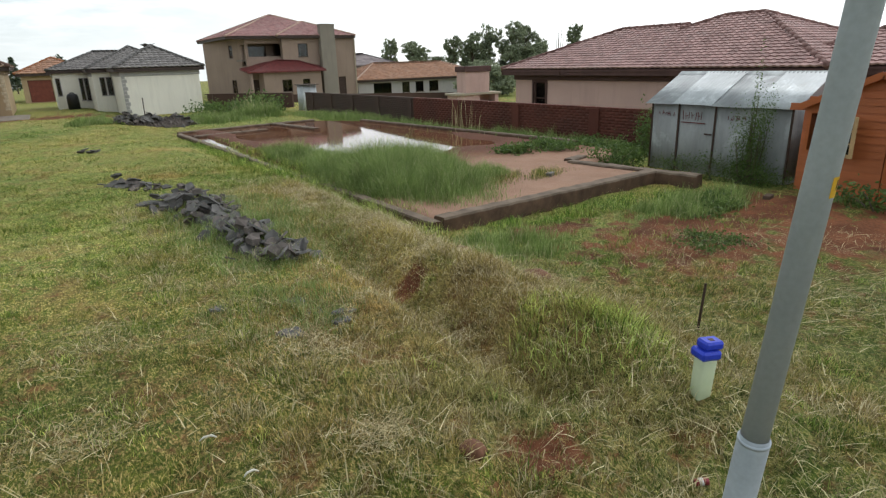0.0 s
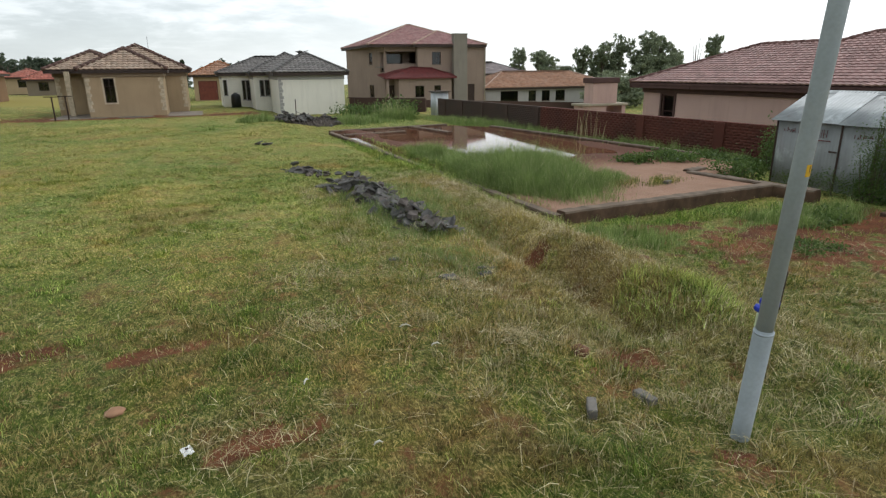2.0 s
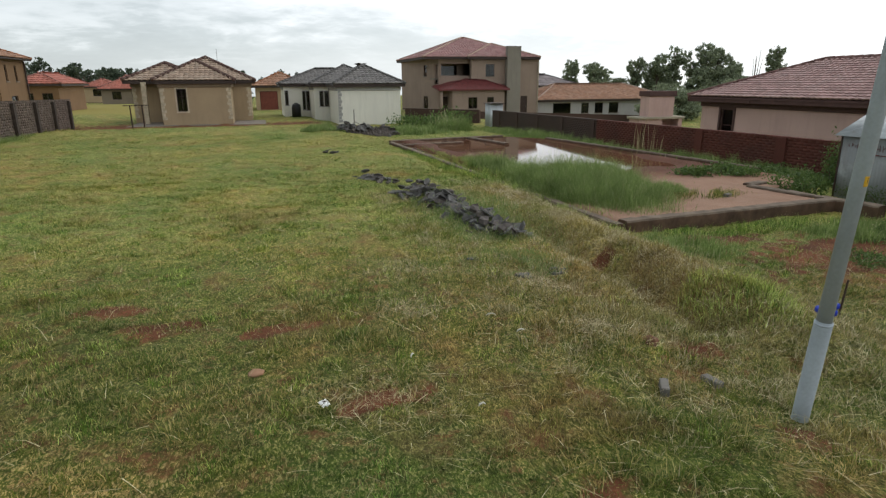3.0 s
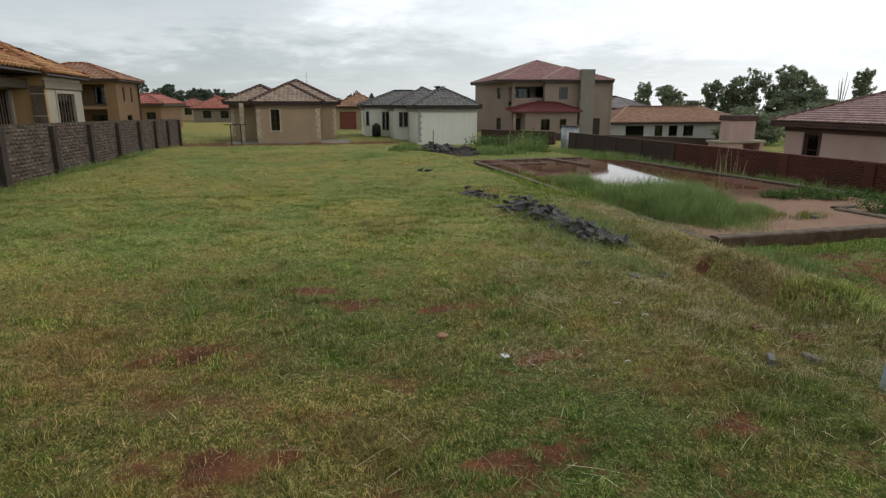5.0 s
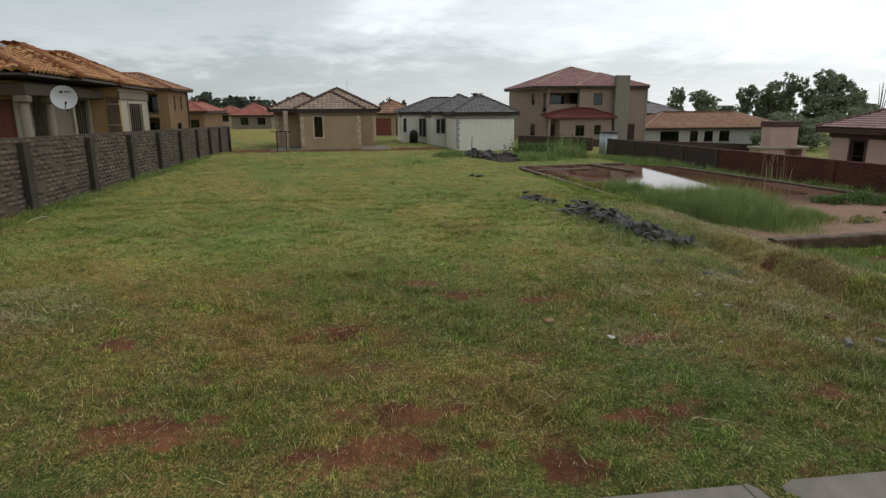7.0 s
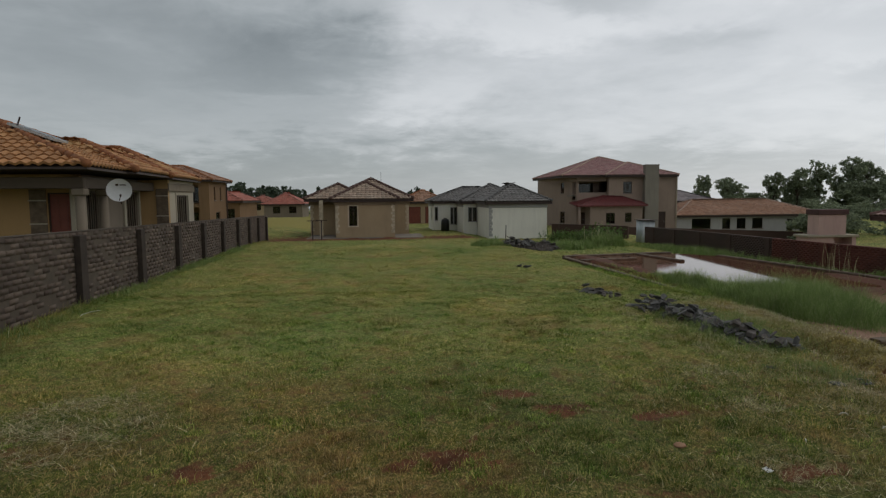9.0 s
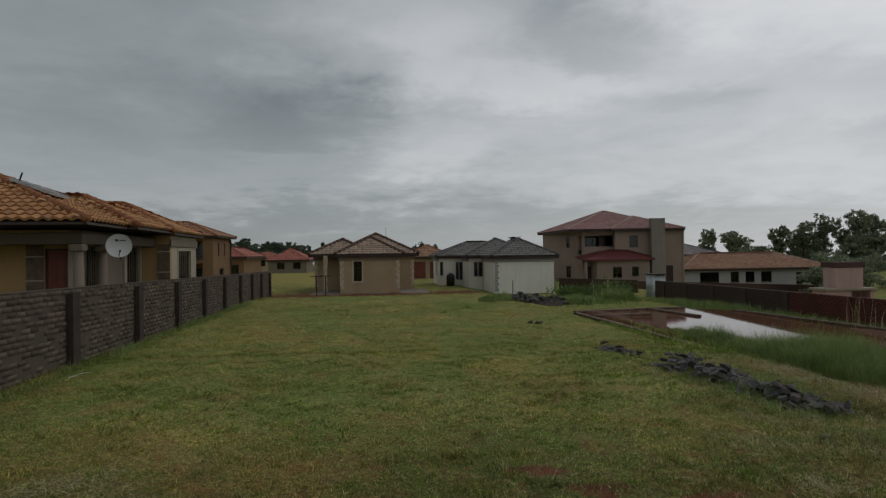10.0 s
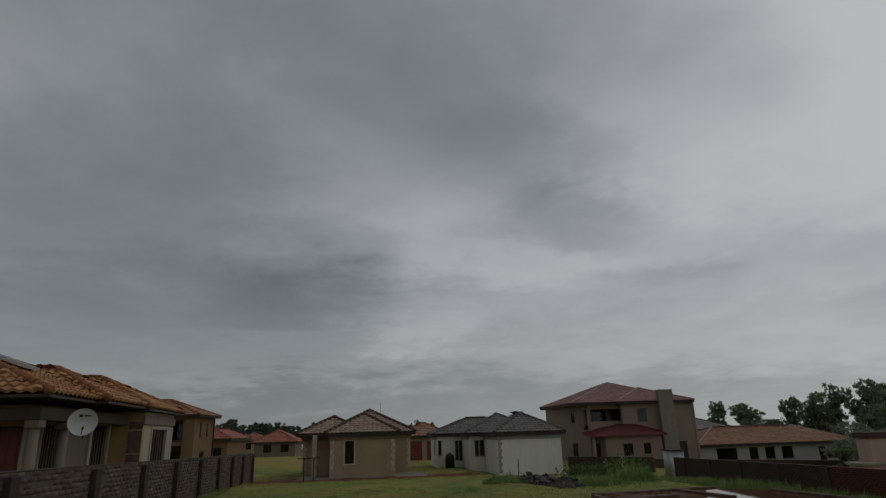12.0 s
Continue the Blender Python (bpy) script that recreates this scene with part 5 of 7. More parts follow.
rubble((1.50, 9.35), (1.82, 5.35), 0.85, 0.25, 295, "long heap of broken dark grey roof tiles in the grass", 11, 0.82)
rubble((0.85, 11.6), (1.35, 10.7), 0.6, 0.13, 34, "small heap of broken grey tiles sunk in the grass", 12, 0.75)
rubble((0.6, 17.7), (0.95, 17.5), 0.5, 0.10, 10, "few broken grey tiles lying in the grass", 13, 0.8)
mound = rubble((2.45, 28.45), (5.65, 30.25), 1.25, 0.50, 298, "long low heap of dark rubble before the cream house", 14, 1.1, even=True)
b = bmesh.new()
bmesh.ops.create_grid(b, x_segments=90, y_segments=30, size=1.0)
for v in b.verts:
    e = max(0.0, 1 - v.co.x ** 4 - v.co.y ** 2)
    lump = 0.6 * noise.noise(Vector((v.co.x * 13, v.co.y * 5, 2.0))) + 0.4 * noise.noise(Vector((v.co.x * 30, v.co.y * 12, 5.0)))
    v.co = Vector((v.co.x * 1.95, v.co.y * 0.75, 0.42 * e ** 0.6 + 0.34 * e * lump - 0.2))
part("rubble_core", b, plain("rubble_earth", (0.085, 0.070, 0.060), 0.95, vary=0.5, scale=6, bump=0.5), mound, m=pose(0, 0, 0.08, 0, 0, 29.4))
for k, (x, y, a) in enumerate(((1.52, 4.31, 20), (1.66, 3.70, 70), (1.28, 3.67, -30), (1.0, 4.49, 10), (1.60, 4.10, 45), (1.75, 3.85, 0))):
    ob = shared("tile_shard", SHARDS[k % 3], None, pose(x, y, float(land(x, y)) + 0.012, 7 * (-1) ** k, 5, a) @ Matrix.Scale(0.85, 4))
    tagged(ob, "broken dark grey roof tile lying in the grass", "roof tile", "loose tile shards")


def loose_brick(x, y, a, tilt, mat, label, s=(0.222, 0.106, 0.073)):
    ob = part("brick", Shape().box(-s[0] / 2, -s[1] / 2, 0, s[0] / 2, s[1] / 2, s[2]), mat, None, bevel=0.006, m=pose(x, y, float(land(x, y)) - 0.012, tilt, 0, a))
    return tagged(ob, label, "brick", "loose bricks")


loose_brick(1.20, 1.24, 58, 0, GREYBRICK, "grey cement brick lying on edge in the grass", (0.16, 0.058, 0.075))
loose_brick(1.60, 1.25, 98, 4, GREYBRICK, "grey cement brick lying flat in the grass", (0.15, 0.07, 0.05))
loose_brick(9.4, 4.75, 15, 0, FOUND_B, "red-brown brick on bare soil by the sheds")
loose_brick(7.7, 7.9, 30, 0, GREYBRICK, "pale brick on the soil inside the footings")

CLOD = plain("soil_clod", (0.17, 0.082, 0.048), 0.95, vary=0.35, scale=9, bump=0.5)


def clod(x, y, r, mat, label, cat, sq=0.5, seed=1):
    b = bmesh.new()
    bmesh.ops.create_icosphere(b, subdivisions=3, radius=r)
    for v in b.verts:
        v.co *= 1 + 0.28 * noise.noise(v.co * (1.6 / r) + Vector((seed, 0, 0)))
        v.co.z *= sq
    return tagged(part("clod", b, mat, None, smooth=True, m=pose(x, y, float(land(x, y)) + r * 0.12)), label, cat)


clod(1.55, 1.88, 0.065, CLOD, "rounded clod of red soil in the grass", "soil clod", 0.7)
clod(-1.46, 2.29, 0.055, plain("pale_stone", (0.36, 0.2, 0.12), 0.9), "flat pale orange stone on the lawn", "stone", 0.35, 4)
clod(3.95, 4.12, 0.15, CLOD, "crumbling red molehill among dry grass", "soil heap", 0.42, 7)
clod(3.71, 5.09, 0.12, CLOD, "small red soil heap among dry grass", "soil heap", 0.4, 9)
pk = thing("litter_packet", pose(-1.04, 1.64, float(land(-1.04, 1.64)) + 0.03, 6, -4, 20) @ Matrix.Scale(0.66, 4), "crumpled white plastic packet on the lawn", "litter")
b = bmesh.new()
bmesh.ops.create_grid(b, x_segments=7, y_segments=6, size=0.05)
for v in b.verts:
    v.co.z = 0.018 * noise.noise(v.co * 40) + 0.014
    v.co.x *= 0.85
ext = bmesh.ops.extrude_face_region(b, geom=b.faces[:])
bmesh.ops.translate(b, vec=(0, 0, -0.006), verts=[g for g in ext["geom"] if isinstance(g, bmesh.types.BMVert)])
part("wrapper", b, plain("white_plastic", (0.78, 0.78, 0.76), 0.45, vary=0.1), pk)
part("print", Shape().box(-0.012, -0.01, 0.03, 0.012, 0.008, 0.036), WOODDARK, pk, "dark printed mark")
for x, y, a, s in ((0.49, 2.66, -10, 0.042), (0.59, 2.26, 5, 0.034), (-0.1, 1.3, 10, 0.025), (-10.3, 10.1, 85, 0.32), (-0.35, 2.1, 60, 0.03)):
    z = float(land(x, y)) + 0.045
    ob = part("litter_scrap", Shape().tube([(-s, 0, 0), (-s * 0.5, s * 0.12, 0.012), (s * 0.4, s * 0.05, 0.016), (s, -s * 0.2, 0.004)], [0.003, 0.006, 0.006, 0.003], 6), plain("scrap_white", (0.7, 0.68, 0.6), 0.6), None, smooth=True, m=pose(x, y, z, 0, 0, a))
    tagged(ob, "bleached strip of litter lying in the grass", "litter", "white scraps")
can = thing("drink_can", pose(2.43, 1.22, float(land(2.43, 1.22)) + 0.02, 84, 0, 60) @ Matrix.Scale(0.62, 4), "crushed red and silver drink can in the ditch", "drink can")
part("can_body", Shape().tube([(0, 0, -0.055), (0, 0, -0.05), (0, 0.006, 0.0), (0, 0, 0.05), (0, 0, 0.056)], [0.024, 0.032, 0.027, 0.032, 0.024], 14), plain("can_red", (0.25, 0.04, 0.05), 0.4, 0.3), can, smooth=True)
part("can_band", Shape().tube([(0, 0.003, -0.022), (0, 0.004, 0.012)], [0.0315, 0.0305], 14), plain("can_white", (0.75, 0.75, 0.75), 0.35, 0.2), can, "silver band", smooth=True)

# ---------------------------------------------------------------- lamp post with its warning sticker
POLE = plain("pole_paint", (0.47, 0.53, 0.58), 0.45, 0.0, vary=0.2, scale=2.0, grain=50)
pole = thing("lamp_post", pose(1.958, 0.837, 0.434, 5.4, -2.2, 0), "leaning grey painted steel lamp post with a thicker foot", "lamp post")
part("foot_tube", Shape().tube([(0, 0, -0.3), (0, 0, 0.75), (0, 0, 0.78), (0, 0, 0.80)], [0.052, 0.052, 0.051, 0.046], 28, False), POLE, pole, smooth=True)
part("shaft", Shape().tube([(0, 0, 0.79), (0, 0, 3.0), (0, 0, 6.5)], [0.0435, 0.042, 0.034], 28), POLE, pole, smooth=True)
part("weld_ring", Shape().tube([(0, 0, 0.772), (0, 0, 0.786)], [0.0528, 0.0528], 28), POLE, pole, smooth=True)
YELLOW = plain("sticker_yellow", (0.72, 0.42, 0.03), 0.5, vary=0.2)
st = []
for i in range(7):
    a = radians(-112 + i * 7.5)
    st.append((0.0440 * math.cos(a), 0.0440 * math.sin(a)))
v = [(x, y, z) for z in (1.655, 1.715) for x, y in st]
stick = part("sticker", Shape().add(v, [(i, i + 1, i + 8, i + 7) for i in range(6)]), YELLOW, pole, "torn yellow hazard sticker")
v = [(x * 1.012, y * 1.012, z) for z in (1.677, 1.706) for x, y in st[3:5]]
part("hazard_mark", Shape().add(v, [(0, 1, 3, 2)]), WOODDARK, stick, "black mark")

# ---------------------------------------------------------------- water meter: pale box with a blue lid
METER = Mat("meter_plastic", 0.45, 0.0, 0.4)
METER.color(METER.mix(METER.noise(9, 4), (0.42, 0.50, 0.30), (0.55, 0.60, 0.42)))
BLUE = plain("blue_plastic", (0.025, 0.055, 0.52), 0.4, vary=0.25, scale=9)
mt = thing("water_meter", pose(3.02, 1.64, 0.515, 0, 3, -18) @ Matrix.Diagonal((0.70, 0.70, 0.94, 1)), "pale green plastic water meter with a blue lid", "water meter")
b = Shape().box(-0.075, -0.065, -0.22, 0.075, 0.065, 0.30).bm()
for v in b.verts:
    k = 1.0 if v.co.z > 0 else 0.86
    v.co.x *= k
    v.co.y *= k
part("meter_box", b, METER.m, mt, bevel=0.018, smooth=True)
lid = part("lid", Shape().box(-0.10, -0.085, 0.30, 0.085, 0.085, 0.36), BLUE, mt, "bright blue lid", bevel=0.016)
part("hood", Shape().box(-0.06, -0.06, 0.36, 0.11, 0.075, 0.415), BLUE, lid, "raised blue hood", bevel=0.014)
part("keyhole", Shape().box(0.0, -0.02, 0.412, 0.045, 0.02, 0.4175), WOODDARK, lid)
rod = thing("steel_rod", pose(4.3, 2.5, float(land(4.3, 2.5)), 0, 6, 0), "thin rusty steel rod stuck in the grass", "rod")
part("bar", Shape().tube([(0, 0, -0.1), (0, 0, 0.42)], [0.012, 0.010], 8), WOODDARK, rod)

# ---------------------------------------------------------------- kerb at the street's edge
kerb = thing("kerb", Matrix(), "weathered concrete kerb stones along the street edge", "kerb", kind="structure")
for k in range(11):
    x = -6.75 + k * 1.0
    part("kerb_stone", Shape().box(-0.498, -0.30, -0.2, 0.494, 0.0, 0.018), CONCRETE, kerb, bevel=0.006, m=pose(x, -0.70, 0.675 + 0.002 * (k % 3), 0, 0, -0.6))


# ---------------------------------------------------------------- steel shed
def sheet(parent, name, a, u, v, lu, lv, mat, pitch=0.076, amp=0.003, label=""):
    """Corrugated sheet from corner a: ribs run along v, repeat along u."""
    a, u, v = Vector(a), Vector(u).normalized(), Vector(v).normalized()
    n = u.cross(v)
    k = max(4, int(lu / pitch) * 6)
    pts, f = [], []
    for i in range(k + 1):
        s = lu * i / k
        o = a + u * s + n * amp * math.sin(math.tau * s / pitch)
        pts += [o, o + v * lv, o - n * 0.002, o + v * lv - n * 0.002]
    for i in range(k):
        p, q = 4 * i, 4 * i + 4
        f += [(p, q, q + 1, p + 1), (p + 3, q + 3, q + 2, p + 2), (p + 2, q + 2, q, p), (p + 1, q + 1, q + 3, p + 3)]
    return part(name, Shape().add(pts, f), mat, parent, label, smooth=True)


def steel_shed():
    t = thing("steel_shed", Matrix(), "grey corrugated steel shed with hand-painted red lettering", "shed")
    x0, x1, ya, yb, zb, ze, zr = 10.7, 12.7, 8.05, 5.2, 0.1, 1.535, 2.06
    edges = [8.05, 7.42, 6.62, 5.2]
    for i, (p, q) in enumerate(zip(edges, edges[1:])):
        nm = "wall_sheet" if i != 1 else "door"
        d = sheet(t, nm, (x0 + (0.012 if i == 1 else 0), p - 0.012, zb), (0, -1, 0), (0, 0, 1), p - q - 0.024, ze - zb, GALV)
        if i == 1:
            part("bolt", Shape().box(x0 - 0.03, 6.66, 0.95, x0 - 0.012, 6.82, 0.98), WOODDARK, d)
    sheet(t, "wall_sheet", (x1, ya, zb), (-1, 0, 0), (0, 0, 1), x1 - x0, ze - zb, GALV)
    sheet(t, "wall_sheet", (x0, yb, zb), (1, 0, 0), (0, 0, 1), x1 - x0, ze - zb, GALV)
    sheet(t, "wall_sheet", (x1, yb, zb), (0, 1, 0), (0, 0, 1), ya - yb, ze - zb, GALV)
    xm = (x0 + x1) / 2
    for y, nn in ((ya, 1), (yb, -1)):
        part("gable", Shape().add([(x0, y, ze), (x1, y, ze), (xm, y, zr), (x0, y - 0.01 * nn, ze), (x1, y - 0.01 * nn, ze), (xm, y - 0.01 * nn, zr)], [(0, 1, 2), (5, 4, 3), (0, 3, 4, 1), (1, 4, 5, 2), (2, 5, 3, 0)]), GALV, t)
    slope = math.hypot(xm - x0, zr - ze)
    for i, (p, q, dz) in enumerate(((8.16, 7.5, 0.0), (7.52, 6.66, 0.012), (6.68, 5.9, 0.0), (5.92, 5.1, 0.012))):
        sheet(t, "roof_sheet", (x0 - 0.12, p, ze - 0.03 + dz), (0, -1, 0), (xm - x0, 0, zr - ze), p - q, slope + 0.13, GALV_ROOF if i % 2 else GALV_WORN)
        sheet(t, "roof_sheet", (x1 + 0.1, q, ze - 0.02 + dz), (0, 1, 0), (xm - x1, 0, zr - ze), p - q, slope + 0.1, GALV_WORN if i % 2 else GALV_ROOF)
    part("ridge_sheet", Shape().add([(xm - 0.11, 8.17, zr - 0.02), (xm, 8.17, zr + 0.045), (xm + 0.11, 8.17, zr - 0.02), (xm - 0.11, 5.08, zr - 0.02), (xm, 5.08, zr + 0.05), (xm + 0.11, 5.08, zr - 0.02)], [(0, 1, 4, 3), (1, 2, 5, 4)]), GALV_WORN, t)
    for y in edges[:-1] + [5.2]:
        part("post", Shape().box(x0 - 0.02, y - 0.02, zb - 0.1, x0 - 0.012, y + 0.02, ze), WOODDARK, t)
    paint = plain("red_paint", (0.15, 0.022, 0.02), 0.7, vary=0.5, scale=14)
    r = random.Random(5)
    for y0, y1, z0, z1, n in ((7.88, 7.50, 1.26, 1.37, 6), (7.33, 6.86, 1.21, 1.39, 7), (6.38, 5.98, 1.25, 1.35, 7)):
        marks = Shape()
        for i in range(n):
            a = y0 + (y1 - y0) * (i + r.uniform(0.1, 0.4)) / n
            lo, hi, lean = z0 + r.uniform(0, 0.03), z1 - r.uniform(0, 0.04), r.uniform(-0.02, 0.02)
            marks.bar((x0 - 0.014, a, lo), (x0 - 0.014, a + lean, hi), 0.016, 0.003)
            if i % 2:
                marks.bar((x0 - 0.014, a, (lo + hi) / 2), (x0 - 0.014, a - 0.04, (lo + hi) / 2 + lean), 0.003, 0.014)
        part("painted_bars", marks, paint, t, "dark red painted marks")["kind"] = "stuff"
    part("painted_line", Shape().box(x0 - 0.016, 6.82, 1.155, x0 - 0.0125, 7.36, 1.172), paint, t)


steel_shed()


# ---------------------------------------------------------------- timber garden hut
def wooden_hut():
    t = thing("wooden_hut", Matrix(), "varnished orange-brown plank garden hut with an open window", "hut")
    m = Mat("varnished_planks", 0.5, 0.0, 0.35)
    col = m.mix(m.noise(3.0, 5, 0.6, (1, 0.4, 9)), (0.31, 0.078, 0.024), (0.50, 0.150, 0.044))
    m.color(m.mix(m.each(), m.mix(0.35, col, (0.22, 0.07, 0.02)), col)).bump(m.noise(6, 4, 0.6, (1, 0.4, 14)), 0.25, 0.004)
    wood = m.m
    x0, ya, yb, zb, ze, ya_p = 10.5, 4.92, 2.75, 0.18, 1.62, 2.05
    ym = (ya + yb) / 2
    hole, dr = (4.38, 4.80, 0.90, 1.50), (2.95, 3.68, 0.0, 1.53)
    h = 0.112
    for j in range(17):
        z = zb + j * h
        if z > ya_p:
            break
        half = (ya - yb) / 2 if z + h < ze else max(0.06, (ya - yb) / 2 * (ya_p - z) / (ya_p - ze))
        segs = [(ym - half, ym + half)]
        for a0, a1, b0, b1 in (hole, dr):
            if z + h / 2 > b0 and z + h / 2 < b1:
                segs = [s for p, q in segs for s in ((p, min(q, a0)), (max(p, a1), q)) if s[1] - s[0] > 0.02]
        for p, q in segs:
            part("plank", Shape().add([(x0 - 0.022, p, z), (x0 - 0.022, q, z), (x0 - 0.006, q, z + h), (x0 - 0.006, p, z + h), (x0 + 0.01, p, z), (x0 + 0.01, q, z), (x0 + 0.01, q, z + h), (x0 + 0.01, p, z + h)],
                                      [(1, 0, 3, 2), (4, 5, 6, 7), (0, 1, 5, 4), (2, 3, 7, 6), (1, 2, 6, 5), (3, 0, 4, 7)]), wood, t)
    for j in range(13):
        z = zb + j * h
        part("plank", Shape().box(x0 + 0.01, ya - 0.006, z, 12.4, ya + 0.014, z + h - 0.004), wood, t)
    part("back_wall", Shape().box(12.4, yb, zb, 12.44, ya, ze), wood, t)
    part("side_wall", Shape().box(x0 + 0.01, yb - 0.02, zb, 12.4, yb, ze), wood, t)
    part("floor", Shape().box(x0 + 0.01, yb, zb - 0.12, 12.4, ya - 0.01, zb), WOODDARK, t)
    for ye in (ya + 0.03, yb - 0.03):
        part("roof_board", Shape().add([(x0 - 0.14, ye, ze - 0.03), (12.55, ye, ze - 0.03), (12.55, ym, ya_p + 0.05), (x0 - 0.14, ym, ya_p + 0.05), (x0 - 0.14, ye, ze + 0.0), (12.55, ye, ze + 0.0), (12.55, ym, ya_p + 0.08), (x0 - 0.14, ym, ya_p + 0.08)],
                                       [(0, 1, 2, 3), (7, 6, 5, 4), (0, 4, 5, 1), (1, 5, 6, 2), (2, 6, 7, 3), (3, 7, 4, 0)]), wood, t)
        part("barge_board", Shape().bar((x0 - 0.15, ye, ze - 0.03), (x0 - 0.15, ym, ya_p + 0.04), 0.02, 0.1), wood, t)
    fr = Shape()
    for y0, y1, z0, z1 in ((4.33, 4.38, 0.85, 1.54), (4.80, 4.85, 0.85, 1.54), (4.38, 4.80, 1.49, 1.54), (4.38, 4.80, 0.85, 0.90)):
        fr.box(x0 - 0.035, y0, z0, x0 + 0.02, y1, z1)
    part("window_frame", fr, wood, t)
    cas = Shape()
    for y0, y1, z0, z1 in ((0, 0.05, 0, 0.62), (0.43, 0.48, 0, 0.62), (0.05, 0.43, 0, 0.05), (0.05, 0.43, 0.57, 0.62), (0.225, 0.255, 0.05, 0.57), (0.05, 0.225, 0.2, 0.22), (0.255, 0.43, 0.2, 0.22), (0.05, 0.225, 0.39, 0.41), (0.255, 0.43, 0.39, 0.41)):
        cas.box(-0.02, y0, z0, 0.02, y1, z1)
    c = part("casement", cas, plain("pale_timber", (0.50, 0.34, 0.17), 0.6), t, "pale open casement", m=pose(x0 - 0.05, 4.36, 0.87, 0, 0, 140))
    p = part("pane", Shape().box(-0.003, 0.05, 0.05, 0.003, 0.43, 0.57), GLASS, c)
    p.visible_shadow = False
    d = part("door", Shape().box(x0 - 0.03, 2.97, 0.2, x0 - 0.006, 3.66, 1.52), wood, t)
    for z in (0.4, 0.85, 1.3):
        part("ledge", Shape().box(x0 - 0.05, 3.0, z, x0 - 0.03, 3.63, z + 0.1), wood, d)
    part("door_handle", Shape().box(x0 - 0.08, 3.5, 0.86, x0 - 0.05, 3.62, 0.885), GALV, d, "steel lever handle")


wooden_hut()

# corrugated sheet propped at the far end of the red wall
g = thing("steel_sheet_hut", Matrix(), "narrow hut of grey steel sheets by the red wall", "hut")
sheet(g, "front_sheet", (12.95, 34.6, -0.3), (1, 0.06, 0), (0, 0, 1), 0.85, 1.62, GALV_ROOF)
sheet(g, "side_sheet", (12.95, 35.6, -0.3), (0, -1, 0), (0, 0, 1), 1.0, 1.62, GALV_ROOF)
part("roof_sheet", Shape().box(12.85, 34.45, 1.325, 13.9, 35.7, 1.36), WOODDARK, g, m=pose(0, 0, 0.0, 0, 0, 0))
wp = thing("fence_post", pose(5.0, 40.5, float(lay(5.0, 40.5)), 0, 1, 0), "thin dark steel fence post with a slanting stay", "fence post")
part("upright", Shape().tube([(0, 0, -0.1), (0, 0, 1.25)], [0.03, 0.03], 8), WOODDARK, wp)
part("stay", Shape().tube([(0, 0, 0.45), (0.85, 0.2, 0.0)], [0.018, 0.018], 8), WOODDARK, wp)
wp2 = copy_thing(wp, pose(9.0, 40.4, float(lay(9.0, 40.4)), 0, -2, 180))


# ---------------------------------------------------------------- houses further off
def small_house(x0, y0, x1, y1, zb, ze, wall, tile, cap, pitch, label, holes=None):
    h = thing("house", Matrix(), label, "house")
    p = block(h, x0, y0, x1, y1, zb, ze, wall, {"S": holes or []})
    for s in holes or []:
        if s[3] - s[2] > 1.6:
            door(h, p["S"], *s, REDDOOR, True)
        else:
            window(h, p["S"], *s, WOODDARK, None, 1, 0)
    hip_roof(h, x0 - 0.5, y0 - 0.5, x1 + 0.5, y1 + 0.5, ze + 0.05, pitch, tile, cap, segs=3, w=0.5, ln=0.5, amp=0.06)
    return h


ROOF_CORAL = tile_mat("coral_tiles", (0.42, 0.14, 0.10), (0.46, 0.24, 0.18))


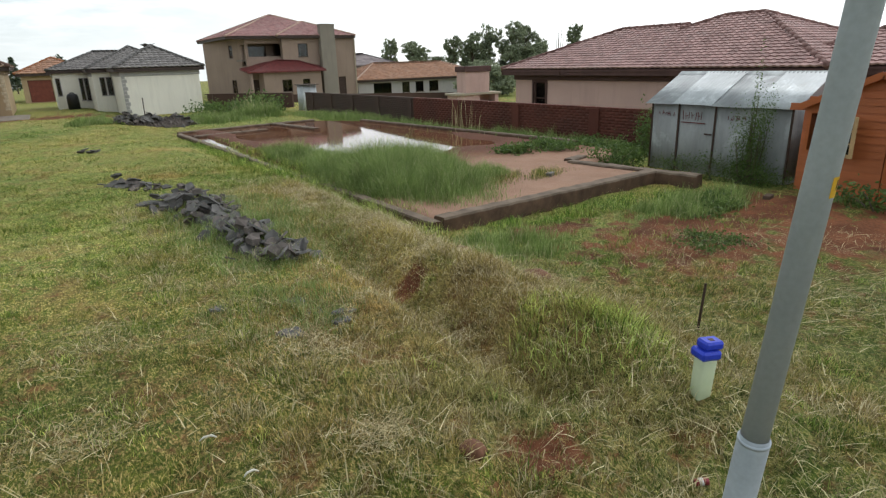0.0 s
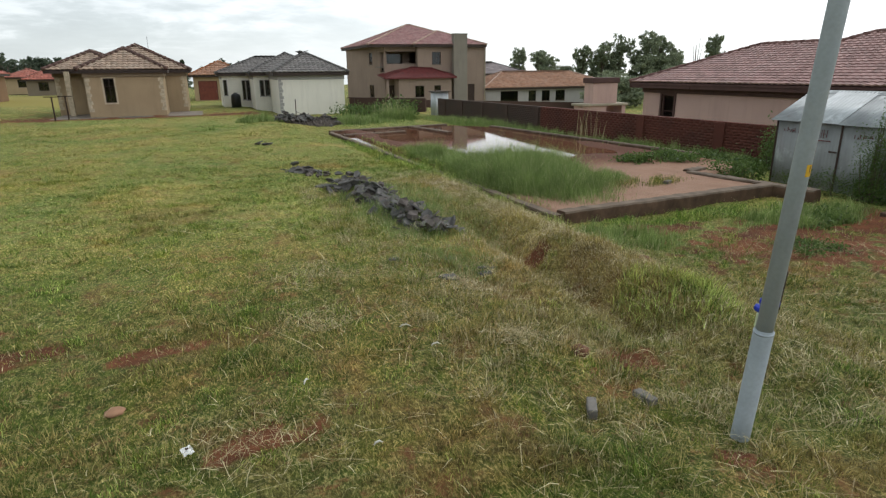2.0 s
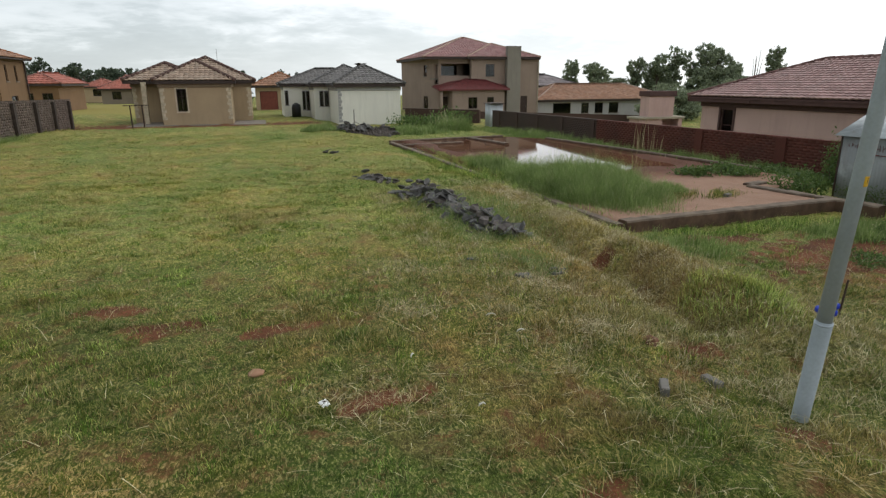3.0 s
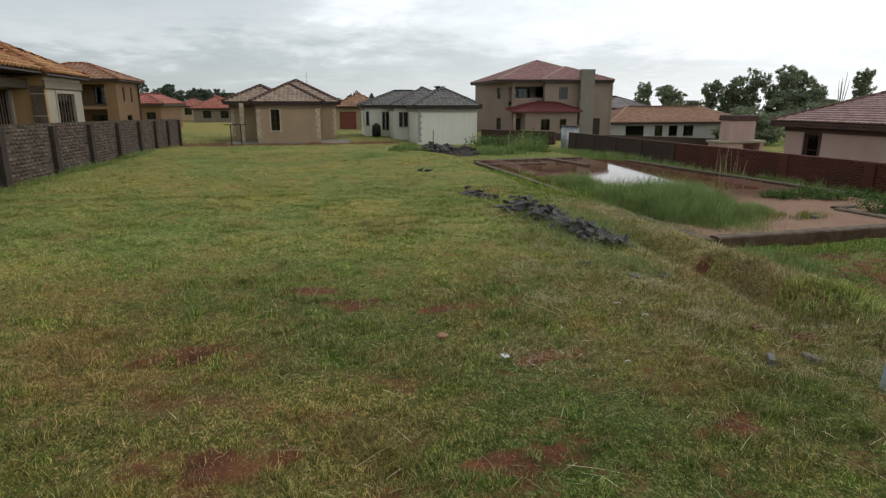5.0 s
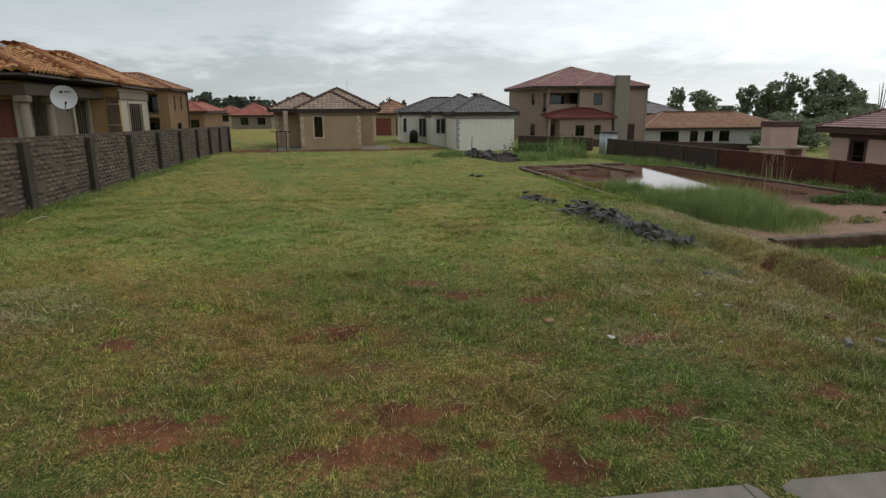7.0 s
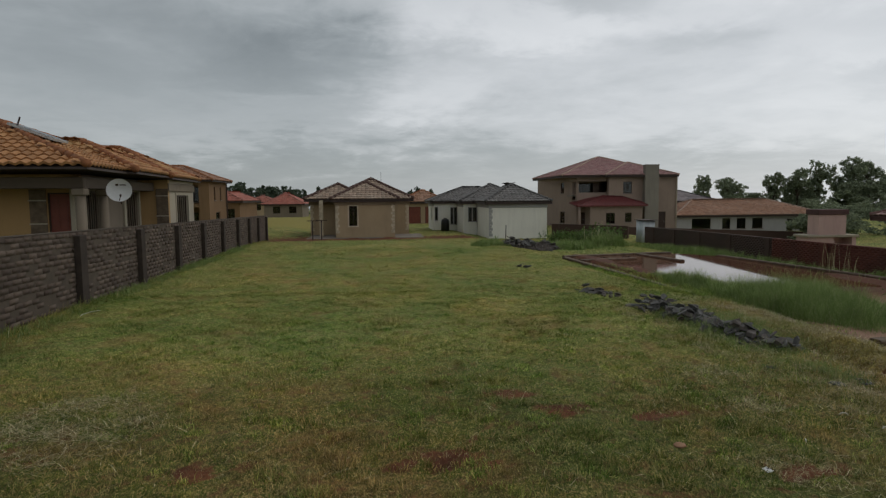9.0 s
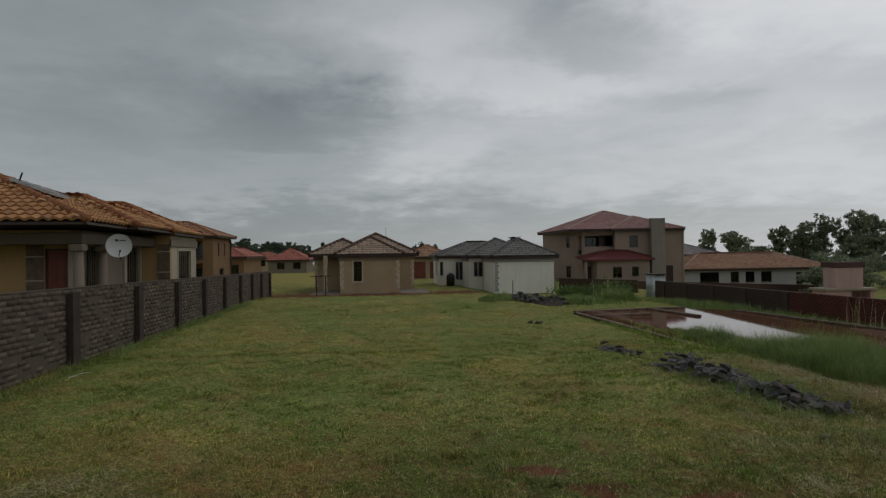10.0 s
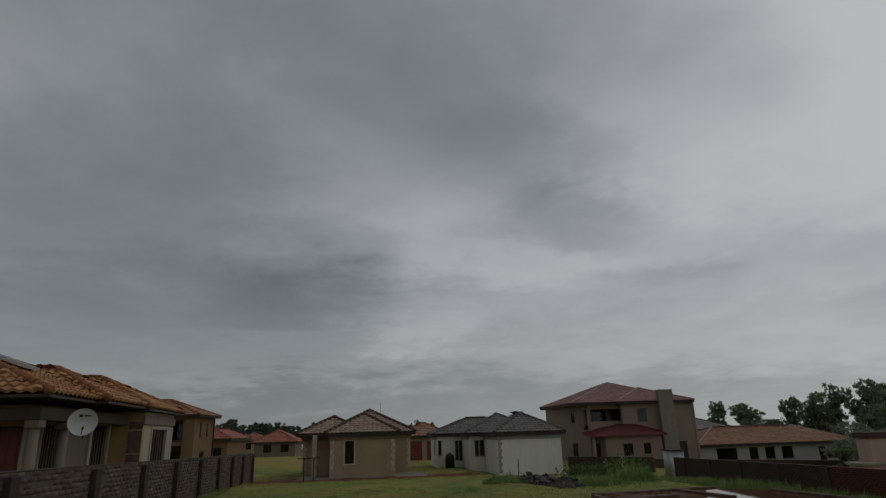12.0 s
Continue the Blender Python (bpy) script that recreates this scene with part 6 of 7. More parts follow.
def ochre_house():
    """Two storeys; the front is an open double-height porch between the west wall and the corner."""
    h = thing("house", pose(-0.9, 0, 0), "two-storey ochre house with a deep open porch and terracotta hip roof", "house")
    zb, ze = 0.0, 4.45
    me, _ = wall_run(h, (-16.9, 46.2), (-16.9, 51.2), zb, ze, BRICKY, [(1.2, 1.6, 2.9, 4.0), (3.0, 3.4, 2.9, 4.0), (1.6, 2.8, 0.8, 1.9)])
    for s in ((1.2, 1.6, 2.9, 4.0), (3.0, 3.4, 2.9, 4.0), (1.6, 2.8, 0.8, 1.9)):
        window(h, me, *s, WOODDARK, None, 0, 1)
    wall_run(h, (-17.7, 46.0), (-16.9, 46.0), zb, ze, BRICKY)
    wall_run(h, (-17.7, 48.2), (-17.7, 46.2), zb, ze, BRICKY)
    mb, _ = wall_run(h, (-23.4, 48.2), (-17.7, 48.2), zb, ze, BRICKY, [(4.2, 5.2, 2.75, 4.0), (1.5, 3.2, 2.75, 4.0), (3.8, 5.0, 0.5, 1.9)])
    for s in ((4.2, 5.2, 2.75, 4.0), (1.5, 3.2, 2.75, 4.0), (3.8, 5.0, 0.5, 1.9)):
        window(h, mb, *s, WOODDARK, None, 1, 0)
    wall_run(h, (-23.6, 51.2), (-23.6, 46.0), zb, ze, BRICKY)
    wall_run(h, (-16.9, 51.4), (-23.6, 51.4), zb, ze, BRICKY)
    part("balcony_slab", Shape().box(-23.4, 46.05, 2.35, -17.72, 48.18, 2.6), BRICKY, h)
    part("beam", Shape().box(-23.4, 46.05, 4.15, -17.72, 46.3, ze), BRICKY, h)
    for x in (-19.6, -21.6):
        part("porch_column", Shape().tube([(x, 46.2, zb), (x, 46.2, 2.35)], [0.16, 0.16], 12).tube([(x, 46.2, 2.6), (x, 46.2, 4.15)], [0.14, 0.14], 12), GREY_TRIM, h, smooth=True)
    part("ceiling_slab", Shape().box(-23.4, 46.3, ze - 0.12, -17.1, 51.2, ze - 0.02), DARK, h)
    hip_roof(h, -24.0, 45.6, -16.5, 51.8, ze + 0.05, 21.5, ROOF_BROWN, CAP_OR, segs=4, fascia=0.1)
    part("downpipe", Shape().tube([(-16.8, 51.0, zb), (-16.8, 51.0, 4.3)], [0.06, 0.06], 8), WOODDARK, h)


ochre_house()
small_house(-25.5, 72.0, -21.5, 82.0, -0.4, 2.7, BRICKY, ROOF_CORAL, CAP_RED, 24, "distant tan house with coral tiled roof", [(0.8, 1.6, 0.6, 1.8), (2.4, 3.4, 0.4, 1.8)])
small_house(-35.5, 138.0, -29.0, 146.0, -0.9, 2.2, TAN, ROOF_CORAL, CAP_RED, 22, "distant pinkish house with coral roof", [(2.0, 3.5, 0.4, 1.8)])
small_house(-26.3, 112.0, -19.2, 122.0, -0.9, 1.9, TAUPE, ROOF_CORAL, CAP_RED, 27, "distant grey-walled house with coral roof", [(1.6, 3.0, 0.2, 1.5), (4.6, 6.0, 0.2, 1.5)])
small_house(-1.6, 76.0, 4.5, 86.0, -0.6, 2.35, TAN, ROOF_BROWN, CAP_OR, 24, "ochre house with orange roof and brown garage doors", [(0.5, 2.6, -0.45, 1.75), (3.2, 5.4, -0.45, 1.75)])
small_house(-66.0, 130.0, -54.0, 142.0, -0.9, 2.3, PINK, ROOF_CORAL, CAP_RED, 22, "distant pink house with coral roof", [(2.0, 3.5, 0.4, 1.8)])


# ---------------------------------------------------------------- grass and weeds
def scatter(n, x0, x1, y0, y1, seed, keep=None):
    r = np.random.RandomState(seed)
    x, y = r.uniform(x0, x1, n), r.uniform(y0, y1, n)
    if keep is not None:
        k = r.uniform(0, 1, n) < keep(x, y)
        x, y = x[k], y[k]
    return x, y, r


def grow(name, x, y, h, w, bend, mat, r, tris=3, lift=-0.01, away=None, flat=1.0):
    """Grass blades as one mesh: tapered strips that bend over as they rise."""
    n = len(x)
    z = land(x, y) + lift
    a, b = r.uniform(0, math.tau, n), r.uniform(0, math.tau, n)
    if away is not None:
        a = away + r.normal(0, 0.7, n)
    dx, dy = np.cos(a), np.sin(a)
    sx, sy = np.cos(b), np.sin(b)
    bend = bend * r.uniform(0.35, 1.3, n)
    hw = w * r.uniform(0.6, 1.25, n) / 2
    base = np.stack([x, y, z], 1)
    side = np.stack([sx * hw, sy * hw, 0 * hw], 1)
    out = np.stack([dx * h * bend, dy * h * bend, 0 * h], 1)
    up = np.stack([0 * h, 0 * h, h * np.sqrt(np.maximum(0.05, 1 - np.minimum(bend, 0.97) ** 2)) * flat], 1)
    if tris == 1:
        v = np.stack([base - side, base + side, base + out + up], 1)
        f = np.arange(n)[:, None] * 3 + np.array([[0, 1, 2]])
        f = f.reshape(-1, 3)
    else:
        mid = base + out * 0.30 + up * 0.60
        v = np.stack([base - side, base + side, mid - side * 0.75, mid + side * 0.75, base + out + up * 0.98], 1)
        f = (np.arange(n)[:, None, None] * 5 + np.array([[0, 1, 3], [0, 3, 2], [2, 3, 4]])[None]).reshape(-1, 3)
    ob = new(name, arr_mesh(name, v.reshape(-1, 3), f, mat))
    return ob


def lawn_keep(x, y):
    tuft = 0.5 + 0.5 * waves(x, y, 21, 0.7, 3)
    fine = 0.5 + 0.5 * waves(x, y, 55, 0.20, 2)
    k = (1 - 0.86 * bare_mask(x, y)) * np.clip(0.6 + 0.9 * tuft, 0.3, 1) * np.clip(0.35 + 1.3 * fine, 0.25, 1)
    small = step(0.38, 0.6, waves(x, y, 33, 1.6, 3))
    k = k * (1 - 0.5 * small)
    k = k * (1 - 0.97 * inside(x, y)) * (y > -0.69) * (x > left_x(y) + 0.02)
    k = np.where(y > 28, k * (1 - bare_mask(x, y)), k)
    return k * np.where((x > 9.2) & (x < 12.7) & (y < 8.3), 0.05, 1)


def lawn_height(x, y, r):
    drift = np.clip(0.5 + 0.5 * waves(x, y, 41, 2.2, 3), 0, 1)
    rough = np.exp(-((x - 3.0) / 1.3) ** 2) * step(0.8, 2.0, y) * (1 - step(12, 16, y))
    edge = np.exp(-((x - left_x(y)) / 0.45) ** 2)
    fine = np.clip(0.5 + 0.6 * waves(x, y, 55, 0.20, 2), 0, 1)
    clumps = np.clip(0.5 + 0.75 * waves(x, y, 47, 0.62, 2), 0, 1)
    return ((0.014 + 0.038 * drift ** 1.5) * (0.55 + 1.1 * fine) * (0.55 + 1.05 * clumps) + 0.035 * rough * (0.3 + clumps) + 0.10 * edge) * r.uniform(0.5, 1.35, len(x))


def tufted(n, tufts, x0, x1, y0, y1, spread, seed):
    """Blades gathered in tufts: places, the way each leans and how tall its tuft is."""
    r = np.random.RandomState(seed)
    cx, cy, ch = r.uniform(x0, x1, tufts), r.uniform(y0, y1, tufts), np.clip(r.gamma(5.0, 0.2, tufts), 0.4, 1.9)
    k = r.randint(0, tufts, n)
    ox, oy = r.normal(0, spread, n) * (0.5 + ch[k] * 0.6), r.normal(0, spread, n) * (0.5 + ch[k] * 0.6)
    x, y = cx[k] + ox, cy[k] + oy
    keep = (r.uniform(0, 1, n) < lawn_keep(x, y)) & (y > -0.69)
    return x[keep], y[keep], np.arctan2(oy, ox)[keep], ch[k][keep], r


for n, m, tufts, x0, x1, y0, y1, w, tr, sp, seed in ((275000, 270000, 6800, -5.6, 6.2, -0.7, 4.0, 0.0062, 3, 0.040, 1), (60000, 60000, 1700, -9.5, -5.6, -0.7, 4.0, 0.008, 1, 0.05, 21),
                                                     (290000, 250000, 8500, -11.5, 9.5, 4.0, 13.0, 0.0110, 1, 0.055, 2), (140000, 90000, 6000, -12.6, 13.5, 13.0, 28.0, 0.018, 1, 0.09, 3),
                                                     (40000, 20000, 3000, -13.0, 13.0, 28.0, 44.0, 0.03, 1, 0.14, 4)):
    x, y, aw, ch, r = tufted(n, tufts, x0, x1, y0, y1, sp, seed)
    ob = grow("lawn_grass", x, y, lawn_height(x, y, r) * ch * 1.12, w, 0.9, BLADE_GREEN if y0 > 3 else BLADE, r, tr, away=aw)
    tagged(ob, "short tufted lawn grass, green with straw-coloured patches", "grass", kind="stuff")
    x, y, r = scatter(m, x0, x1, y0, y1, seed + 10, lawn_keep)
    ob = grow("lawn_grass", x, y, lawn_height(x, y, r) * 1.15, w * 0.9, 1.0, BLADE_GREEN if y0 > 3 else BLADE, r, 1)
    tagged(ob, "low matted lawn grass between the tufts", "grass", kind="stuff")
# fresh green tufts standing a little above the mat
r = np.random.RandomState(61)
cx, cy = r.uniform(-8, 7, 420), r.uniform(-0.6, 9.0, 420)
k = r.randint(0, 420, 52000)
x, y = cx[k] + r.normal(0, 0.055, 52000), cy[k] + r.normal(0, 0.055, 52000)
keep = r.uniform(0, 1, 52000) < lawn_keep(x, y)
x, y = x[keep], y[keep]
tagged(grow("grass_tufts", x, y, r.uniform(0.035, 0.085, len(x)), 0.0046, 0.6, LUSH, r, 3), "fresh green grass tufts standing out of the lawn", "grass", kind="stuff")
# tussocks of the rough strip along the ditch: green ones and dead ones
for count, mat, lo, hi, x0, x1, y0, y1, seed, words in ((380, BLADE_GREEN, 0.05, 0.12, 0.6, 4.3, 0.2, 10.0, 63, "rough green tussocks along the old ditch"), (520, STRAW, 0.04, 0.11, 0.6, 4.2, 0.6, 9.5, 64, "dead straw-coloured tussocks along the old ditch"),
                                                        (520, BLADE_GREEN, 0.035, 0.075, -9.5, 1.0, 1.0, 16.0, 65, "taller clumps in the mown lawn")):
    r = np.random.RandomState(seed)
    cx, cy = r.uniform(x0, x1, count), r.uniform(y0, y1, count)
    k = r.randint(0, count, count * 62)
    ox, oy = r.normal(0, 0.06, len(k)), r.normal(0, 0.06, len(k))
    x, y = cx[k] + ox, cy[k] + oy
    keep = r.uniform(0, 1, len(k)) < lawn_keep(x, y) + 0.2
    tall = r.uniform(0.6, 1.3, count)[k][keep]
    tagged(grow("grass_tufts", x[keep], y[keep], r.uniform(lo, hi, keep.sum()) * tall, 0.0050, 0.75, mat, r, 3, away=np.arctan2(oy, ox)[keep]), words, "grass", kind="stuff")
# straw and roots fringing the bare patches
x, y, r = scatter(80000, -7, 7, -0.6, 6.5, 62, lambda x, y: np.clip(bare_mask(x, y) * (1.25 - bare_mask(x, y)) * 2.8, 0, 0.75) * (1 - inside(x, y)))
tagged(grow("thatch", x, y, r.uniform(0.02, 0.06, len(x)), 0.004, 0.96, STRAW, r, 1, 0.004), "dead grass thatch fringing the bare soil", "straw", kind="stuff")

# dry cut stalks lying on the lawn
x, y, r = scatter(13000, -7, 8, -0.6, 8.0, 7, lambda x, y: (1 - 0.5 * bare_mask(x, y)) * (0.25 + 0.75 * np.exp(-((x - 1.8) / 2.2) ** 2)) * (1 - inside(x, y)))
tagged(grow("dry_stalks", x, y, r.uniform(0.06, 0.24, len(x)) * np.where(r.uniform(0, 1, len(x)) < 0.12, 2.6, 1.0), 0.0056, 0.985, STRAW, r, 3, 0.045, flat=0.25), "dry cut grass stalks lying on the lawn", "straw", kind="stuff")
x, y, r = scatter(26000, 0.8, 4.6, 0.4, 10.5, 17, lambda x, y: (0.15 + 0.85 * np.exp(-((x - 2.9) / 0.9) ** 2)) * np.clip(0.45 + 0.9 * waves(x, y, 71, 0.8, 2), 0.05, 1) * (1 - inside(x, y)))
tagged(grow("dry_stalks", x, y, r.uniform(0.07, 0.26, len(x)), 0.0055, 0.97, STRAW, r, 3, 0.05, flat=0.45), "pale dead grass lying in swathes along the old ditch", "straw", kind="stuff")
x, y, r = scatter(1500, 4.8, 8.5, 1.2, 4.4, 8, lambda x, y: 0.2 + 0.8 * bare_mask(x, y))
tagged(grow("dry_stalks", x, y, r.uniform(0.15, 0.45, len(x)), 0.006, 0.98, STRAW, r, 3, 0.02, flat=0.25), "long dry stalks lying over bare soil", "straw", kind="stuff")
r = np.random.RandomState(88)
x, y = 5.7 + r.normal(0, 0.55, 110), 2.2 + r.normal(0, 0.28, 110)
tagged(grow("dry_stalks", x, y, r.uniform(0.3, 0.9, 110), 0.006, 0.985, STRAW, r, 3, 0.04, away=np.full(110, -0.9), flat=0.15), "few long pale dry stalks lying by the sheds", "straw", kind="stuff")
for cx, cy, sd in ((3.95, 4.12, 0.2), (3.71, 5.09, 0.2), (1.24, 2.23, 0.1), (0.06, 4.3, 0.25), (-0.7, 1.65, 0.28), (-0.06, 3.17, 0.2), (1.33, 3.37, 0.2), (2.6, 3.4, 0.3), (2.9, 5.4, 0.4)):
    x, y = cx + r.normal(0, sd, 500), cy + r.normal(0, sd * 0.8, 500)
    tagged(grow("dry_stalks", x, y, r.uniform(0.05, 0.18, 500), 0.0045, 0.97, STRAW, r, 3, 0.03, flat=0.4), "dead straw strewn in a patch", "straw", kind="stuff")

def patch(name, cx, cy, rx, ry, n, h0, h1, w, mat, seed, label, bend=0.45, cat="grass", rag=0.4, flat=1.0, dome=0.6):
    r = np.random.RandomState(seed)
    a, d = r.uniform(0, math.tau, n), np.sqrt(r.uniform(0, 1, n)) * (1 + rag * r.normal(0, 0.35, n))
    x, y = cx + rx * d * np.cos(a), cy + ry * d * np.sin(a)
    k = r.uniform(0, 1, n) < np.clip(0.55 + 0.6 * waves(x, y, seed + 90, 0.9, 2), 0.08, 1)
    x, y, d = x[k], y[k], d[k]
    tops = np.clip(0.95 + 0.5 * waves(x, y, seed + 40, 0.75, 2), 0.45, 1.4)
    h = (h0 + (h1 - h0) * np.clip(1 - d, 0, 1) ** dome) * r.uniform(0.5, 1.2, len(x)) * tops
    return tagged(grow(name, x, y, h, w, bend, mat, r, 3, 0.02 if flat < 1 else -0.01, flat=flat), label, cat, kind="stuff")


patch("tall_grass", 5.35, 9.8, 1.3, 2.5, 62000, 0.20, 0.66, 0.0060, TALL, 51, "dense knee-high green grass growing in the footings", 0.75, dome=0.35)
patch("tall_grass", 5.4, 10.0, 1.25, 2.5, 9000, 0.42, 0.80, 0.0050, TALL, 52, "taller seeding grass in the footings", 0.6, dome=0.25)
patch("tall_grass", 6.5, 10.9, 0.9, 0.9, 9000, 0.2, 0.62, 0.006, TALL, 49, "seeding grass at the water's edge", 0.7, dome=0.35)
patch("tall_grass", 6.6, 9.0, 0.8, 1.0, 9000, 0.10, 0.30, 0.006, TALL, 50, "thinning grass at the edge of the wet soil", 0.55)
patch("tall_grass", 3.0, 2.45, 0.5, 0.6, 4200, 0.10, 0.22, 0.007, LUSH, 53, "dark green tussock on the ditch bank", 0.7)
patch("tall_grass", 3.25, 4.2, 0.55, 1.5, 3600, 0.08, 0.16, 0.006, BLADE_GREEN, 54, "rough grass along the old ditch", 0.75)
patch("tall_grass", 4.55, 5.3, 0.9, 0.55, 4200, 0.14, 0.27, 0.008, TALL, 55, "bright green grass before the footings")
patch("tall_grass", 7.0, 6.1, 2.2, 0.3, 3500, 0.08, 0.2, 0.007, LUSH, 69, "grass growing against the front footing", 0.6)
patch("tall_grass", 8.3, 5.3, 1.3, 0.6, 6500, 0.14, 0.3, 0.009, TALL, 56, "bright green grass before the footings")
patch("tall_grass", 2.0, 7.3, 0.8, 2.3, 5000, 0.08, 0.18, 0.007, TALL, 57, "rough grass round the heap of broken tiles")
patch("tall_grass", 1.8, 7.3, 0.50, 2.3, 6500, 0.12, 0.27, 0.006, TALL, 67, "grass growing through the broken tiles", 0.6)
patch("tall_grass", 4.0, 13.0, 0.55, 8.0, 30000, 0.10, 0.28, 0.008, LUSH, 65, "long grass along the low brick footing", 0.6)
patch("tall_grass", 5.1, 13.4, 0.8, 2.6, 16000, 0.14, 0.46, 0.008, TALL, 66, "sparse green grass in the flooded footings", 0.5)
patch("tall_grass", 1.45, 7.2, 0.45, 2.5, 7000, 0.07, 0.18, 0.006, TALL, 81, "fresh green grass beside the broken tiles", 0.65)
patch("tall_grass", 2.55, 7.0, 0.4, 2.2, 5000, 0.07, 0.18, 0.006, TALL, 82, "fresh green grass beside the broken tiles", 0.65)
patch("tall_grass", 1.5, 4.2, 0.8, 0.8, 6000, 0.05, 0.13, 0.005, TALL, 83, "fresh green grass round loose tile shards", 0.65)
patch("dead_grass", 3.35, 7.6, 0.55, 2.4, 16000, 0.06, 0.16, 0.0055, STRAW, 84, "flattened dead grass beside the footings", 0.97, flat=0.35)
patch("dead_grass", 3.3, 4.6, 0.6, 1.0, 6000, 0.06, 0.18, 0.005, STRAW, 85, "flattened dead grass along the old ditch", 0.97, flat=0.4)
patch("dead_grass", -7.4, 3.4, 0.9, 1.2, 3000, 0.15, 0.45, 0.006, STRAW, 86, "long dry stalks lying towards the grey wall", 0.985, flat=0.2)
patch("tall_grass", 7.4, 8.1, 1.0, 0.35, 1600, 0.08, 0.2, 0.008, BLADE, 59, "sparse grass on the red soil")
patch("tall_grass", 7.2, 33.5, 3.4, 4.0, 8000, 0.15, 0.4, 0.03, TALL, 60, "long weeds before the cream house")
patch("tall_grass", 11.45, 23.0, 0.75, 9.0, 16000, 0.2, 0.5, 0.02, TALL, 61, "long grass along the red wall")
patch("tall_grass", 11.95, 12.6, 0.45, 4.0, 9000, 0.2, 0.45, 0.014, TALL, 62, "long grass along the red wall")
patch("tall_grass", 1.6, 28.6, 1.0, 0.9, 3500, 0.2, 0.45, 0.022, TALL, 87, "long weeds beside the heap of rubble")
patch("tall_grass", 6.6, 30.5, 1.6, 0.9, 5000, 0.25, 0.6, 0.022, TALL, 88, "long weeds beside the heap of rubble")
patch("tall_grass", 9.4, 32.5, 1.5, 0.8, 5000, 0.35, 0.95, 0.022, TALL, 89, "tall feathery weeds at the end of the footings", 0.5)
for y in (6.5, 13.5, 20.5, 27.5):
    patch("tall_grass", left_x(y) + 0.3, y, 0.32, 3.6, 3200, 0.10, 0.28, 0.008, TALL, int(500 + y), "ragged long grass along the foot of the grey wall", 0.6)
patch("dry_reeds", 11.4, 16.0, 0.5, 1.0, 60, 0.9, 1.7, 0.016, STRAW, 63, "tall dry reed stalks by the red wall", 0.22, "reeds")
patch("dry_reeds", 9.6, 33.5, 1.4, 0.9, 110, 0.8, 1.5, 0.026, STRAW, 64, "tall dry weeds at the far end of the footings", 0.25, "reeds")

LEAF = Mat("weed_leaf", 0.55, 0.0, 0.3)
LEAF.color(LEAF.mix(LEAF.island(), (0.055, 0.10, 0.026), (0.14, 0.21, 0.055)))
# tree leaves, lightened in colour for the haze of distance
TREELEAF = Mat("tree_leaf", 0.6, 0.0, 0.25)
TREELEAF.color(TREELEAF.mix(TREELEAF.island(), (0.13, 0.158, 0.10), (0.30, 0.34, 0.21)))
CONIFER = Mat("conifer_leaf", 0.65, 0.0, 0.2)
CONIFER.color(CONIFER.mix(CONIFER.island(), (0.06, 0.082, 0.056), (0.14, 0.17, 0.11)))
for leaf_m in (LEAF, TREELEAF, CONIFER):
    leafy(leaf_m)
BARK = plain("bark", (0.14, 0.11, 0.085), 0.95, vary=0.4, scale=2)


def leaves(name, pts, size, mat, r, parent=None, m=None):
    """Leaf-shaped quads at points, turned at random."""
    n = len(pts)
    u = r.normal(0, 1, (n, 3))
    u /= np.linalg.norm(u, axis=1)[:, None]
    t = np.cross(u, r.normal(0, 1, (n, 3)))
    t /= np.linalg.norm(t, axis=1)[:, None] + 1e-9
    s = size * r.uniform(0.6, 1.4, n)[:, None]
    v = np.stack([pts - u * s, pts + t * s * 0.45, pts + u * s, pts - t * s * 0.45], 1)
    f = np.arange(n * 4).reshape(n, 4)
    ob = new(name, arr_mesh(name, v.reshape(-1, 3), f, mat))
    ob.parent = parent
    return ob


def bush(cx, cy, rx, ry, h, n, size, seed, label, clumps=14):
    r = np.random.RandomState(seed)
    t = thing("weed_bush", pose(cx, cy, float(land(cx, cy))), label, "weeds", "weeds")
    cen = np.stack([r.uniform(-1, 1, clumps) * rx, r.uniform(-1, 1, clumps) * ry, r.uniform(0.15, 1.0, clumps) ** 1.2 * h], 1)
    pick = r.randint(0, clumps, n)
    spread = np.array([rx, ry, h]) * 0.24
    pts = cen[pick] + r.normal(0, 1, (n, 3)) * spread
    pts[:, 2] = np.abs(pts[:, 2])
    leaves("foliage", pts, size, LEAF.m, r, t)
    st = Shape()
    for c in cen:
        st.tube([(c[0] * 0.5, c[1] * 0.5, -0.05), (c[0] * 0.8, c[1] * 0.8, c[2] * 0.6), tuple(c)], [0.012, 0.009, 0.004], 5)
    part("stem_tangle", st, BARK, t)["kind"] = "stuff"
    return t


bush(10.40, 5.72, 0.14, 0.26, 1.2, 5200, 0.017, 71, "tall dark green weeds growing against the steel shed", 18)
bush(10.4, 5.72, 0.05, 0.07, 1.8, 700, 0.020, 72, "single tall weed stalk before the steel shed", 12)
bush(10.35, 6.3, 0.2, 1.0, 0.34, 3800, 0.020, 73, "low weeds at the foot of the steel shed")
bush(10.2, 8.5, 0.4, 0.4, 0.5, 1300, 0.04, 74, "weeds beside the steel shed")
bush(11.3, 10.2, 0.9, 0.9, 0.2, 4200, 0.05, 75, "spreading leafy creeper beside the footings", 26)
bush(9.6, 10.4, 0.8, 0.5, 0.16, 1800, 0.045, 76, "spreading leafy creeper on the red soil", 18)
bush(11.9, 9.1, 0.35, 0.5, 0.9, 2200, 0.035, 77, "bushy weeds between the red wall and the shed")
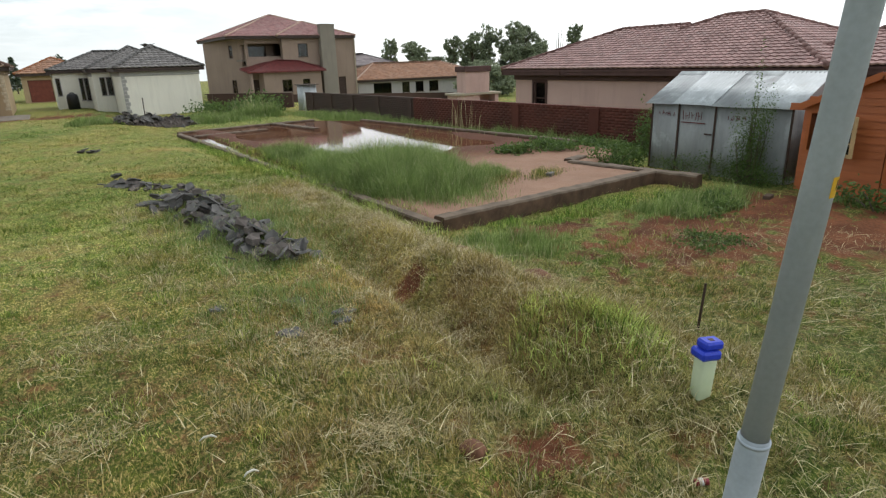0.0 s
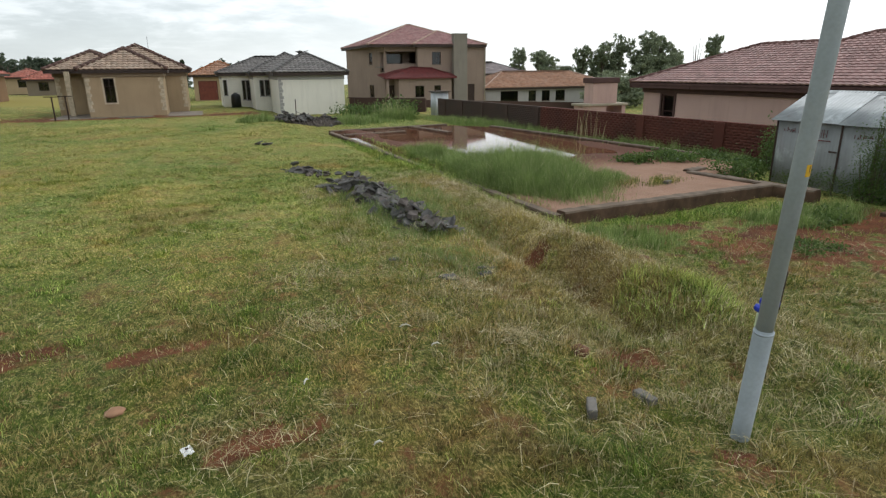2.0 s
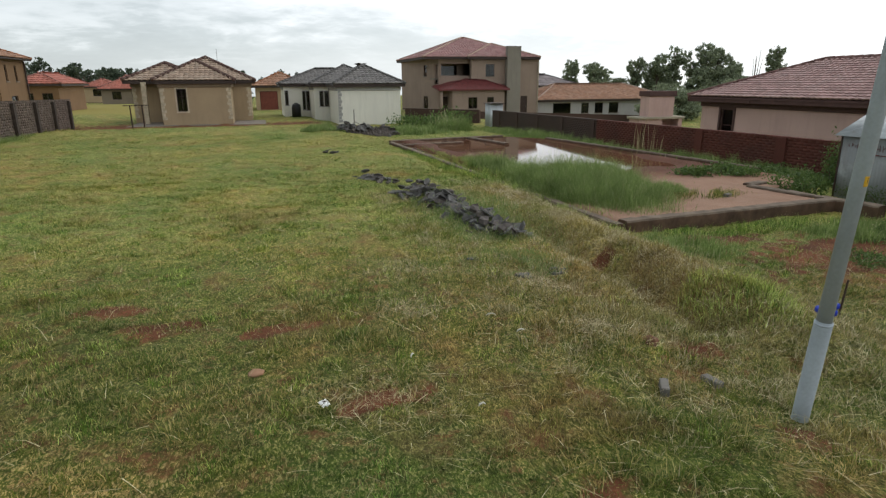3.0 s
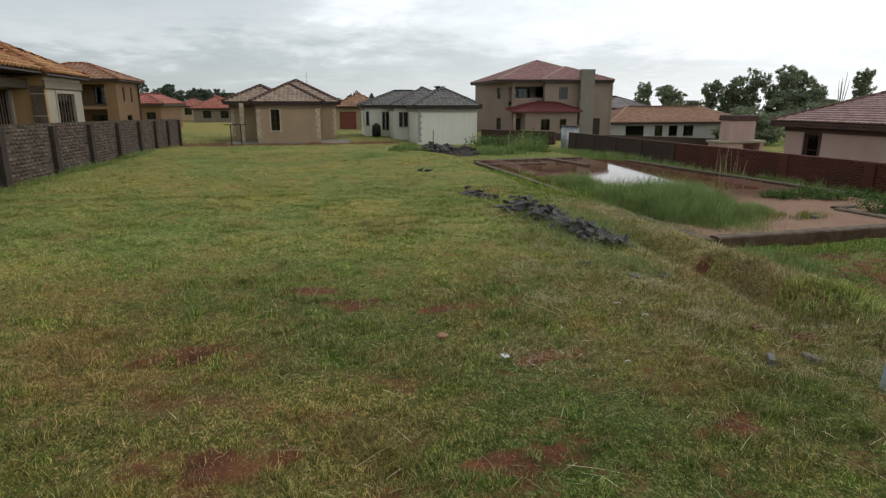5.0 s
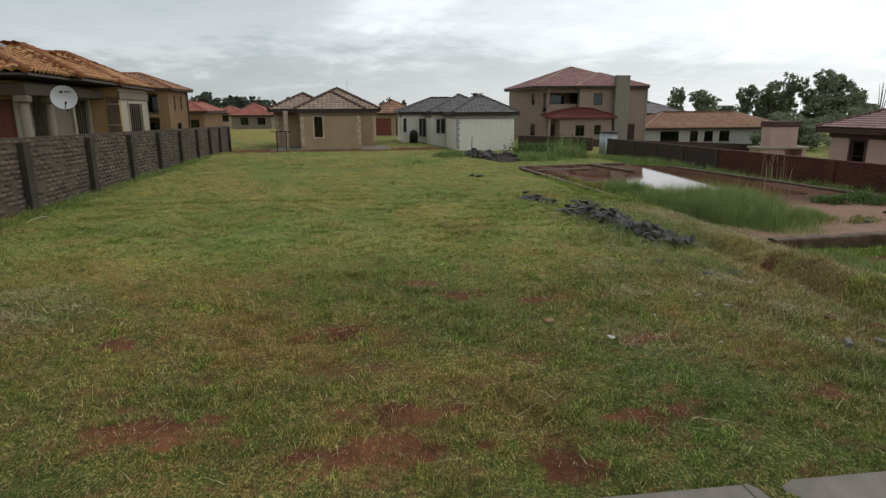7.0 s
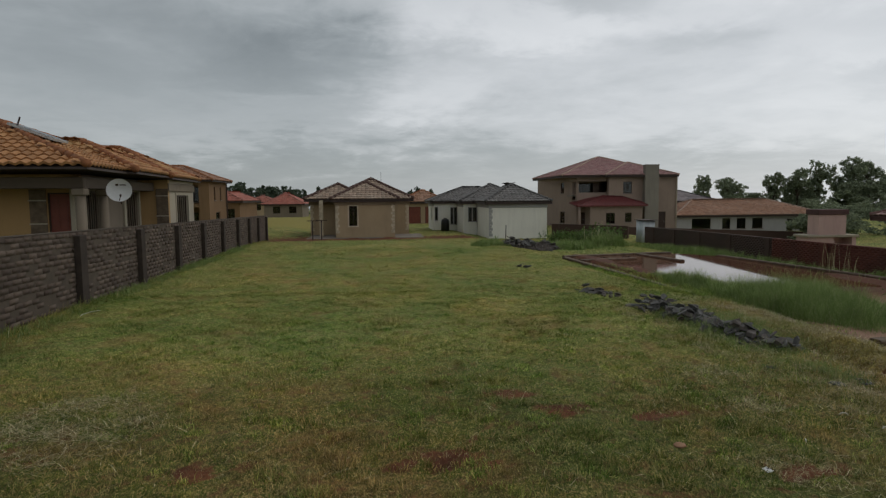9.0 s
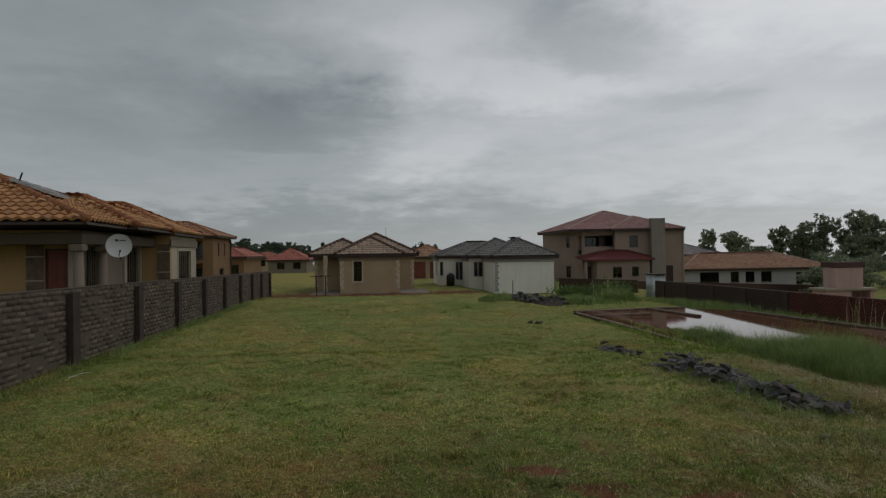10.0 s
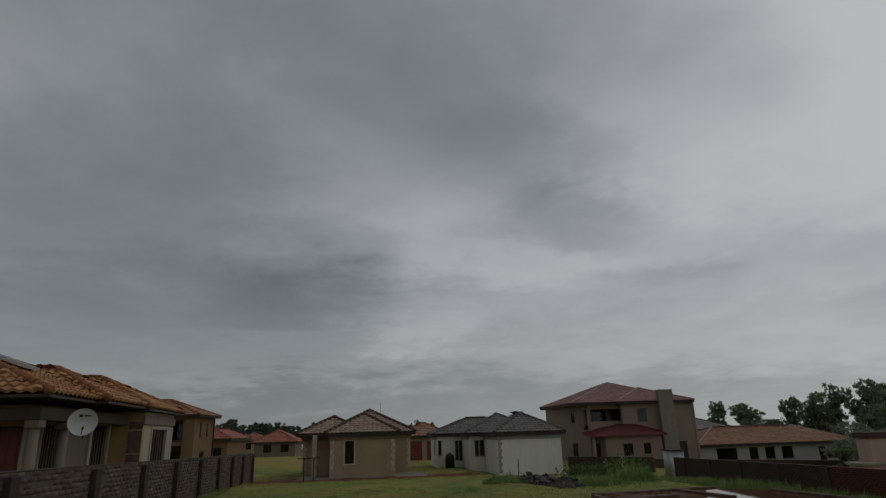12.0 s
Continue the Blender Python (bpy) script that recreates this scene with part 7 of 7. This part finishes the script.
bush(8.2, 5.0, 0.6, 0.3, 0.14, 1100, 0.035, 78, "low broad-leaved weeds in bright grass", 14)
bush(6.6, 3.95, 0.38, 0.42, 0.10, 1100, 0.022, 79, "low broad-leaved weeds on bare soil", 12)
bush(8.7, 36.5, 1.4, 1.2, 0.7, 1800, 0.08, 80, "overgrown green bush at the end of the footings", 22)
bush(10.8, 36.0, 1.2, 1.0, 0.9, 1600, 0.10, 81, "overgrown green bush by the red wall", 18)
bush(9.8, 3.2, 0.3, 0.7, 0.3, 900, 0.04, 83, "low weeds at the foot of the wooden hut", 12)


def gum_tree(x, y, z, h, w, n, size, seed, label, lobes=9, low=0.35, mat=None):
    """A tapering trunk with limbs and a ragged crown of leaf clumps."""
    r = np.random.RandomState(seed)
    t = thing("tree", pose(x, y, z), label, "tree", "trees behind the houses")
    tr = Shape().tube([(0, 0, -0.5), (w * 0.03, 0, h * 0.35), (w * 0.05, w * 0.02, h * 0.75)], [h * 0.035, h * 0.022, h * 0.008], 8)
    cen = []
    for k in range(lobes):
        a, f = r.uniform(0, math.tau), low + (0.98 - low) * (k + r.uniform(0, 0.8)) / lobes
        rad = w * 0.5 * (0.35 + 0.65 * r.uniform(0, 1)) * (1.0 - 0.55 * max(0, f - 0.6) / 0.4)
        c = (math.cos(a) * rad * 0.8, math.sin(a) * rad * 0.8, h * f)
        cen.append(c)
        tr.tube([(0, 0, h * max(0.2, f - 0.28)), (c[0] * 0.5, c[1] * 0.5, h * (f - 0.1)), c], [h * 0.012, h * 0.007, h * 0.003], 6)
    part("trunk", tr, BARK, t, smooth=True)
    cen = np.array(cen)
    # each lobe is a cloud of small clumps, denser towards its upper rim
    k = r.randint(0, lobes, lobes * 34)
    u = r.normal(0, 1, (len(k), 3))
    u /= np.linalg.norm(u, axis=1)[:, None]
    rad = r.uniform(0.35, 1.0, len(k))[:, None] ** 0.6 * r.uniform(0.75, 1.2, lobes)[k][:, None]
    sub = cen[k] + u * rad * np.array([w * 0.25, w * 0.25, h * 0.125])
    pts = sub[r.randint(0, len(sub), n)] + r.normal(0, 1, (n, 3)) * np.array([w * 0.026, w * 0.026, h * 0.016])
    pts = pts[pts[:, 2] < h * 1.07]
    leaves("crown", pts, size * 0.7, mat or TREELEAF.m, r, t)
    return t


def conifer(x, y, z, h, w, n, seed, label="distant dark conifer on the skyline"):
    r = np.random.RandomState(seed)
    t = thing("tree", pose(x, y, z), label, "tree", "trees on the skyline")
    part("trunk", Shape().tube([(0, 0, -0.5), (0, 0, h * 0.95)], [h * 0.025, h * 0.004], 6), BARK, t)
    f = r.uniform(0.12, 1, n) ** 0.8
    a = r.uniform(0, math.tau, n)
    tier = 0.7 + 0.3 * np.sin(f * 40)
    rad = w / 2 * (1 - f) ** 0.7 * np.sqrt(r.uniform(0.1, 1, n)) * tier + 0.1
    leaves("crown", np.stack([rad * np.cos(a), rad * np.sin(a), f * h], 1), h * 0.045, CONIFER.m, r, t)


# skyline trees to the right
for x, y, top, w, n, lo, lb in ((57.0, 105.0, 6.8, 4.8, 3600, 0.3, "single dense gum tree on the skyline"), (62.3, 105.0, 6.3, 8.0, 4600, 0.35, "rounded gum tree on the skyline"),
                                 (72.0, 106.0, 7.4, 5.0, 3400, 0.3, "gum tree with open crown on the skyline"), (76.3, 105.0, 8.1, 6.0, 4200, 0.3, "gum tree with open crown on the skyline"),
                                 (80.8, 105.0, 9.8, 6.5, 4400, 0.3, "tall gum tree with gaps in its crown"), (87.0, 104.0, 10.2, 8.0, 6500, 0.2, "broad tall gum tree behind the houses"),
                                 (91.6, 105.0, 9.9, 7.5, 6000, 0.2, "broad gum tree behind the houses"), (96.0, 105.0, 6.8, 5.5, 3000, 0.3, "low gum tree behind the houses"),
                                 (106.5, 105.0, 10.2, 6.2, 5200, 0.3, "tall slender gum tree behind the pink house"), (69.0, 108.0, 3.6, 7.0, 2800, 0.1, "low dark tree behind the houses"),
                                 (79.0, 108.0, 5.4, 9.0, 4200, 0.1, "dark leafy tree behind the houses"), (84.0, 101.0, 5.6, 9.0, 4800, 0.1, "dark leafy tree behind the houses"),
                                 (89.5, 100.0, 6.2, 9.0, 4800, 0.1, "dark leafy tree behind the houses"), (95.0, 102.0, 4.6, 9.0, 3800, 0.1, "dark leafy tree behind the houses")):
    gum_tree(x, y, -3.0, (top + 3.0) / 1.07, w * 0.92, int(n * 2.1), 0.27, int(100 + x), lb, 11, lo)
bare = thing("bare_tree", pose(100.0, 104.0, -3.0), "leafless tree with thin upright branches", "tree")
tw = Shape()
rr = random.Random(4)
for k in range(7):
    dx, dy = rr.uniform(-1.6, 1.6), rr.uniform(-1, 1)
    tw.tube([(0, 0, 0), (dx * 0.5, dy * 0.5, 6), (dx, dy, rr.uniform(9.5, 12.5))], [0.16, 0.09, 0.03], 6)
part("branches", tw, BARK, bare)
rs = random.Random(9)
for k in range(9):
    gum_tree(-52 + k * 3.1 + rs.uniform(-1, 1), 165 + rs.uniform(-8, 8), -2.6, rs.uniform(9.6, 11.0) - 0.22 * k, rs.uniform(6.5, 9.5), 3200, 0.42, 300 + k, "distant dark tree in a grove on the skyline", 7, 0.2, CONIFER.m)
for k, (x, h) in enumerate(((-36.5, 9.0), (-24.5, 7.5), (-20.5, 8.4), (-17.0, 7.6), (-12.0, 8.0), (-4.5, 8.2), (-70, 10), (-76, 11), (-64, 9))):
    conifer(x, 160 + rs.uniform(-6, 6), -2.5, h, rs.uniform(4, 5.5), 1000, 340 + k)
for k, (x, h) in enumerate(((1.2, 6.6), (2.9, 7.3), (4.4, 7.0), (5.9, 6.8), (-0.6, 6.2))):
    gum_tree(x, 120 + k, -2.4, h, 2.6, 1500, 0.30, 390 + k, "slender tree in a row behind the orange-roofed house", 7, 0.25, CONIFER.m)
gum_tree(-15.0, 150.0, -2.4, 7.6, 8.0, 1500, 0.5, 380, "rounded dark tree behind the tan house", 9, 0.3, CONIFER.m)
for x, y, h, w in ((43.0, 55.0, 3.6, 6.5), (48.0, 53.0, 4.0, 7.0), (39.0, 50.0, 3.0, 5.0), (52.5, 50.0, 3.8, 7.0), (34.0, 46.0, 2.4, 4.0)):
    gum_tree(x, y, float(lay(x, y)) - 0.2, h, w, 5200, 0.20, int(400 + x), "dark leafy shrub behind the fireplace", 11, 0.12)
r = np.random.RandomState(91)
x, y = r.normal(4.9, 1.0, 1300), r.normal(2.9, 0.7, 1300)
tagged(grow("dry_grass", x, y, r.uniform(0.06, 0.22, 1300), 0.004, 0.95, STRAW, r, 3, 0.0, away=np.full(1300, -0.6), flat=0.35), "pale dry grass flattened on the ground", "grass", kind="stuff")
